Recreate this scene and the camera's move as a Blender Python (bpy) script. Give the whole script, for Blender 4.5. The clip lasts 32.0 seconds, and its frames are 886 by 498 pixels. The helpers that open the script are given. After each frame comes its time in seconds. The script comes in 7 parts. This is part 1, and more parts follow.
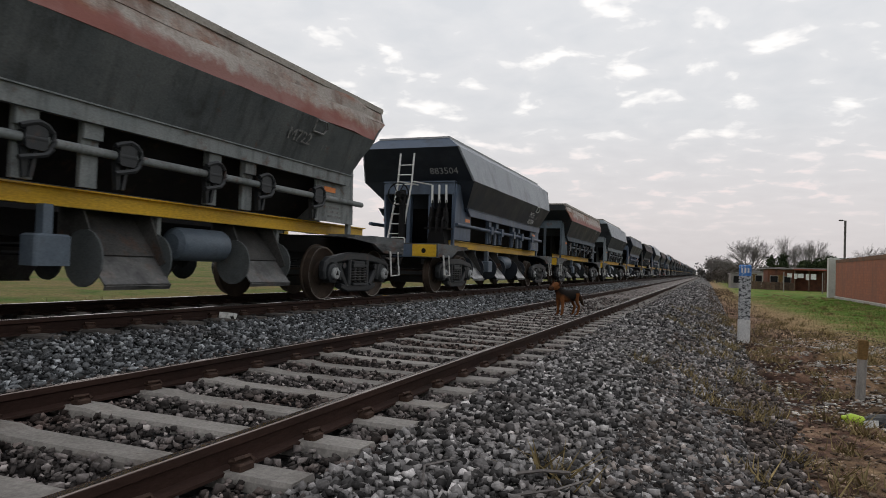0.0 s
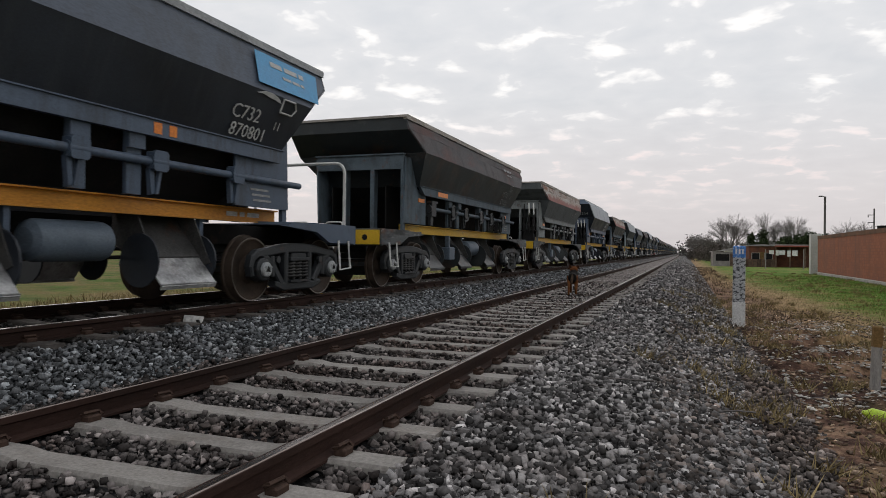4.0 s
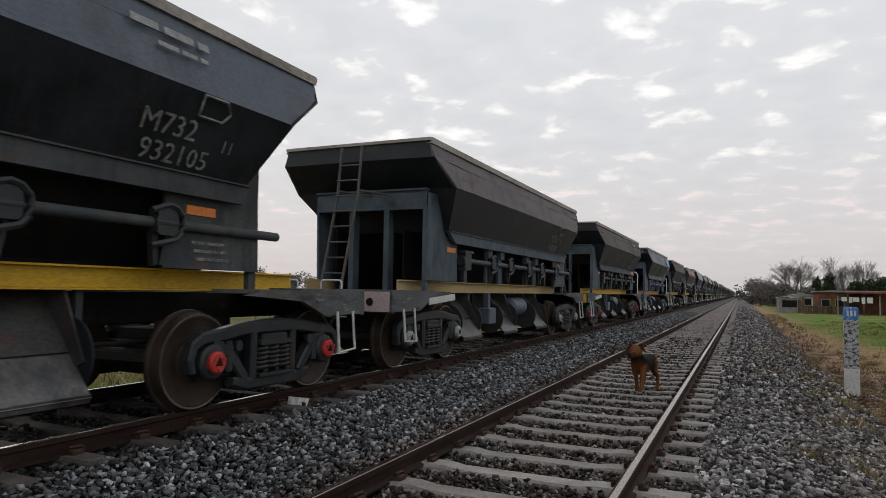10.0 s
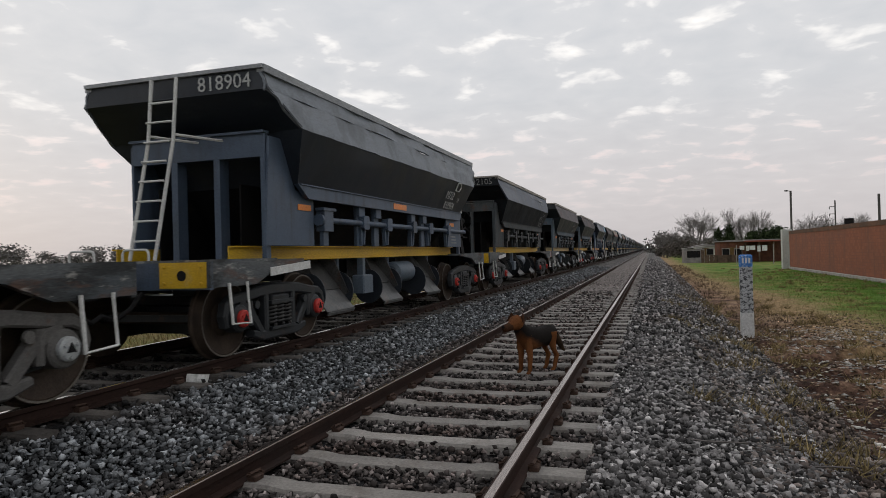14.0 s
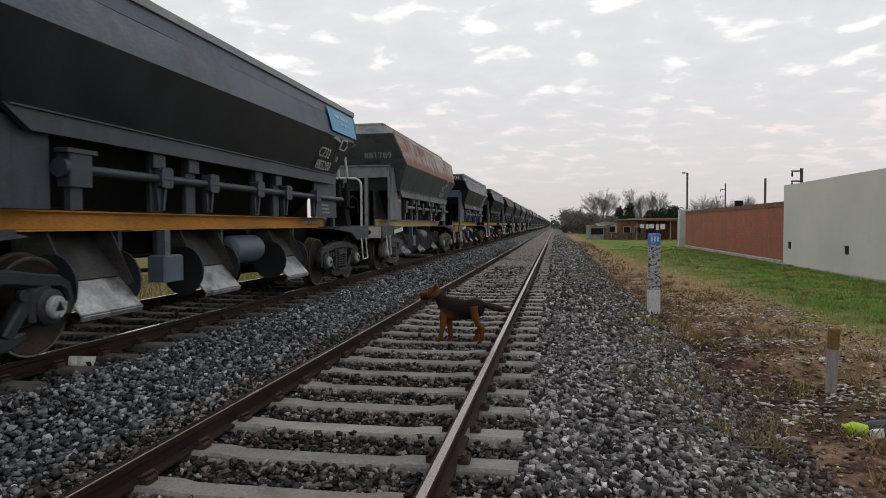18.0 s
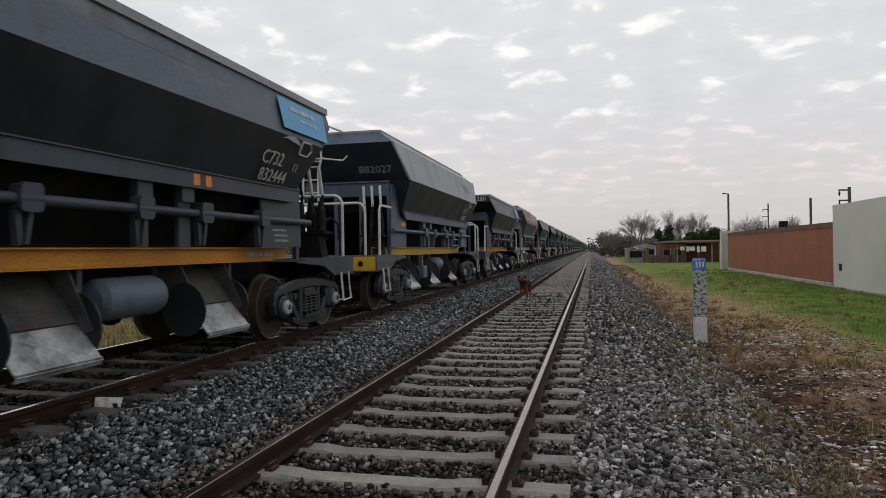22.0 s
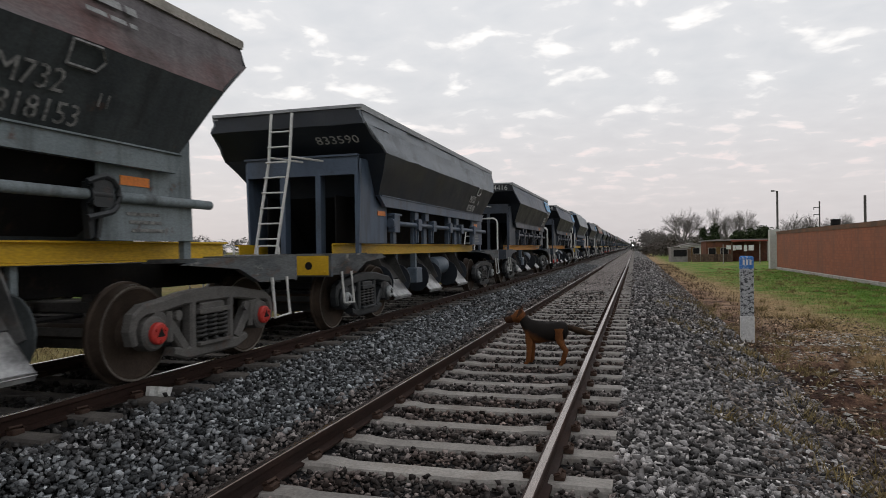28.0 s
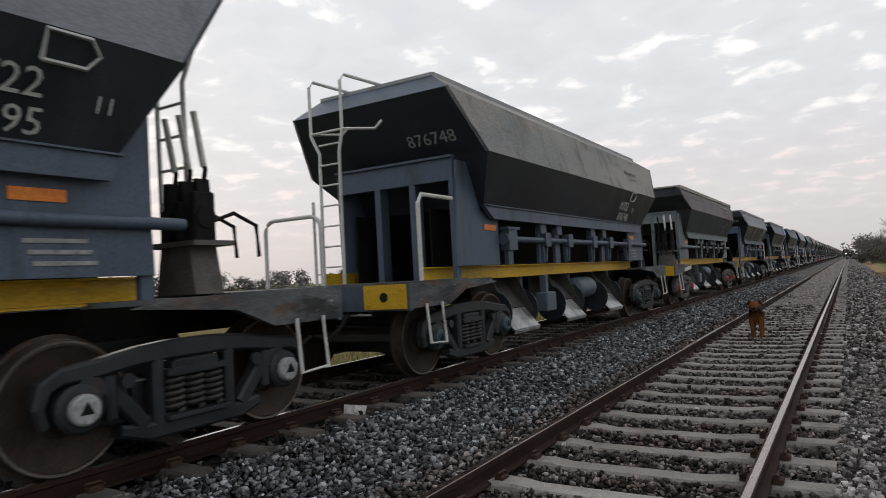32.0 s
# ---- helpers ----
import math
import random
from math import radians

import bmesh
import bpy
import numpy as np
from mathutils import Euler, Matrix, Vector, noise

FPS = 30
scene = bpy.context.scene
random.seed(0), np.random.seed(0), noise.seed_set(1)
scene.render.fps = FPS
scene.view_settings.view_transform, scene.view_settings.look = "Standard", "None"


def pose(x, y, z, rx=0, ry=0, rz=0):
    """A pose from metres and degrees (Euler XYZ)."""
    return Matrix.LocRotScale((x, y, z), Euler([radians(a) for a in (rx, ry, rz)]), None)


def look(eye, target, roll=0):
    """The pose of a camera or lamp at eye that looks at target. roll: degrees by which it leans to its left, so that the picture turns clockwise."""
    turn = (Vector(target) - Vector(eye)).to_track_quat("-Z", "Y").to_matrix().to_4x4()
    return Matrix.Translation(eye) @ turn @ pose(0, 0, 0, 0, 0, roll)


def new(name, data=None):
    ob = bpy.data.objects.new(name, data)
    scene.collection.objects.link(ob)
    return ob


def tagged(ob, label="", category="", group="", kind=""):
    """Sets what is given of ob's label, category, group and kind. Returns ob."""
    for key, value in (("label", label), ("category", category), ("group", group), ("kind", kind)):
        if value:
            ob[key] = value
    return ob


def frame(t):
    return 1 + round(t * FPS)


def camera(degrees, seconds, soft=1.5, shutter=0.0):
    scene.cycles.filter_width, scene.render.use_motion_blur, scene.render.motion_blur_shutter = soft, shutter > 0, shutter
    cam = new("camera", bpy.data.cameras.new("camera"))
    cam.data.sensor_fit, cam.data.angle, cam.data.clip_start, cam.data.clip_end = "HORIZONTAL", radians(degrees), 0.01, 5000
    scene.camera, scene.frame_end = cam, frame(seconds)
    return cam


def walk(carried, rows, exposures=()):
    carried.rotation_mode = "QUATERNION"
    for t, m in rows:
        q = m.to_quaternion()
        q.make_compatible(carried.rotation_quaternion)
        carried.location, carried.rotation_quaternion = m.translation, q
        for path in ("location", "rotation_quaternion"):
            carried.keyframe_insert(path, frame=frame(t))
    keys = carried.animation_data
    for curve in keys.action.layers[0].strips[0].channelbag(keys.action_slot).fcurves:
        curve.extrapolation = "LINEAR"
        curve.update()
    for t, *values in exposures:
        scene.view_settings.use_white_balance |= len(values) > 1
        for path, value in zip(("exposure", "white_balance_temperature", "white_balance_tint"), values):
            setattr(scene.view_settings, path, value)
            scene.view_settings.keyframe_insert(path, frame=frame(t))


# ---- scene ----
cam = camera(67.7, 32.0, soft=0.5, shutter=0.12)
PATH = [
    (0, (2.939, 0.05, 0.841), (2.199, 1.908, 0.891), 2.0),
    (0.5, (2.958, 0.137, 0.856), (2.182, 1.98, 0.848), -0.2),
    (1, (2.877, 0.309, 0.85), (2.218, 2.197, 0.875), -0.8),
    (1.5, (2.842, 0.439, 0.866), (2.247, 2.348, 0.809), -2.6),
    (2, (2.897, 0.566, 0.826), (2.265, 2.464, 0.842), 0.1),
    (2.5, (2.891, 0.652, 0.809), (2.117, 2.496, 0.773), -0.2),
    (4.5, (2.455, 0.747, 0.967), (1.781, 2.63, 0.977), 0.8),
    (5, (2.244, 1.055, 0.929), (1.516, 2.918, 0.914), 0.7),
    (5.5, (2.144, 0.931, 1.089), (1.285, 2.737, 1.138), 2.2),
    (6, (2.051, 0.948, 1.079), (1.273, 2.789, 1.156), 0.8),
    (6.5, (1.95, 0.954, 1.083), (1.151, 2.784, 1.195), 1.4),
    (7, (1.76, 1.013, 1.123), (1.03, 2.875, 1.085), 2.9),
    (7.5, (1.687, 1.016, 1.289), (1.174, 2.949, 1.327), 1.0),
    (8, (1.676, 1.033, 1.3), (1.065, 2.936, 1.384), 0.3),
    (8.5, (1.669, 1.004, 1.319), (0.948, 2.867, 1.41), -0.4),
    (9, (1.658, 0.946, 1.327), (0.845, 2.772, 1.407), -0.8),
    (9.5, (1.672, 0.957, 1.297), (0.818, 2.763, 1.402), -0.2),
    (10, (1.653, 0.951, 1.336), (0.831, 2.77, 1.46), 1.0),
    (10.5, (1.691, 0.962, 1.339), (0.928, 2.807, 1.444), 0.2),
    (11, (1.725, 0.982, 1.344), (1.036, 2.857, 1.458), -0.9),
    (11.5, (1.774, 0.99, 1.331), (1.185, 2.898, 1.441), -1.1),
    (12, (1.766, 1.003, 1.337), (1.169, 2.91, 1.431), -0.9),
    (12.5, (1.773, 1.078, 1.337), (1.177, 2.986, 1.412), -1.5),
    (13, (1.781, 1.148, 1.332), (1.198, 3.06, 1.384), -1.7),
    (13.5, (1.747, 1.197, 1.322), (1.134, 3.1, 1.345), -1.5),
    (15.5, (1.764, 1.183, 1.336), (1.238, 3.113, 1.341), -1.3),
    (16, (1.771, 1.177, 1.334), (1.244, 3.106, 1.346), -1.6),
    (16.5, (1.797, 1.236, 1.304), (1.332, 3.181, 1.294), -0.9),
    (17, (1.757, 1.346, 1.267), (1.325, 3.297, 1.188), -0.7),
    (17.5, (1.603, 1.458, 1.312), (1.312, 3.434, 1.208), -0.1),
    (18, (1.525, 1.577, 1.336), (1.189, 3.547, 1.263), -0.2),
    (18.5, (1.502, 1.788, 1.371), (1.139, 3.754, 1.398), -0.1),
    (19, (1.457, 1.86, 1.386), (1.032, 3.814, 1.4), -1.5),
    (19.5, (1.441, 1.868, 1.376), (0.838, 3.775, 1.375), -2.1),
    (20, (1.464, 1.882, 1.369), (0.859, 3.788, 1.385), -1.1),
    (20.5, (1.476, 1.899, 1.386), (0.97, 3.834, 1.391), -1.3),
    (21, (1.504, 1.814, 1.41), (1.075, 3.768, 1.419), -1.9),
    (21.5, (1.485, 1.887, 1.397), (1.123, 3.854, 1.401), -1.0),
    (22, (1.467, 1.884, 1.411), (1.025, 3.835, 1.413), -0.9),
    (22.5, (1.479, 1.87, 1.407), (0.953, 3.8, 1.424), -1.6),
    (23, (1.492, 1.86, 1.413), (0.949, 3.784, 1.449), -1.8),
    (23.5, (1.507, 1.856, 1.406), (0.969, 3.781, 1.457), -2.0),
    (24, (1.503, 1.863, 1.41), (0.992, 3.796, 1.464), -1.8),
    (24.5, (1.489, 1.87, 1.404), (0.974, 3.802, 1.47), -1.7),
    (26.5, (1.52, 1.865, 1.384), (1.033, 3.804, 1.464), -1.0),
    (27, (1.52, 1.873, 1.372), (1.059, 3.819, 1.414), -1.1),
    (27.5, (1.535, 1.888, 1.371), (1.046, 3.828, 1.356), -1.5),
    (28, (1.461, 1.867, 1.371), (0.902, 3.787, 1.371), -0.8),
    (28.5, (1.475, 1.859, 1.37), (0.78, 3.735, 1.378), -1.3),
    (29, (1.463, 1.854, 1.381), (0.646, 3.679, 1.437), -0.4),
    (29.5, (1.472, 1.846, 1.383), (0.618, 3.652, 1.48), 0.1),
    (30, (1.468, 1.823, 1.395), (0.692, 3.659, 1.561), -0.8),
    (30.5, (1.486, 1.831, 1.388), (0.742, 3.683, 1.509), -0.4),
    (31, (1.512, 1.841, 1.389), (0.779, 3.7, 1.49), -0.9),
    (31.5, (1.492, 1.835, 1.384), (0.623, 3.634, 1.472), -2.0),
    (32, (1.475, 1.868, 1.357), (0.431, 3.572, 1.44), -3.2),
]
walk(cam, [(t, look(eye, target, roll)) for t, eye, target, roll in PATH], [(0, 0.04), (2, 0.08), (5, 0.06), (7, 0.06), (8, -0.18), (9, 0.0), (11, 0.0), (12, -0.23), (13, -0.17), (16, 0.06), (18, 0.1), (19, -0.06), (20, 0.08), (22, 0.0), (24, -0.1), (27, -0.1), (28, 0.05), (29, 0.22), (30, -0.05), (31, -0.06), (32, 0.08)])


# ---- sky and sun ----
XT, ZT = -3.82, 0.21          # far track: centre line and rail top
GAUGE = 0.873                 # half the distance between the rail heads


def link(nt, a, b):
    nt.links.new(a, b)


def node(nt, kind, **values):
    n = nt.nodes.new(kind)
    for k, v in values.items():
        n.inputs[k].default_value = v
    return n


def math_node(nt, op, a, b=None):
    n = nt.nodes.new("ShaderNodeMath")
    n.operation = op
    for i, v in enumerate((a, b)):
        if v is None:
            continue
        if isinstance(v, (int, float)):
            n.inputs[i].default_value = v
        else:
            link(nt, v, n.inputs[i])
    return n.outputs[0]


def ramp(nt, fac, stops):
    n = nt.nodes.new("ShaderNodeValToRGB")
    els = n.color_ramp.elements
    while len(els) < len(stops):
        els.new(0.5)
    for e, (p, c) in zip(els, stops):
        e.position = p
        e.color = (*c, 1) if len(c) == 3 else c
    link(nt, fac, n.inputs[0])
    return n.outputs[0]


def mix(nt, fac, a, b, blend="MIX"):
    n = nt.nodes.new("ShaderNodeMixRGB")
    n.blend_type = blend
    for i, v in enumerate((fac, a, b)):
        if isinstance(v, (int, float)):
            n.inputs[i].default_value = v
        elif isinstance(v, tuple):
            n.inputs[i].default_value = (*v, 1)
        else:
            link(nt, v, n.inputs[i])
    return n.outputs[0]


def make_world():
    w = bpy.data.worlds.new("dusk_sky")
    scene.world = w
    w.use_nodes = True
    nt = w.node_tree
    bg = nt.nodes["Background"]
    sky = nt.nodes.new("ShaderNodeTexSky")
    sky.sky_type, sky.sun_disc = "NISHITA", False
    sky.sun_elevation, sky.sun_rotation = radians(12), radians(-62)
    sky.air_density, sky.dust_density = 1.0, 2.0
    tc = nt.nodes.new("ShaderNodeTexCoord")
    sep = nt.nodes.new("ShaderNodeSeparateXYZ")
    link(nt, tc.outputs["Generated"], sep.inputs[0])
    up = math_node(nt, "MAXIMUM", sep.outputs[2], 0.0)
    den = math_node(nt, "ADD", up, 0.17)
    comb = nt.nodes.new("ShaderNodeCombineXYZ")
    link(nt, math_node(nt, "DIVIDE", sep.outputs[0], den), comb.inputs[0])
    link(nt, math_node(nt, "DIVIDE", sep.outputs[1], den), comb.inputs[1])
    # broken altocumulus: small bright gaps in a grey sheet, and broad soft cells
    n1 = node(nt, "ShaderNodeTexNoise", Scale=5.8, Detail=4.0, Roughness=0.5, Distortion=0.25)
    n2 = node(nt, "ShaderNodeTexNoise", Scale=0.95, Detail=3.0, Roughness=0.5)
    for n in (n1, n2):
        link(nt, comb.outputs[0], n.inputs["Vector"])
    both = math_node(nt, "ADD", math_node(nt, "MULTIPLY", n1.outputs[0], 0.72), math_node(nt, "MULTIPLY", n2.outputs[0], 0.28))
    gaps = ramp(nt, both, [(0.54, (0, 0, 0)), (0.655, (1, 1, 1))])
    soft = ramp(nt, both, [(0.36, (0, 0, 0)), (0.62, (1, 1, 1))])
    sheet = ramp(nt, up, [(0.0, (0.60, 0.56, 0.565)), (0.08, (0.68, 0.645, 0.65)), (0.22, (0.69, 0.70, 0.725)), (0.55, (0.73, 0.757, 0.80)), (1.0, (0.74, 0.765, 0.815))])
    sheet = mix(nt, math_node(nt, "MULTIPLY", soft, math_node(nt, "MULTIPLY", ramp(nt, up, [(0.0, (0.1,) * 3), (0.3, (1,) * 3)]), 0.34)), sheet, (0.98, 0.95, 0.94))
    # faint pink near the horizon ahead
    pink = ramp(nt, up, [(0.04, (0, 0, 0)), (0.13, (1, 1, 1)), (0.2, (0, 0, 0))])
    pink = math_node(nt, "MULTIPLY", pink, math_node(nt, "MULTIPLY", gaps, 0.55))
    high = ramp(nt, up, [(0.05, (0, 0, 0)), (0.3, (1, 1, 1))])
    cloud = mix(nt, math_node(nt, "MULTIPLY", gaps, math_node(nt, "MULTIPLY", high, 0.75)), sheet, (1.35, 1.3, 1.24))
    cloud = mix(nt, pink, cloud, (0.98, 0.74, 0.72))
    full = mix(nt, 0.98, mix(nt, 1.0, sky.outputs[0], (0.1, 0.1, 0.1), "MULTIPLY"), cloud)
    link(nt, full, bg.inputs[0])
    bg.inputs[1].default_value = 1.0


make_world()
sun = new("sun", bpy.data.lights.new("sun", "SUN"))
sun.data.energy, sun.data.angle, sun.data.color = 0.5, radians(25), (1.0, 0.9, 0.82)
sun.matrix_basis = look((0, 0, 0), (0.83, -0.44, -0.55))


# ---- materials ----
def surface(name, c1, c2, scale=4.0, rough=0.7, metal=0.0, bump=0.15, fine=40.0, marks=(), island=0.0, objects=0.0, stretch=(1, 1, 1), cells=0.0, streak=None):
    """Two colours in large stains, fine grain, relief; marks: (colour, scale, from, to, strength) of further stains."""
    m = bpy.data.materials.new(name)
    m.use_nodes = True
    nt = m.node_tree
    b = nt.nodes["Principled BSDF"]
    tc = nt.nodes.new("ShaderNodeTexCoord")
    mp = nt.nodes.new("ShaderNodeMapping")
    mp.inputs["Scale"].default_value = stretch
    link(nt, tc.outputs["Object"], mp.inputs[0])
    oi = nt.nodes.new("ShaderNodeObjectInfo")
    shift = nt.nodes.new("ShaderNodeVectorMath")
    shift.operation = "ADD"
    link(nt, mp.outputs[0], shift.inputs[0])
    seven = math_node(nt, "MULTIPLY", oi.outputs["Random"], 37.0)
    link(nt, seven, shift.inputs[1])
    v = shift.outputs[0]

    def noise_at(s, detail=6.0, r=0.6):
        n = node(nt, "ShaderNodeTexNoise", Scale=s, Detail=detail, Roughness=r)
        link(nt, v, n.inputs["Vector"])
        return n.outputs[0]

    big, small = noise_at(scale), noise_at(fine, 3.0)
    col = ramp(nt, big, [(0.35, c1), (0.65, c2)])
    for colour, s, lo, hi, strength in marks:
        k = ramp(nt, noise_at(s, 8.0, 0.65), [(lo, (0, 0, 0)), (hi, (1, 1, 1))])
        col = mix(nt, math_node(nt, "MULTIPLY", k, strength), col, colour)
    if streak:
        # run-down stains, long in height
        ms = nt.nodes.new("ShaderNodeMapping")
        ms.inputs["Scale"].default_value = (2.0, 6.0, 0.7)
        link(nt, v, ms.inputs[0])
        ns = node(nt, "ShaderNodeTexNoise", Scale=1.0, Detail=5.0, Roughness=0.6)
        link(nt, ms.outputs[0], ns.inputs["Vector"])
        col = mix(nt, math_node(nt, "MULTIPLY", ramp(nt, ns.outputs[0], [(0.5, (0, 0, 0)), (0.66, (1, 1, 1))]), streak[1]), col, streak[0])
    grain = ramp(nt, small, [(0.3, (0.78,) * 3), (0.7, (1.18,) * 3)])
    col = mix(nt, 1.0, col, grain, "MULTIPLY")
    if island:
        g = nt.nodes.new("ShaderNodeNewGeometry")
        # random tone per piece; its low end puts gap shade into some stones
        k = ramp(nt, g.outputs["Random Per Island"], [(0.0, (1 - 0.92 * island,) * 3), (0.32, (1 - 0.66 * island,) * 3), (0.62, (1 - 0.05 * island,) * 3), (0.86, (1 + 0.75 * island,) * 3), (0.97, (1 + 1.7 * island,) * 3), (1.0, (1 + 2.8 * island,) * 3)])
        col = mix(nt, 1.0, col, k, "MULTIPLY")
    if cells:
        vo = node(nt, "ShaderNodeTexVoronoi", Scale=cells)
        link(nt, v, vo.inputs["Vector"])
        sp = nt.nodes.new("ShaderNodeSeparateXYZ")
        link(nt, vo.outputs["Color"], sp.inputs[0])
        col = mix(nt, 1.0, col, ramp(nt, sp.outputs[0], [(0.0, (0.3,) * 3), (0.6, (1.0,) * 3), (0.9, (1.7,) * 3), (1.0, (3.0,) * 3)]), "MULTIPLY")
    if objects:
        k = ramp(nt, oi.outputs["Random"], [(0.0, (1 - objects,) * 3), (1.0, (1 + objects,) * 3)])
        col = mix(nt, 1.0, col, k, "MULTIPLY")
    link(nt, col, b.inputs["Base Color"])
    rr = ramp(nt, big, [(0.3, (max(rough - 0.12, 0.05),) * 3), (0.7, (min(rough + 0.12, 1.0),) * 3)])
    link(nt, rr, b.inputs["Roughness"])
    b.inputs["Metallic"].default_value = metal
    b.inputs["Specular IOR Level"].default_value = 0.35 if rough < 0.58 else 0.1
    if bump:
        bn = nt.nodes.new("ShaderNodeBump")
        bn.inputs["Strength"].default_value = bump
        bn.inputs["Distance"].default_value = 0.02
        link(nt, math_node(nt, "ADD", small, big), bn.inputs["Height"])
        link(nt, bn.outputs[0], b.inputs["Normal"])
    return m


RUST, DUST, GRIME = (0.13, 0.055, 0.03), (0.30, 0.28, 0.26), (0.02, 0.02, 0.02)
# body paints, darkened to include the shade of the down-sloping lower sides
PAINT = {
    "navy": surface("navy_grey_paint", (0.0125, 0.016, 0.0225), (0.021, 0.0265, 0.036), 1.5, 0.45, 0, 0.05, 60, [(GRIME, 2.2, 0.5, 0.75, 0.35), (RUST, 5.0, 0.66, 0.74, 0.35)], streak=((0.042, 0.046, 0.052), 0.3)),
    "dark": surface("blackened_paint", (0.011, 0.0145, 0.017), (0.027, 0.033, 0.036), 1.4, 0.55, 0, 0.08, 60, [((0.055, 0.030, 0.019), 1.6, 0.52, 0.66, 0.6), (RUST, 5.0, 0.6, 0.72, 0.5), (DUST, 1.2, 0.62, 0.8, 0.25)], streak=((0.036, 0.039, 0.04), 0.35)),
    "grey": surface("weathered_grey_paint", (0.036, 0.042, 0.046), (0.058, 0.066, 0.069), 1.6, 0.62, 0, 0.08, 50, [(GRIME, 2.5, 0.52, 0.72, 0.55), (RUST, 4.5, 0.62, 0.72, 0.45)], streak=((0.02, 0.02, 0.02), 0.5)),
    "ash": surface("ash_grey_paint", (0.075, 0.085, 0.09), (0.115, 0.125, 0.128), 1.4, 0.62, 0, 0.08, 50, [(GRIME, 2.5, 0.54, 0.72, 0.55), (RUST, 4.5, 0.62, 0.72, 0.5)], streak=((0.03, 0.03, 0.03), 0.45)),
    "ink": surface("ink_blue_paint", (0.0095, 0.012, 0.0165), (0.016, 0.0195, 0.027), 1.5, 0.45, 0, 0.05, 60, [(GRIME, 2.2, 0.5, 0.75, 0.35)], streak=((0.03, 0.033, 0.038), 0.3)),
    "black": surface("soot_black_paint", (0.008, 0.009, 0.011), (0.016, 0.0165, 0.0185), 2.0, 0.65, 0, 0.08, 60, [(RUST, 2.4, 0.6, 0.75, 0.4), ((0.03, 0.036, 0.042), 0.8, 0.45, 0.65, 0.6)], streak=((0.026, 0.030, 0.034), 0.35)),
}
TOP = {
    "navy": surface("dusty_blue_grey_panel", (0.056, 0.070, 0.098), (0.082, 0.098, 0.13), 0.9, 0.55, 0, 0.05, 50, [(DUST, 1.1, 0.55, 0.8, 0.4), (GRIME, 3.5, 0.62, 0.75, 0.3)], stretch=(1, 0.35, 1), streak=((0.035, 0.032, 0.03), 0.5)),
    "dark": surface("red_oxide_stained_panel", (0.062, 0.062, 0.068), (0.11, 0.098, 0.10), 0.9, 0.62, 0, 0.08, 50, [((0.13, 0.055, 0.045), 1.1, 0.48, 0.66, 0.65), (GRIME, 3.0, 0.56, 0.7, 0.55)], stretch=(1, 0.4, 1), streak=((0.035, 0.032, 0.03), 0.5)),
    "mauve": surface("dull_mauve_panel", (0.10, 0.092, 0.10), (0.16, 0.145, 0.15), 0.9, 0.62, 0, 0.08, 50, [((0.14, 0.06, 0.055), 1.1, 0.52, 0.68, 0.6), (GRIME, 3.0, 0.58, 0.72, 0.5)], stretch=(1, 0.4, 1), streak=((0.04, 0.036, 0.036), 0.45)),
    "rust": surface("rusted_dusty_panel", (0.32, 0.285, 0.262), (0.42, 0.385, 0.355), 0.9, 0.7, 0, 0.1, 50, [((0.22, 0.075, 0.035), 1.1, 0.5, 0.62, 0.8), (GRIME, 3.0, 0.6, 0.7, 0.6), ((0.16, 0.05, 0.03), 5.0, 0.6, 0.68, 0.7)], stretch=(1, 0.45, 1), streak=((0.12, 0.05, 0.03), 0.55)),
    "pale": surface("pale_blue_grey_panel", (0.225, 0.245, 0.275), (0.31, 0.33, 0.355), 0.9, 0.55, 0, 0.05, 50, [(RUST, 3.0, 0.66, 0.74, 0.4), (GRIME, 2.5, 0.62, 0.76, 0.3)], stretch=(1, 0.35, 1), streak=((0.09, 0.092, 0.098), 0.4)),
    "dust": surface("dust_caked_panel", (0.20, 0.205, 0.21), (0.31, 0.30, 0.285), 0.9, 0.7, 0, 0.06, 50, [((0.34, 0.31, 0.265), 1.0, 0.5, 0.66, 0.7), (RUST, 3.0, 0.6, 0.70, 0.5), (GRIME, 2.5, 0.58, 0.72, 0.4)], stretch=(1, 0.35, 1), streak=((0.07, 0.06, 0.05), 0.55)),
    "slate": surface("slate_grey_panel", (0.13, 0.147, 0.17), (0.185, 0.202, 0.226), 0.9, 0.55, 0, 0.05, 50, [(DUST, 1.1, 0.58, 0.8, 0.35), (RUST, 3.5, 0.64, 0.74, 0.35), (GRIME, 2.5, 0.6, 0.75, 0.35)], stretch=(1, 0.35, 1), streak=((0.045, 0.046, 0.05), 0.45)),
}
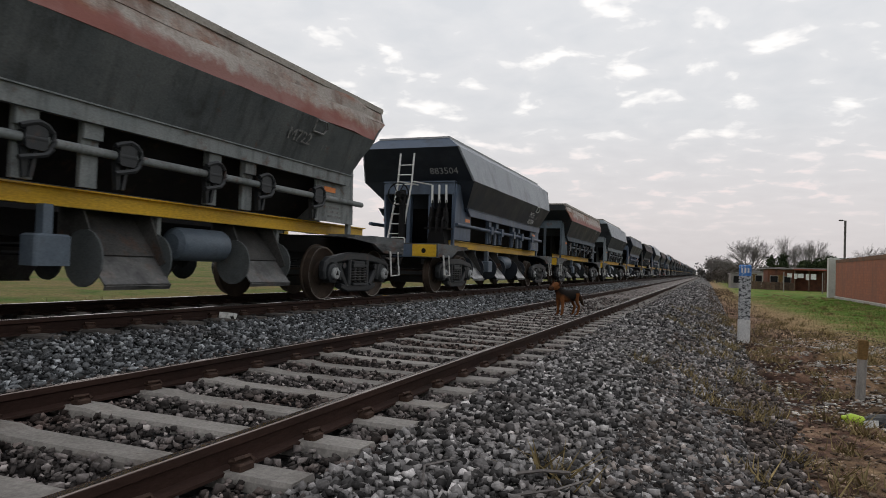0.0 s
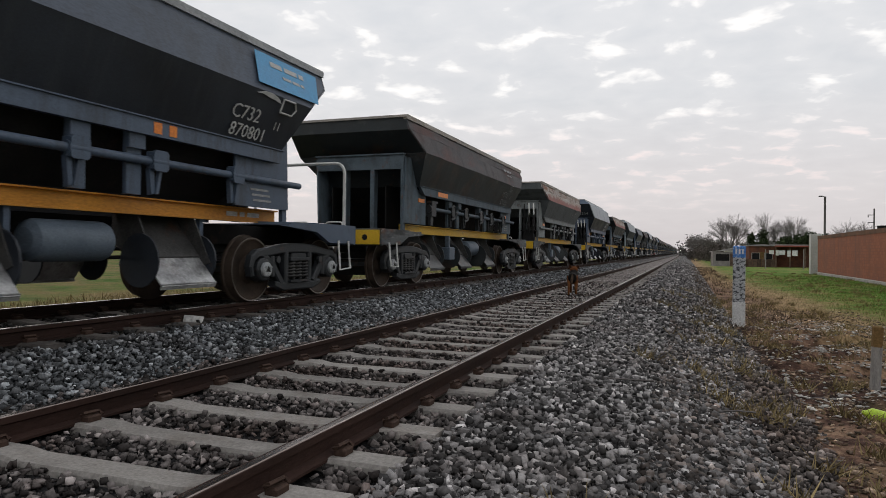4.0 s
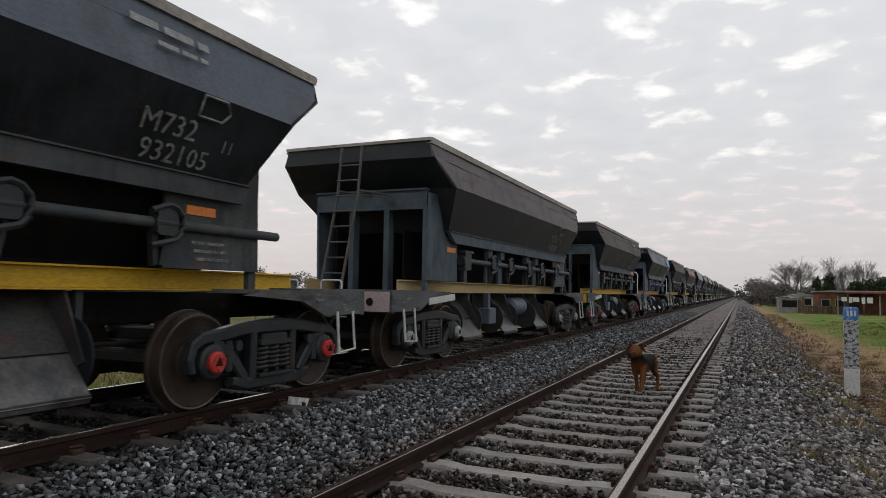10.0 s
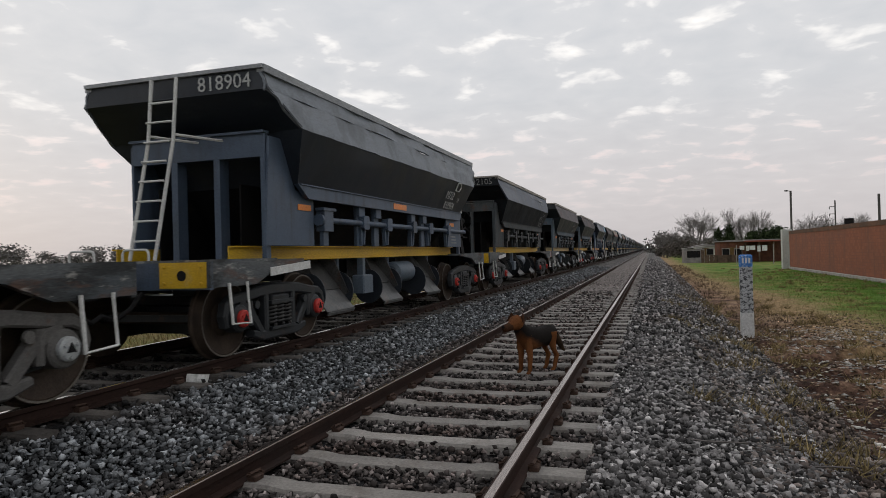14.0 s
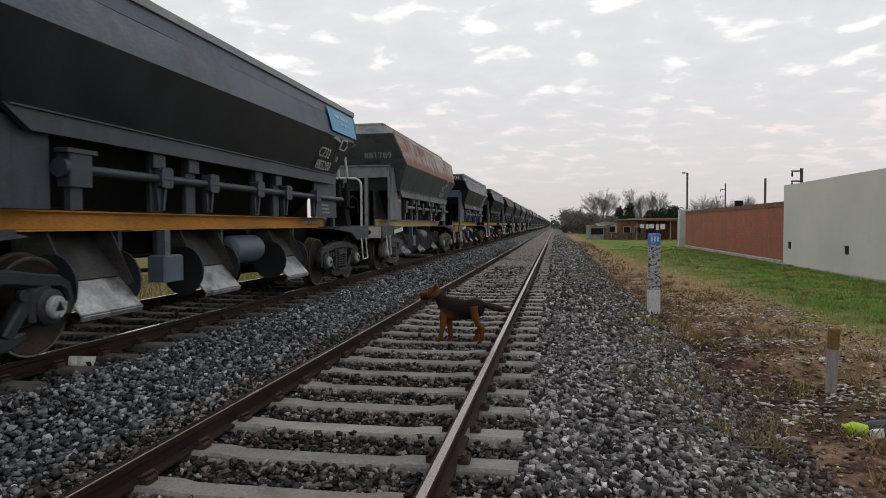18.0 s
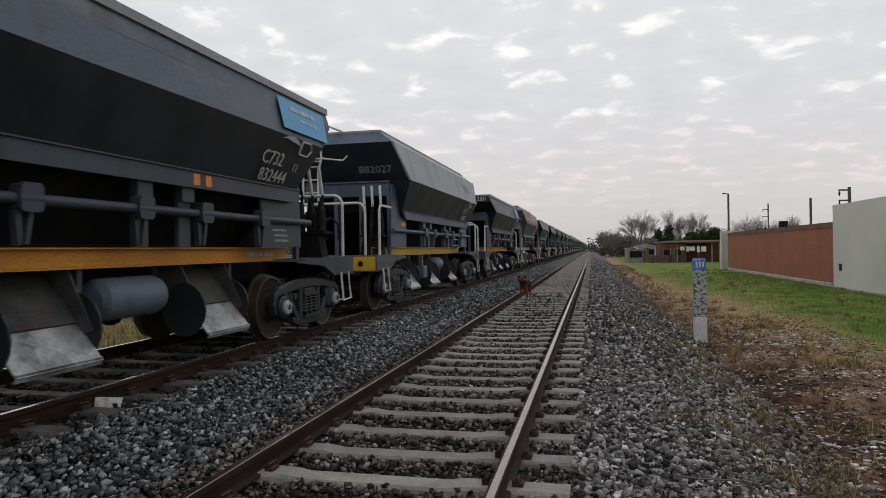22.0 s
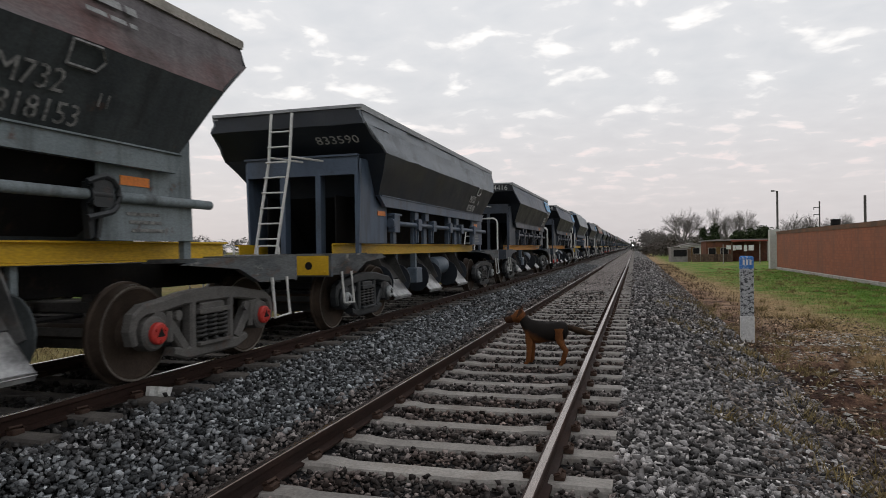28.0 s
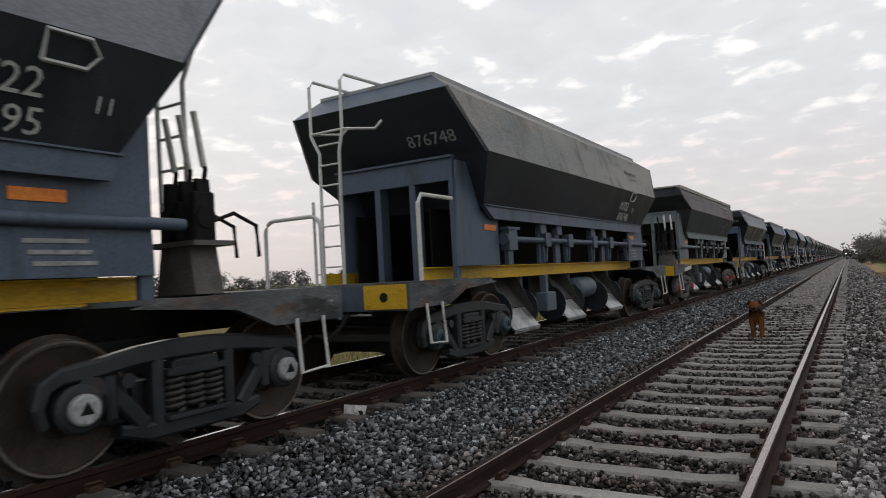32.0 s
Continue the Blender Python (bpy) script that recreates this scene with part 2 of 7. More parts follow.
def oxide_band(m, low, high):
    """A strip of red primer that shows along the lower edge of the sheet."""
    nt = m.node_tree
    b = nt.nodes["Principled BSDF"]
    src = b.inputs["Base Color"].links[0].from_socket
    tc = nt.nodes.new("ShaderNodeTexCoord")
    sep = nt.nodes.new("ShaderNodeSeparateXYZ")
    link(nt, tc.outputs["Object"], sep.inputs[0])
    n = node(nt, "ShaderNodeTexNoise", Scale=2.3, Detail=7.0, Roughness=0.7)
    link(nt, tc.outputs["Object"], n.inputs["Vector"])
    z = math_node(nt, "ADD", sep.outputs[2], math_node(nt, "MULTIPLY", math_node(nt, "SUBTRACT", n.outputs[0], 0.5), 0.55))
    k = nt.nodes.new("ShaderNodeMapRange")
    k.inputs[1].default_value, k.inputs[2].default_value, k.inputs[3].default_value, k.inputs[4].default_value = low, high, 0.8, 0.0
    link(nt, z, k.inputs[0])
    link(nt, mix(nt, k.outputs[0], src, (0.22, 0.085, 0.075)), b.inputs["Base Color"])


oxide_band(TOP["rust"], 2.86, 2.98)
PANEL = {
    "navy": surface("blue_grey_steel_paint", (0.056, 0.080, 0.120), (0.079, 0.106, 0.152), 1.2, 0.5, 0, 0.04, 60, [(GRIME, 3.0, 0.58, 0.75, 0.4)], streak=((0.03, 0.028, 0.026), 0.45)),
    "dark": surface("scuffed_grey_paint", (0.068, 0.092, 0.114), (0.106, 0.132, 0.154), 1.5, 0.6, 0, 0.06, 60, [(GRIME, 2.5, 0.5, 0.7, 0.55), (RUST, 4.0, 0.58, 0.7, 0.6)], streak=((0.03, 0.028, 0.026), 0.45)),
    "grey": surface("faded_grey_paint", (0.15, 0.18, 0.195), (0.205, 0.235, 0.25), 1.5, 0.6, 0, 0.06, 60, [(GRIME, 2.5, 0.55, 0.72, 0.5), (RUST, 5.0, 0.6, 0.7, 0.6)], streak=((0.03, 0.028, 0.026), 0.45)),
    "ash": surface("pale_ash_paint", (0.165, 0.185, 0.19), (0.225, 0.24, 0.24), 1.5, 0.6, 0, 0.06, 60, [(GRIME, 2.5, 0.52, 0.72, 0.55), (RUST, 5.0, 0.58, 0.7, 0.6)], streak=((0.03, 0.028, 0.026), 0.45)),
    "ink": surface("dark_slate_blue_paint", (0.030, 0.039, 0.055), (0.047, 0.058, 0.078), 1.2, 0.48, 0, 0.04, 60, [(GRIME, 3.0, 0.58, 0.75, 0.4)], streak=((0.02, 0.02, 0.022), 0.45)),
    "black": surface("dirty_grey_paint", (0.046, 0.054, 0.06), (0.08, 0.088, 0.092), 1.5, 0.65, 0, 0.06, 60, [(GRIME, 2.5, 0.5, 0.7, 0.5), (RUST, 3.5, 0.54, 0.7, 0.6)], streak=((0.03, 0.028, 0.026), 0.45)),
}
M_RIM = surface("rubbed_pale_edge", (0.25, 0.235, 0.215), (0.38, 0.35, 0.315), 2.0, 0.7, 0, 0.1, 40, [(RUST, 4.0, 0.58, 0.72, 0.6), (GRIME, 1.5, 0.55, 0.7, 0.4)], stretch=(1, 0.5, 1))
M_RIMG = surface("rubbed_grey_edge", (0.24, 0.25, 0.265), (0.34, 0.35, 0.36), 2.0, 0.6, 0, 0.1, 40, [(RUST, 4.0, 0.64, 0.74, 0.5)], stretch=(1, 0.5, 1))
# near black; also stands in for shade inside recesses and openings
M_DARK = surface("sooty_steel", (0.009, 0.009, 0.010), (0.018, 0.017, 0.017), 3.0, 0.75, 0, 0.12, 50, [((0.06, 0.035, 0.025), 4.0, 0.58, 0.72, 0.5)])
M_FRAME = surface("grimy_cast_steel", (0.0145, 0.017, 0.020), (0.028, 0.031, 0.034), 3.0, 0.5, 0, 0.15, 60, [(RUST, 4.0, 0.6, 0.72, 0.4), (DUST, 3.0, 0.66, 0.76, 0.3)])
M_FRAME2 = surface("dusty_cast_steel", (0.085, 0.082, 0.08), (0.135, 0.128, 0.122), 3.0, 0.75, 0, 0.15, 60, [(RUST, 4.0, 0.6, 0.72, 0.5), (GRIME, 3.0, 0.55, 0.7, 0.5)])
M_SPRING = surface("dusty_spring_steel", (0.038, 0.038, 0.039), (0.065, 0.063, 0.06), 8.0, 0.6, 0.2, 0.05, 50)
M_WHEEL = surface("brown_wheel_steel", (0.040, 0.030, 0.024), (0.070, 0.052, 0.041), 5.0, 0.6, 0.2, 0.1, 50, [(GRIME, 3.0, 0.55, 0.7, 0.5)])
M_TYRE = surface("worn_tyre_steel", (0.13, 0.115, 0.10), (0.22, 0.20, 0.18), 5.0, 0.4, 0.7, 0.05, 60)
M_YELLOW = surface("chrome_yellow_paint", (0.52, 0.315, 0.016), (0.62, 0.39, 0.024), 1.5, 0.45, 0, 0.04, 60, [((0.22, 0.14, 0.05), 4.0, 0.6, 0.74, 0.5), (GRIME, 8.0, 0.66, 0.75, 0.4), ((0.5, 0.42, 0.26), 2.5, 0.6, 0.72, 0.4)], stretch=(1, 0.3, 1))
M_ORANGE = surface("orange_yellow_paint", (0.46, 0.19, 0.02), (0.55, 0.25, 0.03), 1.5, 0.5, 0, 0.04, 60, [((0.18, 0.09, 0.04), 4.0, 0.6, 0.74, 0.5)], stretch=(1, 0.3, 1))
M_CREAM = surface("worn_cream_paint", (0.46, 0.36, 0.20), (0.56, 0.43, 0.22), 1.5, 0.6, 0, 0.04, 60, [(RUST, 4.0, 0.6, 0.74, 0.5)], stretch=(1, 0.3, 1))
M_WHITE = surface("chipped_white_paint", (0.50, 0.50, 0.49), (0.62, 0.62, 0.60), 4.0, 0.55, 0, 0.04, 60, [(RUST, 9.0, 0.62, 0.72, 0.5)])
M_LETTER = surface("faded_white_lettering", (0.36, 0.37, 0.37), (0.50, 0.50, 0.49), 9.0, 0.7, 0, 0.0, 60)
M_LETTERM = surface("greyed_white_lettering", (0.21, 0.215, 0.22), (0.33, 0.335, 0.335), 12.0, 0.7, 0, 0.0, 60)
M_LETTERD = surface("dull_worn_lettering", (0.13, 0.13, 0.13), (0.27, 0.27, 0.265), 14.0, 0.75, 0, 0.0, 60, [((0.05, 0.05, 0.05), 20.0, 0.5, 0.6, 0.7)])
M_BLUE = surface("light_blue_panel_paint", (0.07, 0.26, 0.48), (0.09, 0.31, 0.54), 3.0, 0.5, 0, 0.02, 60)
M_STEELSH = surface("scoured_chute_steel", (0.24, 0.24, 0.245), (0.50, 0.50, 0.50), 3.5, 0.4, 0.5, 0.06, 30, [(RUST, 3.0, 0.6, 0.72, 0.35), (GRIME, 2.6, 0.52, 0.68, 0.75)])
M_FLAPD = surface("dull_flap_steel", (0.075, 0.076, 0.078), (0.17, 0.168, 0.165), 3.0, 0.5, 0.4, 0.08, 30, [(RUST, 3.0, 0.56, 0.7, 0.45), (GRIME, 2.4, 0.5, 0.68, 0.7)])
M_CHUTE = surface("dusty_chute_steel", (0.045, 0.045, 0.045), (0.09, 0.088, 0.085), 2.5, 0.6, 0.2, 0.08, 40, [(RUST, 3.0, 0.55, 0.7, 0.5)])
M_PLAT = surface("scraped_platform_steel", (0.075, 0.084, 0.092), (0.14, 0.145, 0.148), 2.2, 0.6, 0, 0.12, 40, [(GRIME, 2.6, 0.48, 0.62, 0.75), ((0.12, 0.06, 0.038), 3.4, 0.54, 0.66, 0.7), ((0.36, 0.35, 0.33), 6.0, 0.6, 0.68, 0.7)], stretch=(1, 0.4, 1.6))
M_PINK = surface("faded_pink_paint", (0.42, 0.34, 0.35), (0.52, 0.43, 0.44), 2.0, 0.6, 0, 0.05, 40, [(RUST, 4.0, 0.6, 0.72, 0.5)])
M_CAPR = surface("red_cap_paint", (0.42, 0.03, 0.025), (0.5, 0.045, 0.035), 6.0, 0.5, 0, 0.05, 40, [(GRIME, 9.0, 0.6, 0.75, 0.5)])
M_CAPW = surface("white_cap_paint", (0.28, 0.30, 0.31), (0.40, 0.41, 0.41), 6.0, 0.5, 0, 0.05, 40, [(GRIME, 12.0, 0.55, 0.7, 0.6)])
M_CAPD = surface("teal_cap_paint", (0.035, 0.07, 0.085), (0.06, 0.105, 0.12), 6.0, 0.5, 0, 0.05, 40, [(GRIME, 12.0, 0.55, 0.7, 0.6)])
M_REFL = surface("orange_reflector", (0.62, 0.17, 0.02), (0.7, 0.22, 0.03), 6.0, 0.4, 0, 0.0, 40)
M_TANK = surface("blue_grey_tank_paint", (0.078, 0.102, 0.132), (0.115, 0.145, 0.18), 3.0, 0.5, 0, 0.04, 50, [(GRIME, 3.0, 0.55, 0.72, 0.5)])
M_RAIL = surface("rusty_rail_steel", (0.025, 0.0145, 0.0118), (0.045, 0.0255, 0.0205), 3.0, 0.7, 0.1, 0.15, 60, [(GRIME, 2.0, 0.55, 0.72, 0.5)], stretch=(1, 0.3, 1))
M_HEAD = surface("dull_rail_head", (0.20, 0.162, 0.142), (0.36, 0.31, 0.285), 2.0, 0.22, 0.9, 0.04, 60, [((0.09, 0.055, 0.042), 1.3, 0.5, 0.7, 0.7)], stretch=(3, 0.15, 1))
M_HEADB = surface("polished_rail_head", (0.52, 0.50, 0.48), (0.62, 0.60, 0.58), 2.0, 0.22, 0.9, 0.02, 60, stretch=(3, 0.1, 1))
# darker copy of the sleeper concrete: shade under the train put into colour
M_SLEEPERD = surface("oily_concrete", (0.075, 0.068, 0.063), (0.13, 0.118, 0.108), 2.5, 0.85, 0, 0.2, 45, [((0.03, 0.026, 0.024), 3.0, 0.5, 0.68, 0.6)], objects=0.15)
M_SLEEPER = surface("weathered_concrete", (0.215, 0.20, 0.185), (0.30, 0.28, 0.258), 2.5, 0.85, 0, 0.25, 45, [((0.15, 0.12, 0.10), 3.0, 0.52, 0.70, 0.6), ((0.08, 0.06, 0.05), 14.0, 0.62, 0.72, 0.6)], objects=0.14)
M_CLIP = surface("rusty_clip_steel", (0.045, 0.028, 0.022), (0.075, 0.048, 0.037), 20.0, 0.75, 0.2, 0.1, 60)
M_STONE = surface("crushed_grey_granite", (0.100, 0.108, 0.116), (0.195, 0.20, 0.205), 14.0, 0.6, 0, 0.25, 60, [((0.085, 0.065, 0.056), 0.8, 0.52, 0.68, 0.4)], island=0.95)
M_STONE2 = surface("dusty_brown_granite", (0.115, 0.098, 0.09), (0.20, 0.175, 0.162), 14.0, 0.75, 0, 0.25, 60, [((0.085, 0.054, 0.040), 0.7, 0.48, 0.62, 0.6)], island=0.85)


# ---- building blocks ----
class Shape:
    """Vertices and faces gathered from simple solids."""

    def __init__(self):
        self.v, self.f = [], []

    def add(self, verts, faces):
        n = len(self.v)
        self.v += [tuple(p) for p in verts]
        self.f += [tuple(n + i for i in f) for f in faces]
        return self

    def box(self, x0, x1, y0, y1, z0, z1, c=0.0):
        if c <= 0:
            return self.add([(x, y, z) for z in (z0, z1) for y in (y0, y1) for x in (x0, x1)],
                            [(0, 2, 3, 1), (4, 5, 7, 6), (0, 1, 5, 4), (2, 6, 7, 3), (0, 4, 6, 2), (1, 3, 7, 5)])
        # chamfered along its vertical and top edges
        ring = [(x0 + c, y0), (x1 - c, y0), (x1, y0 + c), (x1, y1 - c), (x1 - c, y1), (x0 + c, y1), (x0, y1 - c), (x0, y0 + c)]
        inner = [(x0 + 2 * c, y0 + c), (x1 - 2 * c, y0 + c), (x1 - c, y0 + 2 * c), (x1 - c, y1 - 2 * c), (x1 - 2 * c, y1 - c), (x0 + 2 * c, y1 - c), (x0 + c, y1 - 2 * c), (x0 + c, y0 + 2 * c)]
        vs = [(x, y, z0) for x, y in ring] + [(x, y, z1 - c) for x, y in ring] + [(x, y, z1) for x, y in inner]
        fs = [tuple(range(7, -1, -1)), tuple(range(16, 24))]
        for k in (0, 8):
            fs += [(k + i, k + (i + 1) % 8, k + 8 + (i + 1) % 8, k + 8 + i) for i in range(8)]
        return self.add(vs, fs)

    def prism(self, outline, axis, a, b):
        """An outline (pairs in the two other axes) drawn out along an axis from a to b."""
        n = len(outline)

        def at(p, h):
            return (h, p[0], p[1]) if axis == "x" else (p[0], h, p[1]) if axis == "y" else (p[0], p[1], h)
        vs = [at(p, a) for p in outline] + [at(p, b) for p in outline]
        return self.add(vs, [tuple(range(n - 1, -1, -1)), tuple(range(n, 2 * n))] + [(i, (i + 1) % n, n + (i + 1) % n, n + i) for i in range(n)])

    def bar(self, path, width, x0, x1, c=0.02):
        """A cast bar along a path of (y, z) between two planes of x, its outer edges chamfered."""
        n, vs = len(path), []
        for i, (y, z) in enumerate(path):
            a, b = path[max(i - 1, 0)], path[min(i + 1, n - 1)]
            d = Vector((b[0] - a[0], b[1] - a[1])).normalized()
            w = (width[i] if isinstance(width, tuple) else width) / 2
            for x, k in ((x0, w - c), (x0 + c, w), (x1 - c, w), (x1, w - c), (x1, c - w), (x1 - c, -w), (x0 + c, -w), (x0, c - w)):
                vs.append((x, y - d.y * k, z + d.x * k))
        fs = [tuple(range(8)), tuple(range(8 * n - 1, 8 * n - 9, -1))]
        for i in range(n - 1):
            fs += [(8 * i + k, 8 * (i + 1) + k, 8 * (i + 1) + (k + 1) % 8, 8 * i + (k + 1) % 8) for k in range(8)]
        return self.add(vs, fs)

    def tube(self, path, r, sides=8):
        """A round bar along a path of points."""
        pts = [Vector(p) for p in path]
        rings = []
        for i, p in enumerate(pts):
            d = (pts[min(i + 1, len(pts) - 1)] - pts[max(i - 1, 0)]).normalized()
            ref = Vector((0, 0, 1)) if abs(d.z) < 0.9 else Vector((1, 0, 0))
            a = d.cross(ref).normalized()
            b = d.cross(a)
            rings.append([p + r * (math.cos(2 * math.pi * k / sides) * a + math.sin(2 * math.pi * k / sides) * b) for k in range(sides)])
        n = sides
        fs = [tuple(range(n)), tuple(len(rings) * n - 1 - k for k in range(n))]
        for i in range(len(rings) - 1):
            fs += [(i * n + k, (i + 1) * n + k, (i + 1) * n + (k + 1) % n, i * n + (k + 1) % n) for k in range(n)]
        return self.add([v for ring in rings for v in ring], fs)

    def lathe(self, profile, axis="x", sides=24, at=(0, 0, 0)):
        """A profile of (along, radius) turned about an axis."""
        vs, n = [], sides
        for h, r in profile:
            for k in range(n):
                c, s = r * math.cos(2 * math.pi * k / n), r * math.sin(2 * math.pi * k / n)
                p = (h, c, s) if axis == "x" else (c, h, s) if axis == "y" else (c, s, h)
                vs.append((p[0] + at[0], p[1] + at[1], p[2] + at[2]))
        m = len(profile)
        fs = [tuple(range(n)), tuple(range(m * n - 1, (m - 1) * n - 1, -1))]
        for i in range(m - 1):
            fs += [(i * n + k, i * n + (k + 1) % n, (i + 1) * n + (k + 1) % n, (i + 1) * n + k) for k in range(n)]
        return self.add(vs, fs)

    def sheet(self, a, b, c, d, thick, nu=1, nv=1, bend=None):
        """A plate between four corners (a-b below, d-c above), bend(u, v) pushing it out."""
        a, b, c, d = map(Vector, (a, b, c, d))
        nrm = (b - a).cross(d - a).normalized()
        front, back = [], []
        for j in range(nv + 1):
            for i in range(nu + 1):
                u, v = i / nu, j / nv
                p = (a * (1 - u) + b * u) * (1 - v) + (d * (1 - u) + c * u) * v
                if bend:
                    p = p + nrm * bend(u, v)
                front.append(p)
                back.append(p - nrm * thick)
        w, m = nu + 1, (nu + 1) * (nv + 1)
        fs = []
        for j in range(nv):
            for i in range(nu):
                q = (j * w + i, j * w + i + 1, (j + 1) * w + i + 1, (j + 1) * w + i)
                fs += [q, tuple(m + k for k in reversed(q))]
        for i in range(nu):
            fs += [(i + 1, i, m + i, m + i + 1), (nv * w + i, nv * w + i + 1, m + nv * w + i + 1, m + nv * w + i)]
        for j in range(nv):
            fs += [(j * w, (j + 1) * w, m + (j + 1) * w, m + j * w), ((j + 1) * w + nu, j * w + nu, m + j * w + nu, m + (j + 1) * w + nu)]
        return self.add(front + back, fs)


def body_of(rings, sides=14):
    """A closed body through oval rings (centre, half width, half height)."""
    s = Shape()
    vs, n = [], sides
    for (x, y, z), a, b in rings:
        vs += [(x + a * math.cos(2 * math.pi * k / n), y, z + b * math.sin(2 * math.pi * k / n)) for k in range(n)]
    fs = [tuple(range(n)), tuple(range(len(vs) - 1, len(vs) - n - 1, -1))]
    for i in range(len(rings) - 1):
        fs += [(i * n + k, (i + 1) * n + k, (i + 1) * n + (k + 1) % n, i * n + (k + 1) % n) for k in range(n)]
    return s.add(vs, fs)


MESHES = {}


def part(name, shape, material, parent=None, label="", key=None, smooth=False, m=None):
    """One mesh object, under a thing or a part; pieces with the same key share their mesh."""
    me = MESHES.get((key, material.name)) if key else None
    if me is None:
        s = shape() if callable(shape) else shape
        me = bpy.data.meshes.new(name)
        me.from_pydata(s.v, [], s.f)
        me.materials.append(material)
        me.validate()
        if smooth:
            me.polygons.foreach_set("use_smooth", [True] * len(me.polygons))
            me.set_sharp_from_angle(angle=radians(38))
        me.update()
        if key:
            MESHES[(key, material.name)] = me
    ob = new(name, me)
    if parent:
        ob.parent = parent
    if m is not None:
        ob.matrix_basis = m
    return tagged(ob, label)


def lettering(name, text, size, material, parent, m, key=None):
    """Words as a thin mesh in the built-in font, lying in the xy plane of m."""
    me = MESHES.get((text, size, material.name))
    if me is None:
        cu = bpy.data.curves.new(name, "FONT")
        cu.body, cu.size, cu.extrude, cu.resolution_u = text, size, 0.002, 2
        cu.align_x, cu.align_y = "CENTER", "CENTER"
        tmp = new(name, cu)
        me = bpy.data.meshes.new_from_object(tmp)
        bpy.data.objects.remove(tmp)
        bpy.data.curves.remove(cu)
        me.materials.clear()
        me.materials.append(material)
        MESHES[(text, size, material.name)] = me
    ob = new(name, me)
    ob.parent = parent
    ob.matrix_basis = m
    return ob


def facing(origin, right, up):
    """The pose of a flat thing whose x runs along right and y along up."""
    x, y = Vector(right).normalized(), Vector(up).normalized()
    z = x.cross(y).normalized()
    y = z.cross(x)
    return Matrix(((x.x, y.x, z.x, origin[0]), (x.y, y.y, z.y, origin[1]), (x.z, y.z, z.z, origin[2]), (0, 0, 0, 1)))


# ---- the hopper wagons ----
WHEEL_R = 0.44


def wheelset_shape():
    s = Shape()
    for side in (-1, 1):
        prof = [(0.805, 0.10), (0.80, 0.36), (0.795, 0.47), (0.825, 0.468), (0.835, 0.445), (0.935, 0.435), (0.94, 0.40), (0.915, 0.37), (0.885, 0.20), (0.93, 0.13), (0.93, 0.09)]
        s.lathe([(side * h, r) for h, r in prof], "x", 32)
    return s.lathe([(-1.12, 0.075), (1.12, 0.075)], "x", 12)


def axle_cap_shape(side):
    s = Shape().lathe([(side * h, r) for h, r in ((1.10, 0.10), (1.19, 0.10), (1.205, 0.085), (1.208, 0.05))], "x", 20)
    for k in range(3):
        a = 2 * math.pi * k / 3 + 0.5
        s.lathe([(side * 1.2, 0.018), (side * 1.22, 0.018)], "x", 6, (0, 0.066 * math.cos(a), 0.066 * math.sin(a)))
    return s


def side_frame_shape(side):
    """Cast side frame: arched top bar, slanting struts, spring columns and round journal ends."""
    s = Shape()
    x0, x1 = sorted((side * 1.01, side * 1.13))
    arch = [(-1.09, 0.36), (-1.12, 0.48), (-1.08, 0.60), (-0.98, 0.655), (-0.75, 0.675), (-0.45, 0.72), (-0.2, 0.735)]
    s.bar(arch + [(-y, z) for y, z in reversed(arch)], (0.07, 0.08, 0.10, 0.11, 0.12, 0.13, 0.14, 0.14, 0.13, 0.12, 0.11, 0.10, 0.08, 0.07), x0, x1)
    s.bar([(-0.60, 0.235), (-0.40, 0.19), (0.40, 0.19), (0.60, 0.235)], (0.08, 0.12, 0.12, 0.08), x0, x1)
    for k in (-1, 1):
        s.bar([(k * 0.86, 0.63), (k * 0.64, 0.50), (k * 0.42, 0.24)], (0.10, 0.12, 0.11), x0, x1)
        s.bar([(k * 0.31, 0.22), (k * 0.31, 0.70)], 0.09, x0, x1)
        s.bar([(k * 0.67, 0.62), (k * 0.665, 0.34)], 0.075, min(x0, side * 0.98), max(x1, side * 1.15))
        s.lathe([(side * 1.0, 0.165), (side * 1.13, 0.16), (side * 1.15, 0.14), (side * 1.155, 0.11)], "x", 20, (0, k * 0.875, 0.44))
        s.lathe([(side * 1.12, 0.05), (side * 1.155, 0.05)], "x", 10, (0, k * 0.56, 0.57))
    # spring seat and the wedge plates above it
    s.box(*sorted((side * 1.0, side * 1.17)), -0.27, 0.27, 0.245, 0.275, 0.004)
    s.box(*sorted((side * 1.0, side * 1.16)), -0.26, 0.26, 0.555, 0.60, 0.004)
    return s


def spring_shape(side, yy):
    pts = [(side * 1.07 + 0.072 * math.cos(k * 0.7), yy + 0.072 * math.sin(k * 0.7), 0.29 + 0.26 * k / 52) for k in range(53)]
    return Shape().tube(pts, 0.019, 5)


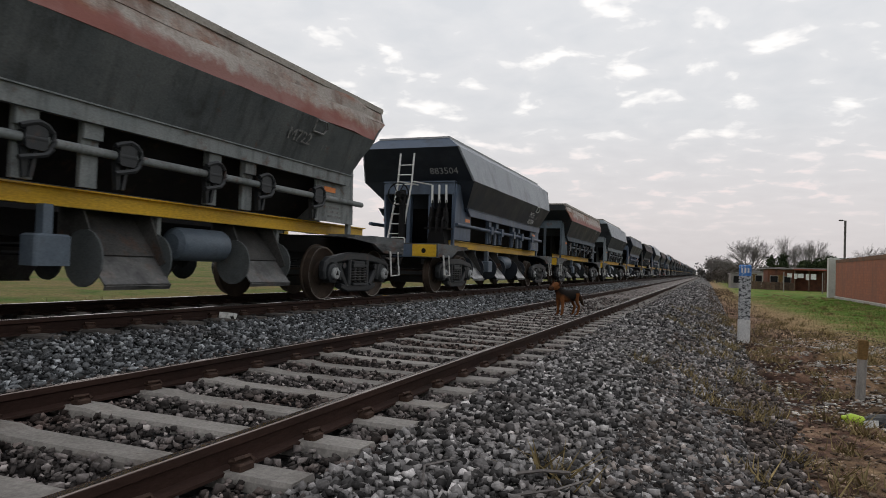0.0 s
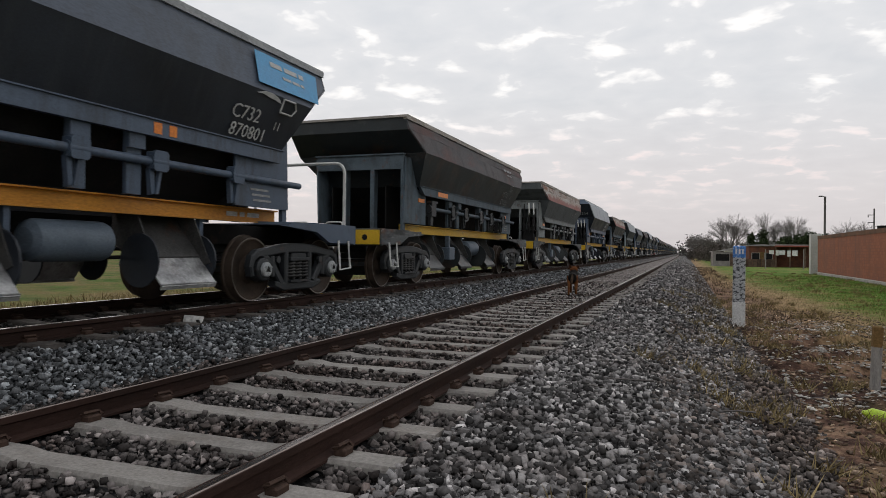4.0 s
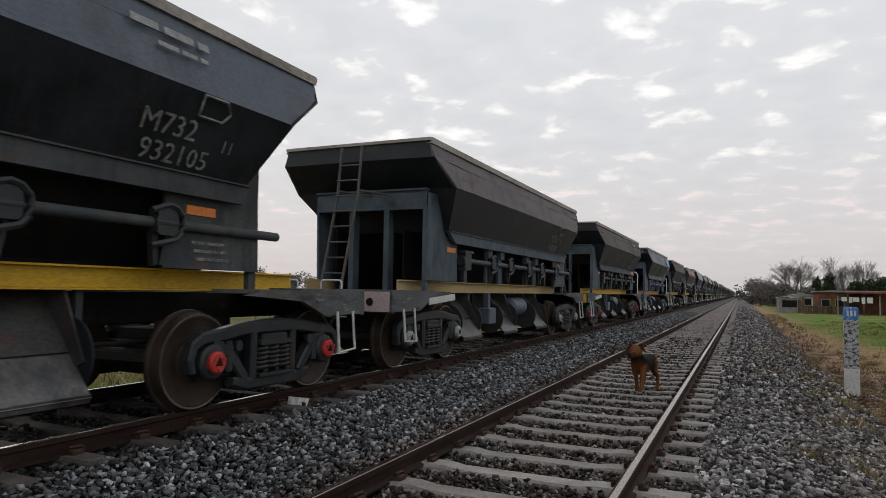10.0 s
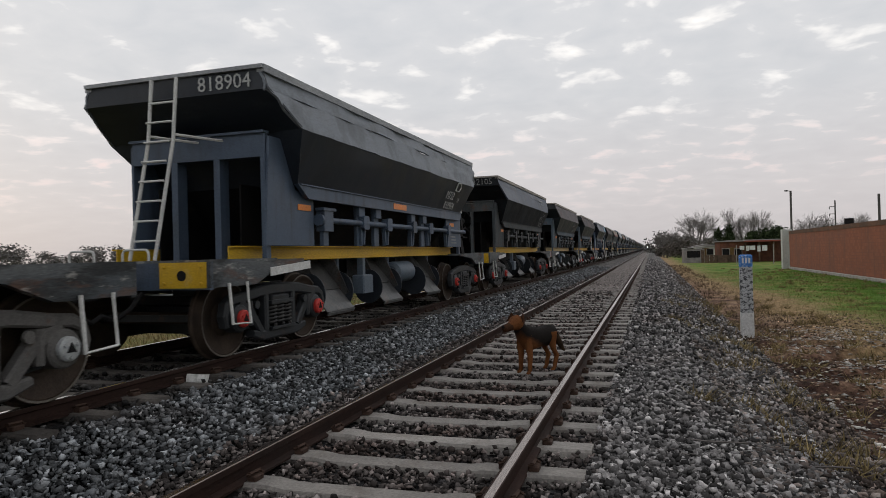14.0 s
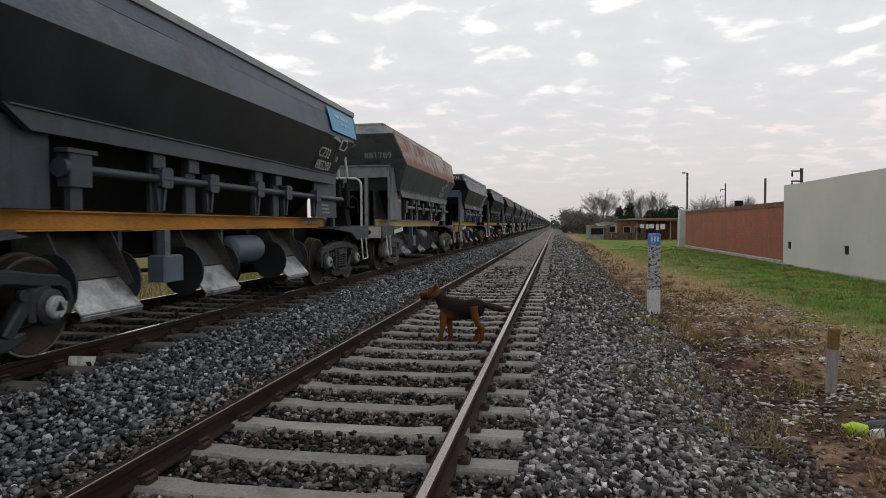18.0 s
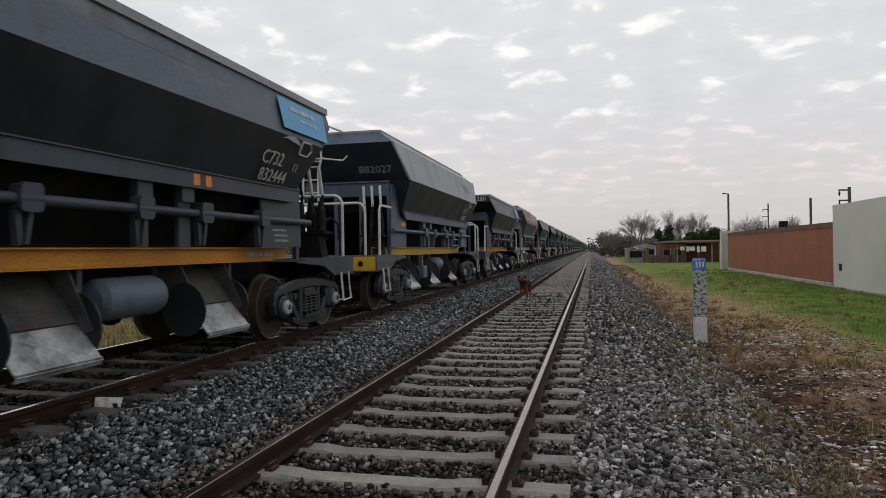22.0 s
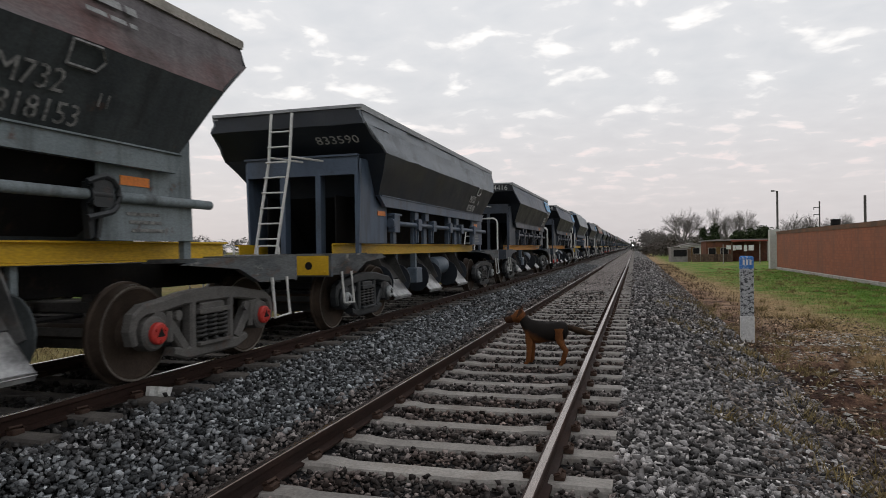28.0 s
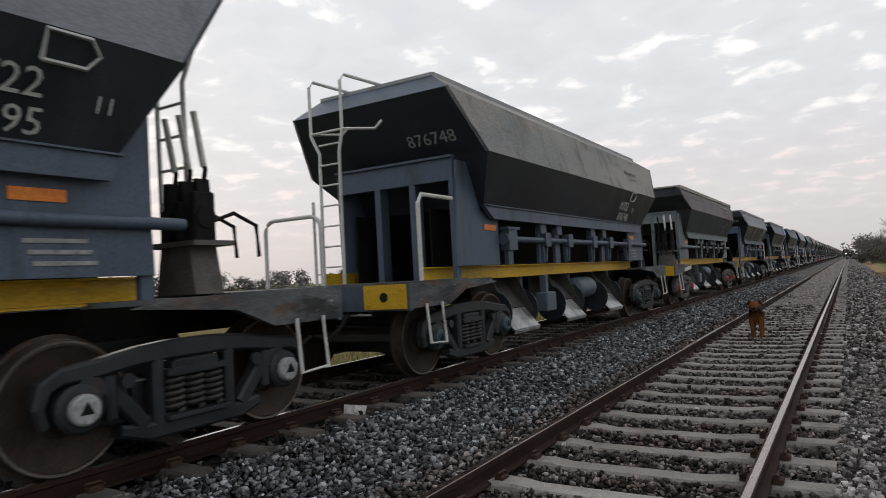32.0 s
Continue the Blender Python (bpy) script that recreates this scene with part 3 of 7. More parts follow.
def bogie(parent, y, cap, frame_mat, detail):
    def bolster():
        s = Shape().box(-1.13, 1.13, -0.20, 0.20, 0.54, 0.66, 0.015).box(-0.28, 0.28, -0.28, 0.28, 0.66, 0.80, 0.01)
        # last box is an added filler that keeps the bogie's hollow dark
        return s.box(-0.9, 0.9, -0.95, -0.86, 0.40, 0.48).box(-0.9, 0.9, 0.86, 0.95, 0.40, 0.48).box(-0.98, 0.98, -0.43, 0.43, 0.2, 0.53)
    b = part("bogie", bolster, frame_mat, parent, "grimy cast steel bogie bolster, with a block added in its hollow", "bolster", m=pose(0, y, 0))
    for side in (-1, 1):
        part("side_frame", lambda: side_frame_shape(side), frame_mat, b, "", f"frame{side}")
        if detail:
            for yy in (-0.17, 0.0, 0.17):
                part("spring", lambda: spring_shape(side, yy), M_SPRING, b, "coil spring", f"spring{side}{yy}", True)
            part("brake_beam", lambda: Shape().tube([(side * 0.98, -0.95, 0.33), (side * 1.1, 0, 0.25), (side * 0.98, 0.95, 0.33)], 0.02, 6), M_FRAME, b, "", f"beam{side}")
    sets = []
    for dy in (-0.875, 0.875):
        w = part("wheelset", wheelset_shape, M_WHEEL, b, "brown steel wheels on their axle", "wheelset", True, pose(0, dy, WHEEL_R))
        sets.append((w, dy))
        if detail:
            for k in (-1, 1):
                part("tyre_rim", lambda: Shape().lathe([(k * h, r) for h, r in ((0.85, 0.412), (0.942, 0.414), (0.944, 0.43), (0.86, 0.431))], "x", 32), M_TYRE, b, "worn bright rim of the wheel", f"rim{k}", True, pose(0, dy, WHEEL_R))
        for side in (-1, 1):
            if detail:
                part("axle_cap", lambda: axle_cap_shape(side), cap, b, "painted axle end cap with three bolts", f"cap{side}{dy}", True, pose(0, dy, WHEEL_R))
                if side > 0:
                    part("locking_plate", lambda: Shape().prism([(0.055 * math.cos(q), 0.055 * math.sin(q)) for q in (1.55, 3.64, 5.74)], "x", 1.205, 1.213), M_DARK, b, "dark three-cornered locking plate", "lockplate", m=pose(0, dy, WHEEL_R))
    return sets


BLUES = ("navy", "ink")
RINGS = {
    "flat": [(3.37, 1.27, 4.87), (3.10, 1.356, 4.86), (2.71, 1.48, 4.30), (2.06, 1.20, 3.95)],
    "round": [(3.74, 0.90, 4.62), (3.46, 1.28, 4.87), (2.71, 1.50, 4.30), (2.06, 1.20, 3.95)],
}


def panel_bend(seed, amount):
    def bend(u, v):
        p = Vector((u * 9 + seed * 7.3, v * 2.5, seed))
        return amount * (noise.noise(p) + 0.5 * noise.noise(p * 2.7) + 0.8 * max(0.0, noise.noise(Vector((u * 4 + seed, seed * 3, 0))) - 0.25) * v * 3)
    return bend


def hopper_body(w, kind, paint, top, panel, seed, dent, detail, far):
    rings = RINGS[kind]

    def at(side, h, z):
        return side * h if side > 0 or z > 2.3 else (-0.85 if kind == "round" else -0.95)
    nu = 22 if detail else 6
    for i in range(len(rings) - 1):
        (z1, h1, l1), (z0, h0, l0) = rings[i], rings[i + 1]
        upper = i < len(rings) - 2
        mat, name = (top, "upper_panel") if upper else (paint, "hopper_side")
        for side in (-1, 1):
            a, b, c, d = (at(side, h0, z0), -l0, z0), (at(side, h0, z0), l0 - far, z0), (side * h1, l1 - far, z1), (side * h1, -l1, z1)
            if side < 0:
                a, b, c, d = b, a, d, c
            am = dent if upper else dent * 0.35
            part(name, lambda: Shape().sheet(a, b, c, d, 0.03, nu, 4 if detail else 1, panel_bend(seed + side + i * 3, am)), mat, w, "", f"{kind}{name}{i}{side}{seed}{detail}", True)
        for end in (-1, 1):
            e0, e1 = (-l0, -l1) if end < 0 else (l0 - far, l1 - far)
            a, b, c, d = (at(-1, h0, z0), e0, z0), (h0, e0, z0), (h1, e1, z1), (-h1, e1, z1)
            if end > 0:
                a, b, c, d = b, a, d, c
            part("end_plate", lambda: Shape().sheet(a, b, c, d, 0.03, 6 if detail else 1, 2 if detail else 1, panel_bend(seed + 11 + end, dent * 0.5)), PANEL_END[paint.name] if upper and kind == "round" and i == 0 else paint, w, "", f"{kind}end{i}{end}{seed}{detail}", True)
    zt, ht, lt = rings[0]

    def rim():
        s = Shape()
        for side in (-1, 1):
            s.box(side * ht - 0.05, side * ht + 0.05, -lt, lt - far, zt - 0.07, zt + 0.02)
            ye = -lt if side < 0 else lt - far
            s.box(-ht - 0.035, ht + 0.035, ye - 0.035, ye + 0.035, zt - 0.03, zt + 0.016)
        return s
    part("rim", rim, M_RIMG if paint in (PAINT["navy"], PAINT["ink"]) else M_RIM, w, "pale strip along the top rim", f"rim{kind}{far}")

    def funnel():
        s = Shape()
        z0, h0, l0 = rings[-1]
        for side in (-1, 1):
            q = [(side * 0.5, -2.9, 1.10), (side * 0.5, 2.9, 1.10), (side * h0 * 0.93, l0 - far, z0 + 0.03), (side * h0 * 0.93, -l0, z0 + 0.03)]
            s.sheet(*(q if side > 0 else (q[1], q[0], q[3], q[2])), 0.02)
            le = -l0 if side < 0 else l0 - far
            q = [(-0.5, side * 2.9, 1.10), (0.5, side * 2.9, 1.10), (h0 * 0.93, le, z0 + 0.03), (-h0 * 0.93, le, z0 + 0.03)]
            s.sheet(*(q if side < 0 else (q[1], q[0], q[3], q[2])), 0.02)
        return s
    # webs and funnel: the shade of the recess is put into their colour
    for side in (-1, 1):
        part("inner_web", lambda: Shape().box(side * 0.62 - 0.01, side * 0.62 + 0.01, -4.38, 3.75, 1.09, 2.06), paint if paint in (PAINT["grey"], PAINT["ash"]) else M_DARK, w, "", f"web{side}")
    part("funnel", funnel, M_DARK, w, "inner hopper funnel, near black for the shade of the recess", f"funnel{kind}{far}")


PANEL_END = {PAINT[k].name: PANEL[k] for k in PAINT}


def handrail_path(y0, y1, x, z0, z1, r=0.16):
    """An inverted U in a plane of one x, with rounded corners."""
    pts = [(x, y0, z0)]
    for cy, a0 in ((y0 + r, 180), (y1 - r, 90)):
        pts += [(x, cy + r * math.cos(radians(a0 - k * 22.5)), z1 - r + r * math.sin(radians(a0 - k * 22.5))) for k in range(5)]
    return pts + [(x, y1, z0)]


def end_rail_path(x0, x1, y, z0, z1, r=0.16):
    return [(b, y, c) for _, b, c in handrail_path(x0, x1, 0, z0, z1, r)]


def hopper_wagon(spec, detail=True):
    (kind, paint, topkey, sill_mat, cap, number, code, flip, ladder, rails, brake, logo, seed, dent, frame_mat, label) = spec
    w = tagged(new("hopper_wagon"), label, "hopper wagon", "wagons of the train")
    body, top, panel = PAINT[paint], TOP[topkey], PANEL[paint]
    far = 0.13 if seed == 18 else 0.27    # the far end stands shorter
    hopper_body(w, kind, body, top, panel, seed if detail else 1, dent if detail else 0.012, detail, far)
    inner = 0.80 if kind == "round" else 0.92    # where the frame ends on the side away from the path
    y0, y1 = (-4.12, 4.91) if flip else (-4.93, 4.10)

    def sill(side):
        # a channel with its flanges outwards
        out = [(0.81, 1.08), (0.89, 1.08), (0.89, 1.095), (0.825, 1.10), (0.825, 1.25), (0.89, 1.255), (0.89, 1.27), (0.81, 1.27)]
        return Shape().prism([(side * x, z) for x, z in out][::side], "y", y1, y0)
    for side in (-1, 1):
        part("side_sill", lambda: sill(side), sill_mat, w, "", f"sill{side}{flip}")
        part("side_rail", lambda: Shape().prism([(-4.0, 2.07), (-3.72, 1.89), (3.62, 1.89), (3.72, 2.07)][::side], "x", *sorted((side * 1.17, side * 1.235))).box(side * 1.2 - 0.06, side * 1.2 + 0.06, -3.95, 3.7, 2.06, 2.075), panel, w, "", f"srail{side}")
        for k in (-1, 1):
            out = [(k * 4.62, 1.27), (k * 4.5, 2.62), (k * 4.22, 2.62), (k * 3.9, 2.0), (k * 3.42, 1.93), (k * 3.42, 1.27)]
            if k > 0:
                out = [(3.98, 1.27), (3.92, 2.62), (3.62, 2.62), (3.4, 2.0), (2.8, 1.93), (2.8, 1.27)]
                out = [(y + 0.27 - far, z) for y, z in out]

            def gusset():
                s = Shape().prism(out[::k * side], "x", *sorted((side * 1.1, side * 1.135)))
                if side < 0:
                    s.v = [(x + 1.1 - inner + 0.12 * (2.62 - z) / 1.35, y, z) for x, y, z in s.v]
                return s
            part("end_gusset", gusset, panel, w, "", f"gusset{side}{k}{far}{inner}")
        if detail:
            for yy in (-1.9, -1.22, 0.5, 1.18):
                part("side_post", lambda: Shape().box(side * 1.1 - 0.03, side * 1.1 + 0.03, -0.1, 0.1, 1.27, 1.93, 0.008).box(side * 1.13 - 0.02, side * 1.13 + 0.05, -0.11, 0.11, 1.74, 1.93, 0.008), panel, w, "", f"spost{side}", m=pose(0, yy, 0))
            part("gate_shaft", lambda: Shape().tube([(side * 1.17, -4.55 if -1 in brake else -3.3, 1.63), (side * 1.17, 4.2, 1.63)], 0.045, 10), panel, w, "long round gate shaft", f"shaft{side}{-1 in brake}", True)
            for yy in (-1.85, -0.85, 0.45, 1.45, 2.75):
                def bearing():
                    s = Shape().box(side * 1.17 - 0.07, side * 1.17 + 0.06, -0.09, 0.09, 1.55, 1.74, 0.012)
                    s.prism([(-0.10, 1.56), (-0.04, 1.56), (-0.02, 1.30), (-0.07, 1.28)], "x", *sorted((side * 1.11, side * 1.17)))
                    # clamp plate and its drop arm
                    s.prism([(-0.10, 1.55), (-0.07, 1.53), (0.08, 1.53), (0.11, 1.56), (0.11, 1.72), (0.08, 1.75), (-0.07, 1.75), (-0.10, 1.72)], "x", *sorted((side * 1.20, side * 1.235)))
                    s.prism([(0.02, 1.55), (0.06, 1.55), (0.01, 1.29), (-0.03, 1.29)], "x", *sorted((side * 1.15, side * 1.19)))
                    if paint not in BLUES:
                        # rounded hook over the clamp
                        s.tube([(side * 1.23, -0.16, 1.72)] + [(side * 1.23, 0.02 + 0.15 * math.sin(radians(q)), 1.63 + 0.15 * math.cos(radians(q))) for q in range(-30, 181, 30)] + [(side * 1.23, -0.16, 1.44)], 0.027, 6)
                    return s.lathe([(-0.11, 0.07), (0.11, 0.07)], "y", 12, (side * 1.17, 0, 1.63))
                part("shaft_bearing", bearing, panel if paint in BLUES else M_FRAME, w, "", f"bearing{side}", True, pose(0, yy, 0))
            def end_bearing():
                s = Shape().box(*sorted((side * 1.10, side * 1.24)), -0.15, 0.13, 1.47, 1.79, 0.012).box(*sorted((side * 1.12, side * 1.26)), -0.20, 0.18, 1.76, 1.80, 0.006)
                return s.lathe([(-0.21, 0.085), (-0.15, 0.085)], "y", 14, (side * 1.17, 0, 1.63)).box(*sorted((side * 1.13, side * 1.19)), -0.1, 0.05, 1.27, 1.48)
            if -1 not in brake:
                part("end_bearing", end_bearing, panel if paint in BLUES else M_FRAME, w, "square bearing box at the shaft end", f"endbear{side}", True, pose(0, -3.15, 0))
            # discharge chutes
            for n, yy in enumerate((-2.65, -0.5, 2.0) if sill_mat is M_ORANGE else (-2.65, -0.55, 1.75)):
                def chute():
                    s = Shape()
                    s.sheet((side * 0.5, -side * 0.45, 1.1), (side * 0.5, side * 0.45, 1.1), (side * 0.92, side * 0.42, 0.62), (side * 0.92, -side * 0.42, 0.62), -0.02)
                    for k in (-1, 1):
                        s.prism([(side * 0.45, 1.1), (side * 0.80, 1.1), (side * 1.06, 0.55), (side * 0.85, 0.45), (side * 0.45, 0.8)], "y", k * 0.44 - 0.012, k * 0.44 + 0.012)
                    return s
                c = part("chute", chute, M_FLAPD if paint == "grey" else M_CHUTE, w, "dusty discharge chute", f"chute{side}", m=pose(0, yy, 0))

                def flap():
                    s = Shape()
                    s.sheet((side * 1.16, -side * 0.44, 0.30), (side * 1.16, side * 0.44, 0.30), (side * 0.84, side * 0.44, 0.68), (side * 0.84, -side * 0.44, 0.68), 0.015)
                    s.sheet((side * 1.14, -side * 0.44, 0.26), (side * 1.14, side * 0.44, 0.26), (side * 1.16, side * 0.44, 0.32), (side * 1.16, -side * 0.44, 0.32), 0.015)
                    return s
                part("flap", flap, M_STEELSH if paint in BLUES and seed != 7 or paint == "grey" else M_FLAPD, c, "scoured steel flap", f"flap{side}")
                for k in (-1, 1):
                    part("gate_cheek", lambda: Shape().prism([(side * (0.86 + 0.27 * math.cos(a)), 0.58 + 0.30 * math.sin(a)) for a in [radians(20 * q) for q in range(18)]], "y", k * 0.46 - 0.012, k * 0.46 + 0.012), body, c, "round grimy gate cheek", f"cheek{side}{k}")
                part("hanger", lambda: Shape().box(side * 0.8 - 0.03, side * 0.8 + 0.03, 0.52, 0.58, 0.62, 1.08).box(side * 0.8 - 0.06, side * 0.8 + 0.06, 0.50, 0.60, 0.55, 0.66), panel, c, "", f"hanger{side}")
            for yy in () if sill_mat is M_ORANGE else (-3.68, 3.2):
                part("reflector", lambda: Shape().box(side * 1.137, side * 1.145, -0.17, 0.17, 1.74, 1.82), M_REFL, w, "orange reflector strip", f"refl{side}", m=pose(0, yy, 0))
    for end in (-1, 1):
        e = end

        def platform():
            s = Shape()
            s.box(-1.24, 1.24, *sorted((e * 5.84, e * 4.55)), 1.085, 1.115)
            for side in (-1, 1):
                s.prism([(e * 5.84, 0.82), (e * 5.84, 1.09), (e * 4.0, 1.09), (e * 3.75, 1.04), (e * 4.6, 0.98), (e * 5.0, 0.82)][::e * side], "x", *sorted((side * 1.16, side * 1.24)))
                s.prism([(side * 1.24, e * 4.56), (side * 1.24, e * 3.9), (side * 0.86, e * 3.6), (side * 0.86, e * 4.56)], "z", 1.06, 1.10)
            return s
        part("end_platform", platform, panel if sill_mat is M_ORANGE else M_PLAT, w, "scuffed end platform over the bogie", f"plat{e}")
        part("headstock", lambda: Shape().box(-1.24, 1.24, *sorted((e * 5.84, e * 5.78)), 0.80, 1.10, 0.006), M_FRAME if paint not in BLUES else panel, w, "", f"headstock{e}")
        for side in (-1, 1):
            def beam_plate():
                s = Shape().box(*sorted((side * 0.62, side * 1.2)), *sorted((e * 5.842, e * 5.855)), 0.82, 1.09)
                for x in (0.68, 1.14):
                    for z in (0.87, 1.04):
                        s.lathe([(e * 5.85, 0.018), (e * 5.868, 0.018), (e * 5.872, 0.008)], "y", 6, (side * x, 0, z))
                return s
            if e < 0:
                # a flat dark disc in place of the pocket's shaded hollow
                part("pocket", lambda: Shape().lathe([(e * 5.85, 0.055), (e * 5.862, 0.055)], "y", 12, (side * 0.9, 0, 0.95)), M_DARK, w, "dark disc for the shaded hollow of a tow pocket", f"pocket{side}")
            part("beam_plate", beam_plate, M_YELLOW if sill_mat is M_YELLOW else M_PINK if sill_mat is M_CREAM else panel, w, "worn painted end plate", f"bplate{e}{side}")
        part("coupler", lambda: Shape().box(-0.13, 0.13, *sorted((e * 5.8, e * 6.22)), 0.80, 0.98, 0.02).box(-0.2, 0.14, *sorted((e * 6.16, e * 6.40)), 0.72, 1.03, 0.03), M_DARK, w, "knuckle coupler", f"coupler{e}")

        def cross_beam():
            o = 0.0 if e < 0 else far + 0.3
            s = Shape().box(-inner, 1.08, *sorted((e * (4.44 - o), e * (4.52 - o))), 2.37, 2.68, 0.01)
            s.box(-inner - 0.02, 1.09, *sorted((e * (4.44 - o), e * (4.56 - o))), 2.66, 2.69)
            return s.box(1.04, 1.1, *sorted((e * (4.46 - o), e * (4.56 - o))), 1.1, 2.4)
        part("end_frame", cross_beam, panel, w, "", f"eframe{e}{far}{inner}")
        if detail:
            for x in (-0.12, 0.45) if kind == "round" else (-0.26, 0.38):
                part("end_post", lambda: Shape().box(x - 0.022, x + 0.022, *sorted((e * 4.30, e * 4.50)), 1.1, 2.4).box(x - 0.045, x + 0.045, *sorted((e * 4.50, e * 4.515)), 1.1, 2.38), panel, w, "", f"epost{e}{x}", m=pose(0, 0 if e < 0 else -far - 0.3, 0))
            for side in (-1, 1):
                part("step", lambda: Shape().tube([(side * 1.26, e * 5.55, 0.86), (side * 1.30, e * 5.55, 0.42), (side * 1.30, e * 5.22, 0.40), (side * 1.26, e * 5.22, 0.86)], 0.018, 6), M_WHITE, w, "white step iron", f"step{e}{side}")
            part("air_hose", lambda: Shape().tube([(0.35, e * 5.8, 0.78), (0.37, e * 6.0, 0.62), (0.36, e * 6.2, 0.52), (0.33, e * 6.36, 0.58)], 0.025, 6), M_DARK, w, "", f"hose{e}")

    part("centre_sill", lambda: Shape().box(-0.28, 0.28, -5.8, 5.8, 0.78, 1.06), M_DARK, w, "", "csill")
    if not detail:
        for y in (-4.3, 4.3):
            bogie(w, y, cap, M_FRAME, False)
        for side in (-1, 1):
            part("chute", lambda: Shape().sheet((side * 1.12, -side * 2.9, 0.35), (side * 1.12, side * 2.4, 0.35), (side * 0.7, side * 2.4, 1.08), (side * 0.7, -side * 2.9, 1.08), 0.02), M_CHUTE, w, "", f"farchute{side}")
        return w, []
    # running gear
    sets = []
    for y in (-4.3, 4.3):
        sets += bogie(w, y, M_CAPW if seed == 14 and y > 0 else M_CAPD if seed == 18 else cap, frame_mat, True)
    part("air_tank", lambda: Shape().lathe([(0.25, 0.12), (0.29, 0.19), (0.33, 0.205), (1.07, 0.205), (1.11, 0.19), (1.15, 0.12)], "y", 20, (0.78, 0, 0.78)), M_TANK, w, "round grey air tank", "tank", True)
    part("valve_box", lambda: Shape().box(0.88, 1.1, -1.72, -1.34, 0.5, 0.8, 0.02).box(0.93, 1.03, -1.6, -1.5, 0.8, 1.08), M_TANK, w, "square grey valve box", "vbox")
    part("brake_rod", lambda: Shape().tube([(0.55, -3.2, 0.62), (0.6, -0.2, 0.60), (0.55, 3.2, 0.62)], 0.025, 6).tube([(-0.5, -3.2, 0.7), (-0.5, 3.2, 0.7)], 0.03, 6), M_DARK, w, "", "brod")
    # ladders on the near end
    if ladder == "straight":
        def lad():
            s = Shape()
            for x in (-0.20, 0.16):
                s.tube([(x - 0.12, -5.25, 1.12), (x + 0.02, -5.06, 2.55), (x + 0.05, -5.02, 3.3)], 0.022, 6)
            for k in range(8):
                f = k / 8
                s.tube([(-0.32 + 0.17 * f, -5.22 + 0.2 * f, 1.35 + f * 1.9), (0.04 + 0.17 * f, -5.22 + 0.2 * f, 1.35 + f * 1.9)], 0.014, 6)
            for x in (-0.18, 0.18):
                s.tube([(x, -5.05, 2.62), (x + 0.3, -4.5, 2.6)], 0.018, 6)
            return s
        part("ladder", lad, M_WHITE if paint in ("navy", "ink", "grey") else M_FRAME2, w, "steel ladder leaning on the end", "lad1", True)
    elif ladder == "hooped":
        def lad():
            s = Shape()
            for x in (-0.74, -0.20):
                xi = x + (0.12 if x < -0.5 else -0.08)
                s.tube([(xi, -5.1, 1.12), (xi, -5.08, 2.86), (x, -5.1, 3.12), (x, -5.1, 3.78), (x + 0.03, -5.05, 3.86), (x + 0.3, -4.6, 3.76)], 0.022, 6)
                s.tube([(x, -5.1, 3.14), (x + 0.42, -4.95, 3.10), (x + 0.5, -4.9, 3.2)], 0.018, 6)
            for k in range(7):
                s.tube([(-0.62, -5.09, 1.35 + k * 0.27), (-0.28, -5.09, 1.35 + k * 0.27)], 0.013, 6)
            return s.tube([(-0.74, -5.1, 3.14), (-0.20, -5.1, 3.14)], 0.016, 6)
        part("ladder", lad, M_FRAME2 if seed == 8 else M_WHITE, w, "ladder with hooped top rails", "lad2", True, pose(0.1, -0.5, 0, 0, 0, 180) if seed == 20 else Matrix.Diagonal((1, 1, 0.925, 1)) if kind == "flat" else None)
    if rails:
        part("handrail", lambda: Shape().tube(end_rail_path(-1.15, -0.2 if seed == 18 else 0.92, -5.6, 1.1, 1.98 if seed == 18 else 2.15), 0.026, 8).tube([(-0.3, -5.6, 1.1), (-0.3, -5.6, 2.15)], 0.02, 6), M_WHITE, w, "bent white tube handrail", f"hr1{seed == 18}", True)
        if seed in (10, 12, 18, 20):
            part("handrail", lambda: Shape().tube([(1.18, -5.5, 0.85), (1.18, -5.5, 2.0), (1.18, -5.42, 2.1), (1.18, -4.75, 2.1)], 0.026, 8), M_WHITE, w, "bent white tube handrail", "hr2", True)
        if seed not in (18, 20):
            part("handrail", lambda: Shape().tube(end_rail_path(-0.6, 1.15, 5.6, 1.1, 2.15), 0.026, 8), M_WHITE, w, "bent white tube handrail", "hr3", True)
    else:
        part("grab_iron", lambda: Shape().tube(end_rail_path(-0.75, -0.4, -5.7, 1.1, 1.24, 0.05), 0.014, 6), M_WHITE, w, "small white grab iron", "grab2", True)
        part("grab_iron", lambda: Shape().tube(end_rail_path(0.0, 0.35, -5.7, 1.1, 1.24, 0.05), 0.014, 6), M_WHITE, w, "small white grab iron", "grab", True)

    for e, xs in [(e, 0.0) for e in brake] + ([(-1, -1.55)] if seed == 1 else []):
        ys = (5.1 if sill_mat is M_ORANGE else 4.52) if e > 0 else 5.1 if xs else 4.8

        def stand():
            s = Shape().prism([(0.56, 1.115), (1.04, 1.115), (0.97, 1.5), (0.63, 1.5)], "y", *sorted((e * (ys - 0.13), e * (ys + 0.13))))
            return s.box(0.52, 1.1, *sorted((e * (ys - 0.18), e * (ys + 0.2))), 1.49, 1.53)
        st = part("brake_stand", stand, M_FRAME2 if seed in (11, 20) else M_DARK, w, "lever stand with upright brake levers", f"stand{e}{ys}", m=pose(xs, 0, 0))
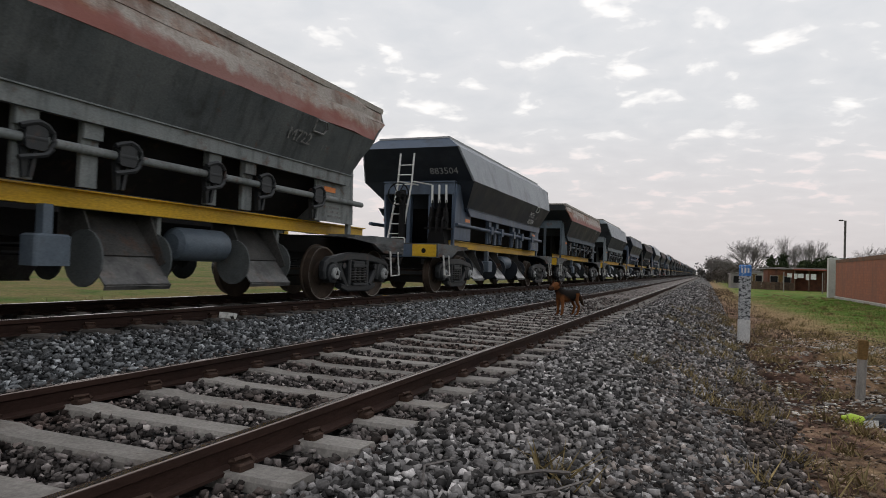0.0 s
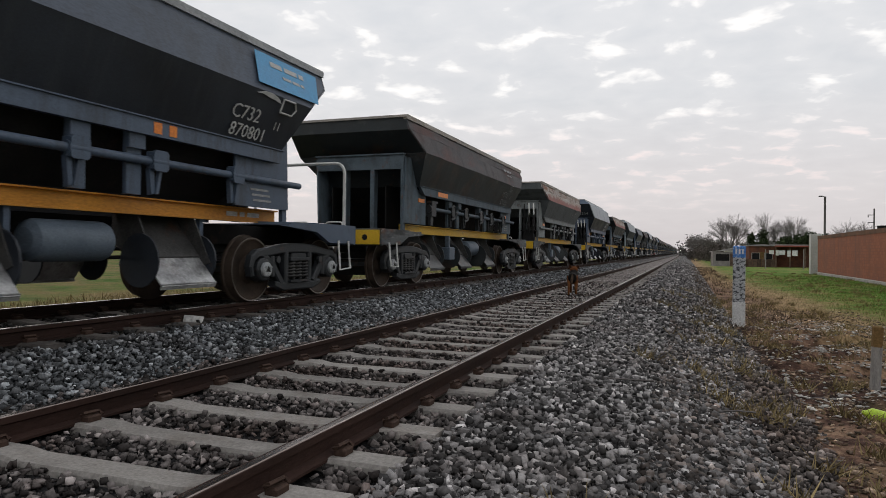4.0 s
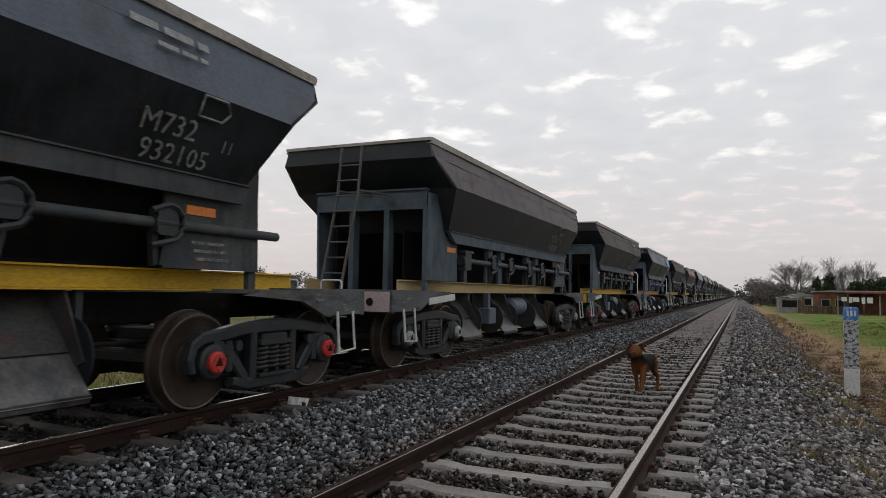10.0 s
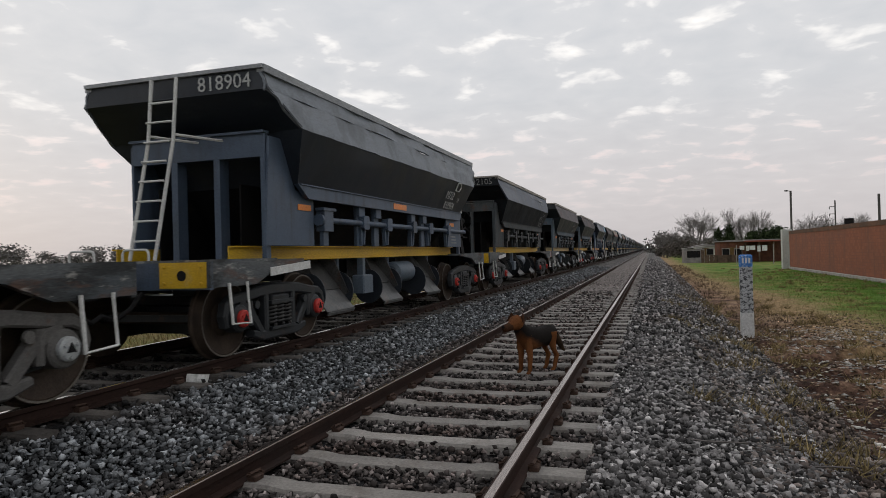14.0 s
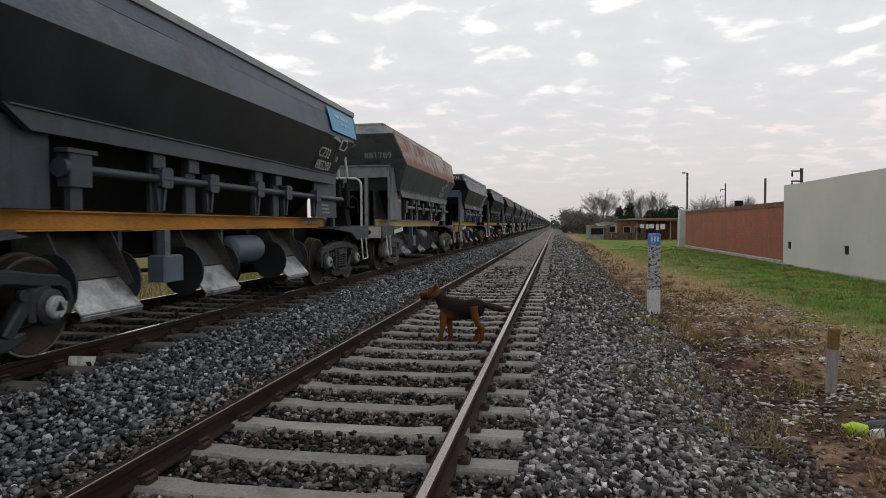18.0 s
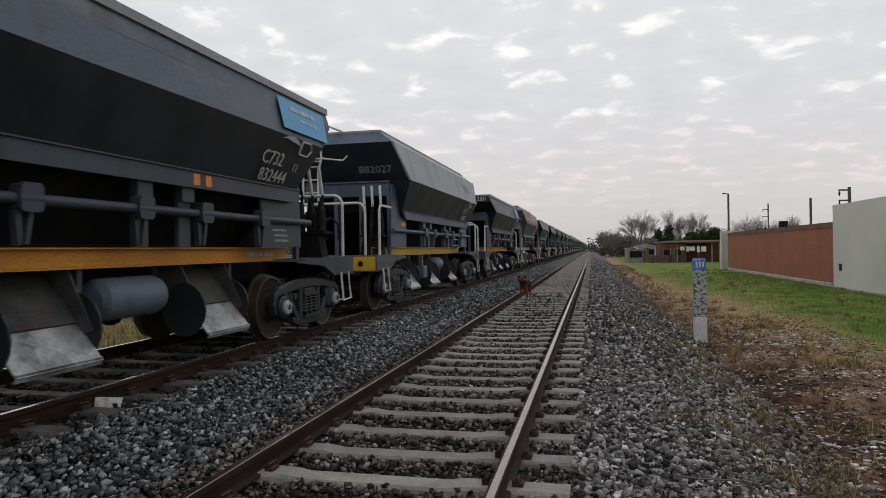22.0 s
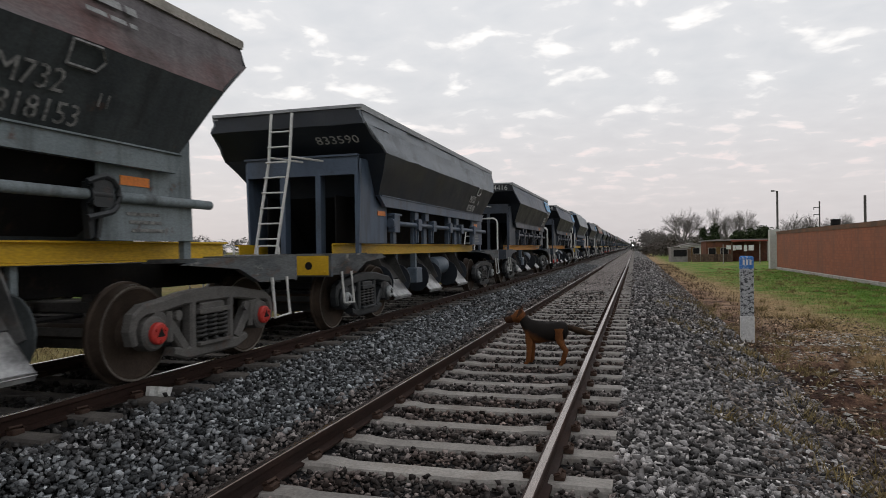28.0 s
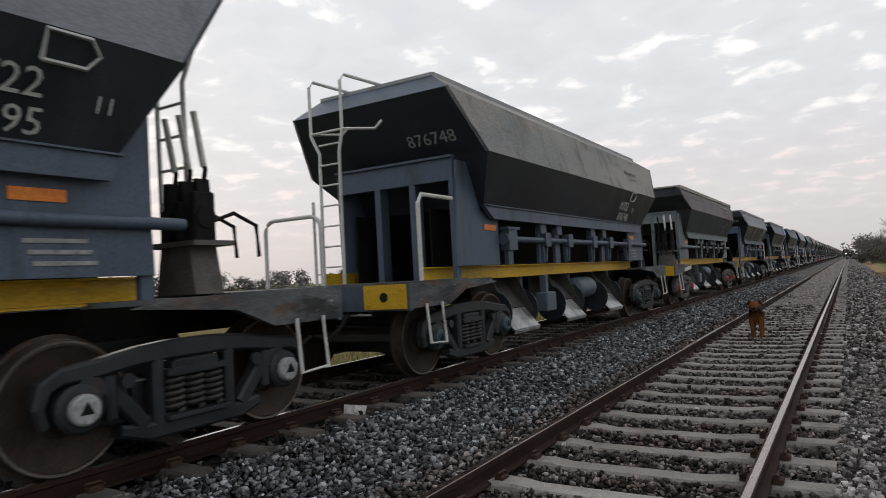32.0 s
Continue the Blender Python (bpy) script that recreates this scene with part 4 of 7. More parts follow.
        for k, x in enumerate((0.62, 0.80, 0.98)):
            def quadrant():
                s = Shape().box(x - 0.04, x + 0.04, *sorted((e * (ys - 0.1), e * (ys + 0.1))), 1.53, 1.80 + 0.06 * k, 0.012)
                s.prism([(x - 0.045, 1.78), (x + 0.045, 1.78), (x + 0.025, 2.02), (x - 0.025, 2.02)], "y", *sorted((e * (ys - 0.06), e * (ys + 0.06))))
                return s.lathe([(x - 0.055, 0.09), (x + 0.055, 0.09)], "x", 12, (0, e * ys, 1.72))
            part("quadrant", quadrant, M_DARK, st, "sooty notched quadrant", f"quad{e}{k}{ys}")
            part("lever", lambda: Shape().tube([(x, e * (ys - 0.02), 1.75), (x + 0.02, e * (ys + 0.03), 2.1), (x - 0.02, e * (ys - 0.03), 2.54)], 0.02, 6), M_DARK, st, "upright lever", f"lever{e}{k}{ys}", True)
            part("linkage", lambda: Shape().tube([(x, e * (ys - 0.1), 1.62), (x + 0.05, e * (ys + 0.15 + 0.06 * k), 1.76), (x + 0.1, e * (ys + 0.3 + 0.08 * k), 1.66), (x + 0.1, e * (ys + 0.32 + 0.08 * k), 1.4)], 0.018, 6), M_DARK, st, "", f"linkage{e}{k}{ys}", True)
        for x in (0.62, 0.80, 0.98) if kind == "round" else (0.80, 0.98):
            part("lever_grip", lambda: Shape().tube([(x + 0.015, e * (ys + 0.02), 2.12), (x - 0.02, e * (ys - 0.03), 2.56)], 0.027, 6), M_WHITE, st, "white painted lever grip", f"grip{e}{x}{ys}")
        if seed % 2 and (seed != 1 or xs):
            def wheel():
                s = Shape()
                ring = [(0.4 + 0.26 * math.cos(radians(20 * k)), e * 5.25, 2.15 + 0.26 * math.sin(radians(20 * k))) for k in range(19)]
                s.tube(ring, 0.016, 6)
                for k in range(6):
                    s.tube([(0.4, e * 5.25, 2.15), (0.4 + 0.26 * math.cos(radians(60 * k)), e * 5.25, 2.15 + 0.26 * math.sin(radians(60 * k)))], 0.012, 5)
                s.lathe([(e * 5.25, 0.08), (e * 5.1, 0.1), (e * 5.0, 0.06)], "y", 12, (0.4, 0, 2.15))
                return s.tube([(0.4, e * 5.25, 2.15), (0.4, e * 5.0, 2.15)], 0.03, 8).box(0.34, 0.46, *sorted((e * 4.94, e * 5.06)), 1.1, 2.28, 0.01)
            part("brake_wheel", wheel, M_DARK, w, "spoked handbrake wheel on a post", f"bwheel{e}", True, pose(-0.75 if xs else -0.3, 0, 0.1) @ pose(0, e * 0.35, 0) if e < 0 else None)
            if seed == 7:
                part("brake_wheel", wheel, M_DARK, w, "spoked handbrake wheel on a post", f"bwheel{e}", True, pose(0.3, 0.42, -0.17))
    if cap is M_CAPR or sill_mat is M_CREAM:
        for e in (-1,):
            for side in (-1, 1):
                part("wing_plate", lambda: Shape().box(*sorted((side * 1.245, side * 1.262)), -0.48, 0.48, -0.05, 0.05, 0.004), M_WHITE, w, "white painted plate on the platform wing", f"wing{side}", m=pose(0, e * 4.25, 0.985, -e * 4))
    if sill_mat is M_ORANGE:
        for yy in (y0 + 0.55, y1 - 0.75):
            for k, bw in enumerate((0.22, 0.1, 0.26)):
                part("sill_mark", lambda: Shape().box(0.826, 0.832, -bw / 2, bw / 2, 1.15, 1.21), M_LETTER, w, "", f"smark{k}", m=pose(0, yy + (-0.22, 0.0, 0.24)[k], 0))
    if seed in (7, 2, 3):
        part("rail_reflector", lambda: Shape().box(1.232, 1.24, -0.32, 0.32, 1.93, 2.03), M_REFL, w, "orange reflector on the side rail", "rrefl", m=pose(0, {7: -0.35, 2: -2.6, 3: 3.05}[seed], 0))
    if seed in (4, 14, 16):
        for dy in (-0.11, 0.11):
            part("rail_reflector", lambda: Shape().box(1.232, 1.24, -0.055, 0.055, 1.92, 2.04), M_REFL, w, "small amber reflector on the side rail", "rrefls", m=pose(0, {4: 1.5, 14: 1.35, 16: 2.05}[seed] + dy, 0))
    # lettering
    zt, ht, lt = RINGS[kind][-3]
    zf, hf, lf = RINGS[kind][-2]
    if number:
        f = 0.30
        if kind == "flat":
            (zt, ht, lt), (zf, hf, lf), f = (RINGS[kind][1], RINGS[kind][2], 0.5) if seed == 9 else (RINGS[kind][0], RINGS[kind][1], 0.42)
        z = zf + (zt - zf) * f
        y = -(lf + (lt - lf) * f) - 0.012
        lettering("number", number, 0.25, M_LETTERM if kind == "round" and paint in BLUES else M_LETTER if seed == 8 else M_LETTER if paint in BLUES else M_LETTERD, w, facing((0.77, y, z), (1, 0, 0), (0, -(lt - lf), zt - zf)))
    zf, hf, lf = RINGS[kind][-2]
    z0, h0, l0 = RINGS[kind][-1]
    up = (hf - h0, 0, zf - z0)
    nrm = Vector((zf - z0, 0, -(hf - h0))).normalized()

    def on_side(y, f):
        return Vector((h0 + (hf - h0) * f, y, z0 + (zf - z0) * f)) + nrm * 0.03
    # where the lettering stands along the side
    tx = 2.7 if sill_mat is M_ORANGE else {2: 2.4, 6: 2.6, 7: 2.4, 12: 2.5, 20: 2.85}.get(seed, 1.98)
    ink = M_LETTER if paint in BLUES or seed in (8, 20) else M_LETTERD
    tm = 0.78 if sill_mat is M_ORANGE else 0.40
    if code:
        lettering("class_code", code[0], 0.25, ink, w, facing(on_side(tx, 0.52), (0, 1, 0), up))
        if code[1]:
            lettering("number", code[1], 0.24, ink, w, facing(on_side(tx + 0.14, 0.20), (0, 1, 0), up))
        part("pointer_mark", lambda: Shape().tube([(-0.16, -0.09, 0), (0.1, -0.09, 0), (0.17, 0, 0), (0.1, 0.09, 0), (-0.16, 0.09, 0), (-0.16, -0.09, 0)], 0.014, 4), ink, w, "white outlined pointer mark", "mark", m=facing(on_side(tx + tm, 0.85), (0, 1, 0), up))
        lettering("class_suffix", "11", 0.16, ink, w, facing(on_side(tx + 0.66, 0.44), (0, 1, 0), up))
        for n in range(3):
            part("data_line", lambda: Shape().box(-0.2, 0.2, -0.014, 0.014, 0, 0.003), M_LETTERM if paint in BLUES else M_LETTERD, w, "", "dataline", m=facing((1.139, 3.3 + 0.03 * n, 1.50 - 0.07 * n), (0, 1, 0), (0, 0, 1)))
    if logo:
        za, ha, la = RINGS[kind][0 if kind == "flat" else -3]
        upn = Vector((ha - hf, 0, za - zf)).normalized()
        outn = Vector((za - zf, 0, hf - ha)).normalized()
        c = Vector(((ha + hf) / 2, 3.52 if logo == "blue" else 2.55, (za + zf) / 2)) + outn * 0.035
        if logo == "blue":
            # a running animal in one plain streak, ahead of the pointer mark
            part("logo_streak", lambda: Shape().prism([(-0.26, 0.0), (-0.1, 0.05), (0.06, 0.055), (0.2, 0.02), (0.3, -0.04), (0.16, -0.02), (0.02, -0.01), (-0.12, 0.01)], "z", 0, 0.004), M_LETTER, w, "white painted company mark", "streak", m=facing(on_side(tx + 0.3, 0.93), (0, 1, 0), up))
            part("logo_panel", lambda: Shape().prism([(-0.74, -0.27), (0.66, -0.27), (0.80, 0.19), (-0.66, 0.19)], "z", 0, 0.004), M_BLUE, w, "light blue painted company panel", "logop", m=facing(c, (0, 1, 0), upn))
        for n, (lx, lw, lv, lh) in enumerate(((-0.26, 0.26, 0.06, 0.07), (0.08, 0.30, 0.06, 0.07), (0.34, 0.12, 0.06, 0.07), (-0.06, 0.2, -0.08, 0.04), (0.16, 0.16, -0.08, 0.04), (0.32, 0.08, -0.08, 0.04))):
            part("logo_bar", lambda: Shape().box(-lw / 2, lw / 2, -lh / 2, lh / 2, 0, 0.004), M_LETTER if logo == "blue" else M_LETTERM, w, "", f"lbar{n}", m=facing(c + outn * 0.006 + upn * lv + Vector((0, lx, 0)), (0, 1, 0), upn))
    return w, sets


# ---- ground, ballast and tracks ----
SL_PITCH, SL_OFF = 0.60, 0.175      # sleepers: spacing and first place


def ballast_z(x):
    """Height of the ballast across the two tracks."""
    xs = [-8.0, -7.2, -5.7, -5.2, -4.7, -2.95, -2.65, -2.45, -1.75, -1.0, -0.85, 1.4, 2.05, 3.0, 3.7, 4.2]
    zs = [-0.95, -0.62, 0.01, 0.02, 0.02, 0.02, 0.03, 0.015, -0.10, -0.125, -0.18, -0.18, -0.22, -0.56, -0.80, -0.95]
    return np.interp(x, xs, zs)


def grid_mesh(name, xs, ys, height, material):
    X, Y = np.meshgrid(xs, ys)
    Z = height(X, Y)
    co = np.stack([X, Y, Z], -1).reshape(-1, 3)
    nx, ny = len(xs), len(ys)
    i = np.arange(nx - 1)[None, :] + nx * np.arange(ny - 1)[:, None]
    f = np.stack([i, i + 1, i + nx + 1, i + nx], -1).reshape(-1, 4)
    return mesh_from(name, co, f, material)


def mesh_from(name, co, f, material, smooth=True):
    me = bpy.data.meshes.new(name)
    n = f.shape[1]
    me.vertices.add(len(co))
    me.vertices.foreach_set("co", np.asarray(co, np.float32).ravel())
    me.loops.add(f.size)
    me.loops.foreach_set("vertex_index", np.asarray(f, np.int32).ravel())
    me.polygons.add(len(f))
    me.polygons.foreach_set("loop_start", np.arange(0, f.size, n, dtype=np.int32))
    me.polygons.foreach_set("loop_total", np.full(len(f), n, dtype=np.int32))
    me.materials.append(material)
    me.update(calc_edges=True)
    me.validate()
    if smooth:
        me.polygons.foreach_set("use_smooth", np.ones(len(f), bool))
    return new(name, me)


def wave(X, Y, a, s):
    return a * (np.sin(X * 1.7 * s + 1.3) * np.sin(Y * 1.1 * s + 0.4) + 0.6 * np.sin(X * 3.1 * s + Y * 2.3 * s) + 0.4 * np.sin(X * 5.9 * s - Y * 4.7 * s + 2.0))


def ground_material():
    m = bpy.data.materials.new("earth_and_grass")
    m.use_nodes = True
    nt = m.node_tree
    b = nt.nodes["Principled BSDF"]
    tc = nt.nodes.new("ShaderNodeTexCoord")
    sep = nt.nodes.new("ShaderNodeSeparateXYZ")
    link(nt, tc.outputs["Object"], sep.inputs[0])

    def nz(scale, detail=8.0, rough=0.65):
        n = node(nt, "ShaderNodeTexNoise", Scale=scale, Detail=detail, Roughness=rough)
        link(nt, tc.outputs["Object"], n.inputs["Vector"])
        return n.outputs[0]

    def span(value, lo, hi):
        k = nt.nodes.new("ShaderNodeMapRange")
        k.inputs[1].default_value, k.inputs[2].default_value = lo, hi
        link(nt, value, k.inputs[0])
        return k.outputs[0]

    def pool(x, y, rx, ry):
        dx = math_node(nt, "DIVIDE", math_node(nt, "SUBTRACT", sep.outputs[0], x), rx)
        dy = math_node(nt, "DIVIDE", math_node(nt, "SUBTRACT", sep.outputs[1], y), ry)
        d = math_node(nt, "ADD", math_node(nt, "MULTIPLY", dx, dx), math_node(nt, "MULTIPLY", dy, dy))
        return math_node(nt, "MAXIMUM", math_node(nt, "SUBTRACT", 1.0, d), 0.0)
    big, mid, fine = nz(0.22), nz(1.9, 10.0, 0.72), nz(14.0)
    # churned soil: damp and dark in the ruts and about the stake, dry and tan elsewhere
    wet = math_node(nt, "ADD", pool(4.9, 10.2, 1.5, 1.5), math_node(nt, "MULTIPLY", pool(4.7, 14.3, 2.0, 0.7), 0.8))
    wet = math_node(nt, "ADD", wet, math_node(nt, "MULTIPLY", pool(4.0, 12.3, 0.9, 2.2), 0.7))
    tone = math_node(nt, "SUBTRACT", mid, math_node(nt, "MULTIPLY", math_node(nt, "MINIMUM", wet, 1.0), 0.13))
    earth = ramp(nt, tone, [(0.30, (0.014, 0.009, 0.008)), (0.42, (0.062, 0.035, 0.027)), (0.50, (0.155, 0.092, 0.064)), (0.58, (0.26, 0.168, 0.112)), (0.72, (0.40, 0.285, 0.20))])
    straw = ramp(nt, nz(5.0), [(0.32, (0.14, 0.092, 0.046)), (0.5, (0.28, 0.19, 0.10)), (0.68, (0.40, 0.29, 0.165))])
    green = ramp(nt, nz(0.8, 9.0), [(0.28, (0.034, 0.08, 0.010)), (0.46, (0.070, 0.152, 0.018)), (0.56, (0.125, 0.182, 0.034)), (0.66, (0.24, 0.20, 0.085))])
    yellowed = ramp(nt, nz(0.5, 7.0, 0.65), [(0.46, (0, 0, 0)), (0.62, (0.7,) * 3)])
    green = mix(nt, yellowed, green, mix(nt, 0.5, straw, (0.16, 0.17, 0.035)))
    edge = math_node(nt, "ADD", sep.outputs[0], math_node(nt, "MULTIPLY", math_node(nt, "SUBTRACT", big, 0.5), 3.5))
    edge = math_node(nt, "ADD", edge, math_node(nt, "MULTIPLY", math_node(nt, "SUBTRACT", nz(1.1), 0.5), 4.0))
    far = math_node(nt, "MULTIPLY", math_node(nt, "SUBTRACT", sep.outputs[1], 20.0), 0.05)
    edge = math_node(nt, "ADD", edge, math_node(nt, "MAXIMUM", math_node(nt, "MINIMUM", far, 1.9), -0.3))
    near = math_node(nt, "MULTIPLY", math_node(nt, "MINIMUM", math_node(nt, "MAXIMUM", math_node(nt, "SUBTRACT", 8.9, sep.outputs[1]), 0.0), 2.0), 0.75)
    col = mix(nt, span(math_node(nt, "ADD", edge, near), 4.7, 6.2), earth, straw)
    col = mix(nt, span(math_node(nt, "ADD", edge, math_node(nt, "MULTIPLY", near, 0.55)), 6.6, 8.3), col, green)
    field = mix(nt, ramp(nt, big, [(0.4, (0, 0, 0)), (0.6, (1, 1, 1))]), straw, green)
    field = mix(nt, 1.0, field, (0.55, 0.6, 0.45), "MULTIPLY")
    col = mix(nt, span(math_node(nt, "MULTIPLY", sep.outputs[0], -1.0), 5.0, 6.0), col, field)
    col = mix(nt, 1.0, col, ramp(nt, fine, [(0.3, (0.62,) * 3), (0.7, (1.32,) * 3)]), "MULTIPLY")
    link(nt, col, b.inputs["Base Color"])
    b.inputs["Roughness"].default_value = 0.95
    b.inputs["Specular IOR Level"].default_value = 0.1
    bn = nt.nodes.new("ShaderNodeBump")
    bn.inputs["Strength"].default_value, bn.inputs["Distance"].default_value = 0.9, 0.05
    link(nt, math_node(nt, "ADD", fine, mid), bn.inputs["Height"])
    link(nt, bn.outputs[0], b.inputs["Normal"])
    return m


def ground_z(X, Y):
    near = np.exp(-((X - 6) / 9) ** 2 - ((Y - 14) / 25) ** 2)
    z = -0.83 + wave(X, Y, 0.022, 1.0) * near + 0.0 * X
    bank = 0.10 * np.exp(-((X - 5.6) / 0.9) ** 2) * np.exp(-((Y - 13) / 5) ** 2)
    # old wheel ruts that swing across the bare earth, thrown up at their sides
    for y0, deep, bow in ((14.7, 0.17, 0.16), (13.2, 0.11, 0.2), (11.7, 0.13, 0.1), (16.6, 0.10, 0.25)):
        d = Y - (y0 + bow * (X - 4.6) ** 2 * 0.6 + 0.16 * np.sin(X * 2.1 + y0))
        across = np.exp(-((X - 5.1) / 1.7) ** 4)
        z = z + across * deep * (0.75 * np.exp(-((d - 0.34) / 0.16) ** 2) + 0.3 * np.exp(-((d + 0.36) / 0.14) ** 2) - np.exp(-(d / 0.19) ** 2))
    clods = wave(X, Y, 0.011, 4.3) + wave(Y, X, 0.009, 7.1)
    z = z + clods * np.exp(-((X - 5.2) / 2.2) ** 4) * np.exp(-((Y - 12) / 8) ** 4)
    return z + bank - 0.12 * ((X > -7.0) & (X < 3.3))


gx = np.concatenate([[-2500, -900, -400, -200, -100, -50, -25, -14, -9, -7, -5, 0, 3.0], np.arange(3.4, 8.4, 0.09), np.arange(8.4, 16, 0.2), [17, 19, 23, 30, 45, 80, 150, 300, 700, 2500]])
gy = np.concatenate([[-600, -200, -60, -25, -12, -6, 0], np.arange(2, 20, 0.14), np.arange(20, 40, 0.25), [42, 45, 50, 58, 70, 90, 120, 170, 250, 400, 700, 1300, 2600]])
ground = tagged(grid_mesh("ground", gx, gy, ground_z, ground_material()), "bare brown earth running into rough green grass", "ground", kind="structure")
# near-black sheet: the shade in the gaps between stones is its colour
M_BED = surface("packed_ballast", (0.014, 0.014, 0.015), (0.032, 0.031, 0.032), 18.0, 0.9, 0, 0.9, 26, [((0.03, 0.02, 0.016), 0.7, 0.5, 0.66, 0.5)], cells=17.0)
bx = np.concatenate([np.linspace(-8.0, -2.0, 25), np.linspace(-1.8, 4.2, 41)])
by = np.concatenate([[-40, -20, -8], np.arange(-2, 46.1, 0.3)])
by_far = np.concatenate([[by[-1]], np.arange(48, 120, 3), [150, 200, 300, 450, 700, 1000, 1500]])
tagged(grid_mesh("ballast_bed", bx, by, lambda X, Y: ballast_z(X) - 0.02 + wave(X, Y, 0.008, 2.3), M_BED), "ballast bed, coloured near black for the shade between stones", "ballast", kind="structure")
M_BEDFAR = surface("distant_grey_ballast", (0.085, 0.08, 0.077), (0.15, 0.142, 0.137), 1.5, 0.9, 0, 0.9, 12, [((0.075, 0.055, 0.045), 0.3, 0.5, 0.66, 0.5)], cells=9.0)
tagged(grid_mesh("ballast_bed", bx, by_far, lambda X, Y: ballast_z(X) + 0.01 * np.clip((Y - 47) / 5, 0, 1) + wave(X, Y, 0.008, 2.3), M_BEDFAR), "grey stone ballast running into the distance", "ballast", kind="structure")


def scatter(name, n, place, sizes, material, label, seed, flat=0.85, lift=0.36, category="stones"):
    """Many small broken stones in one mesh: eight-cornered, each turned and scaled at random."""
    r = np.random.RandomState(seed)
    cube = np.array([(x, y, z) for x in (-1, 1) for y in (-1, 1) for z in (-1, 1)]) * 0.62
    tri = np.array([(0, 1, 3), (0, 3, 2), (4, 6, 7), (4, 7, 5), (0, 4, 5), (0, 5, 1), (2, 3, 7), (2, 7, 6), (0, 2, 6), (0, 6, 4), (1, 5, 7), (1, 7, 3)])
    p = place(r, n)
    n = len(p)
    size = sizes[0] + (sizes[1] - sizes[0]) * r.rand(n) ** 1.25
    v = cube[None] + 0.75 * (r.rand(n, 8, 3) - 0.5)
    v = v * (0.42 + 0.85 * r.rand(n, 1, 3))
    a, b = r.rand(n) * 6.28, (r.rand(n) - 0.5) * 2.4
    ca, sa, cb, sb = np.cos(a), np.sin(a), np.cos(b), np.sin(b)
    one, nil = np.ones(n), np.zeros(n)
    ra = np.stack([ca, -sa, nil, sa, ca, nil, nil, nil, one], -1).reshape(n, 3, 3)
    rb = np.stack([one, nil, nil, nil, cb, -sb, nil, sb, cb], -1).reshape(n, 3, 3)
    v = np.einsum("nij,nkj->nki", ra @ rb, v) * (size[:, None, None] / 2)
    v[:, :, 2] *= flat
    v = v + p[:, None, :]
    v[:, :, 2] += (size * lift * (0.1 + 1.8 * r.rand(n)))[:, None]
    f = (tri[None] + 8 * np.arange(n)[:, None, None]).reshape(-1, 3)
    return tagged(mesh_from(name, v.reshape(-1, 3), f, material, smooth=False), label, category, kind="stuff")


def bed_place(x0, x1, y0, y1, fall=0.0):
    def place(r, n):
        x = x0 + (x1 - x0) * r.rand(n)
        u = r.rand(n)
        y = y0 + (y1 - y0) * (u if not fall else u ** fall)
        for cx in (0.0, XT):
            # ends beside the middle heap lie partly buried
            reach = np.where(cx < -1, 1.22, 1.30)
            on = (x - cx < reach) & (x - cx > np.where(cx < -1, -1.37, -1.02)) & (np.abs((y - SL_OFF + SL_PITCH / 2) % SL_PITCH - SL_PITCH / 2) < 0.10)
            x, y = x[~on], y[~on]
            on = np.abs(np.abs(x - cx) - GAUGE) < 0.085
            x, y = x[~on], y[~on]
        return np.stack([x, y, ballast_z(x) - 0.005], -1)
    return place



def sleeper_shape():
    s = Shape()
    # deeper under the rails, waisted in the middle
    xs = [-1.3, -0.62, -0.5, 0.5, 0.62, 1.3]
    tops = [0.0, 0.0, -0.018, -0.018, 0.0, 0.0]
    vs, n = [], len(xs)
    for x, t in zip(xs, tops):
        vs += [(x, -0.13, -0.22), (x, -0.098, t - 0.02), (x, -0.085, t), (x, 0.085, t), (x, 0.098, t - 0.02), (x, 0.13, -0.22)]
    fs = [(5, 4, 3, 2, 1, 0), tuple(6 * (n - 1) + k for k in range(6))]
    for i in range(n - 1):
        fs += [(6 * i + k, 6 * i + (k + 1) % 6, 6 * (i + 1) + (k + 1) % 6, 6 * (i + 1) + k) for k in range(6)]
    return s.add(vs, fs)


RAIL_PROFILE = [(-0.035, 0.0), (-0.036, -0.035), (-0.012, -0.048), (-0.010, -0.115), (-0.065, -0.130), (-0.065, -0.145), (0.065, -0.145), (0.065, -0.130), (0.010, -0.115), (0.012, -0.048), (0.036, -0.035), (0.035, 0.0)]


def track(name, cx, cz, head, label):
    t = tagged(new(name), label, "railway track", kind="structure")
    t.location = (cx, 0, cz)
    for s in (-1, 1):
        r = part("rail", lambda: Shape().prism([(x + s * GAUGE, z - 0.003) for x, z in RAIL_PROFILE], "y", -30, 1500), M_RAIL, t, "rusty brown steel rail", f"rail{s}")
        part("running_surface", lambda: Shape().prism([(s * GAUGE - 0.027, -0.004), (s * GAUGE - 0.02, 0.001), (s * GAUGE + 0.02, 0.001), (s * GAUGE + 0.027, -0.004)], "y", -30, 1500), head, r, "worn top of the rail", f"head{s}")
    return t


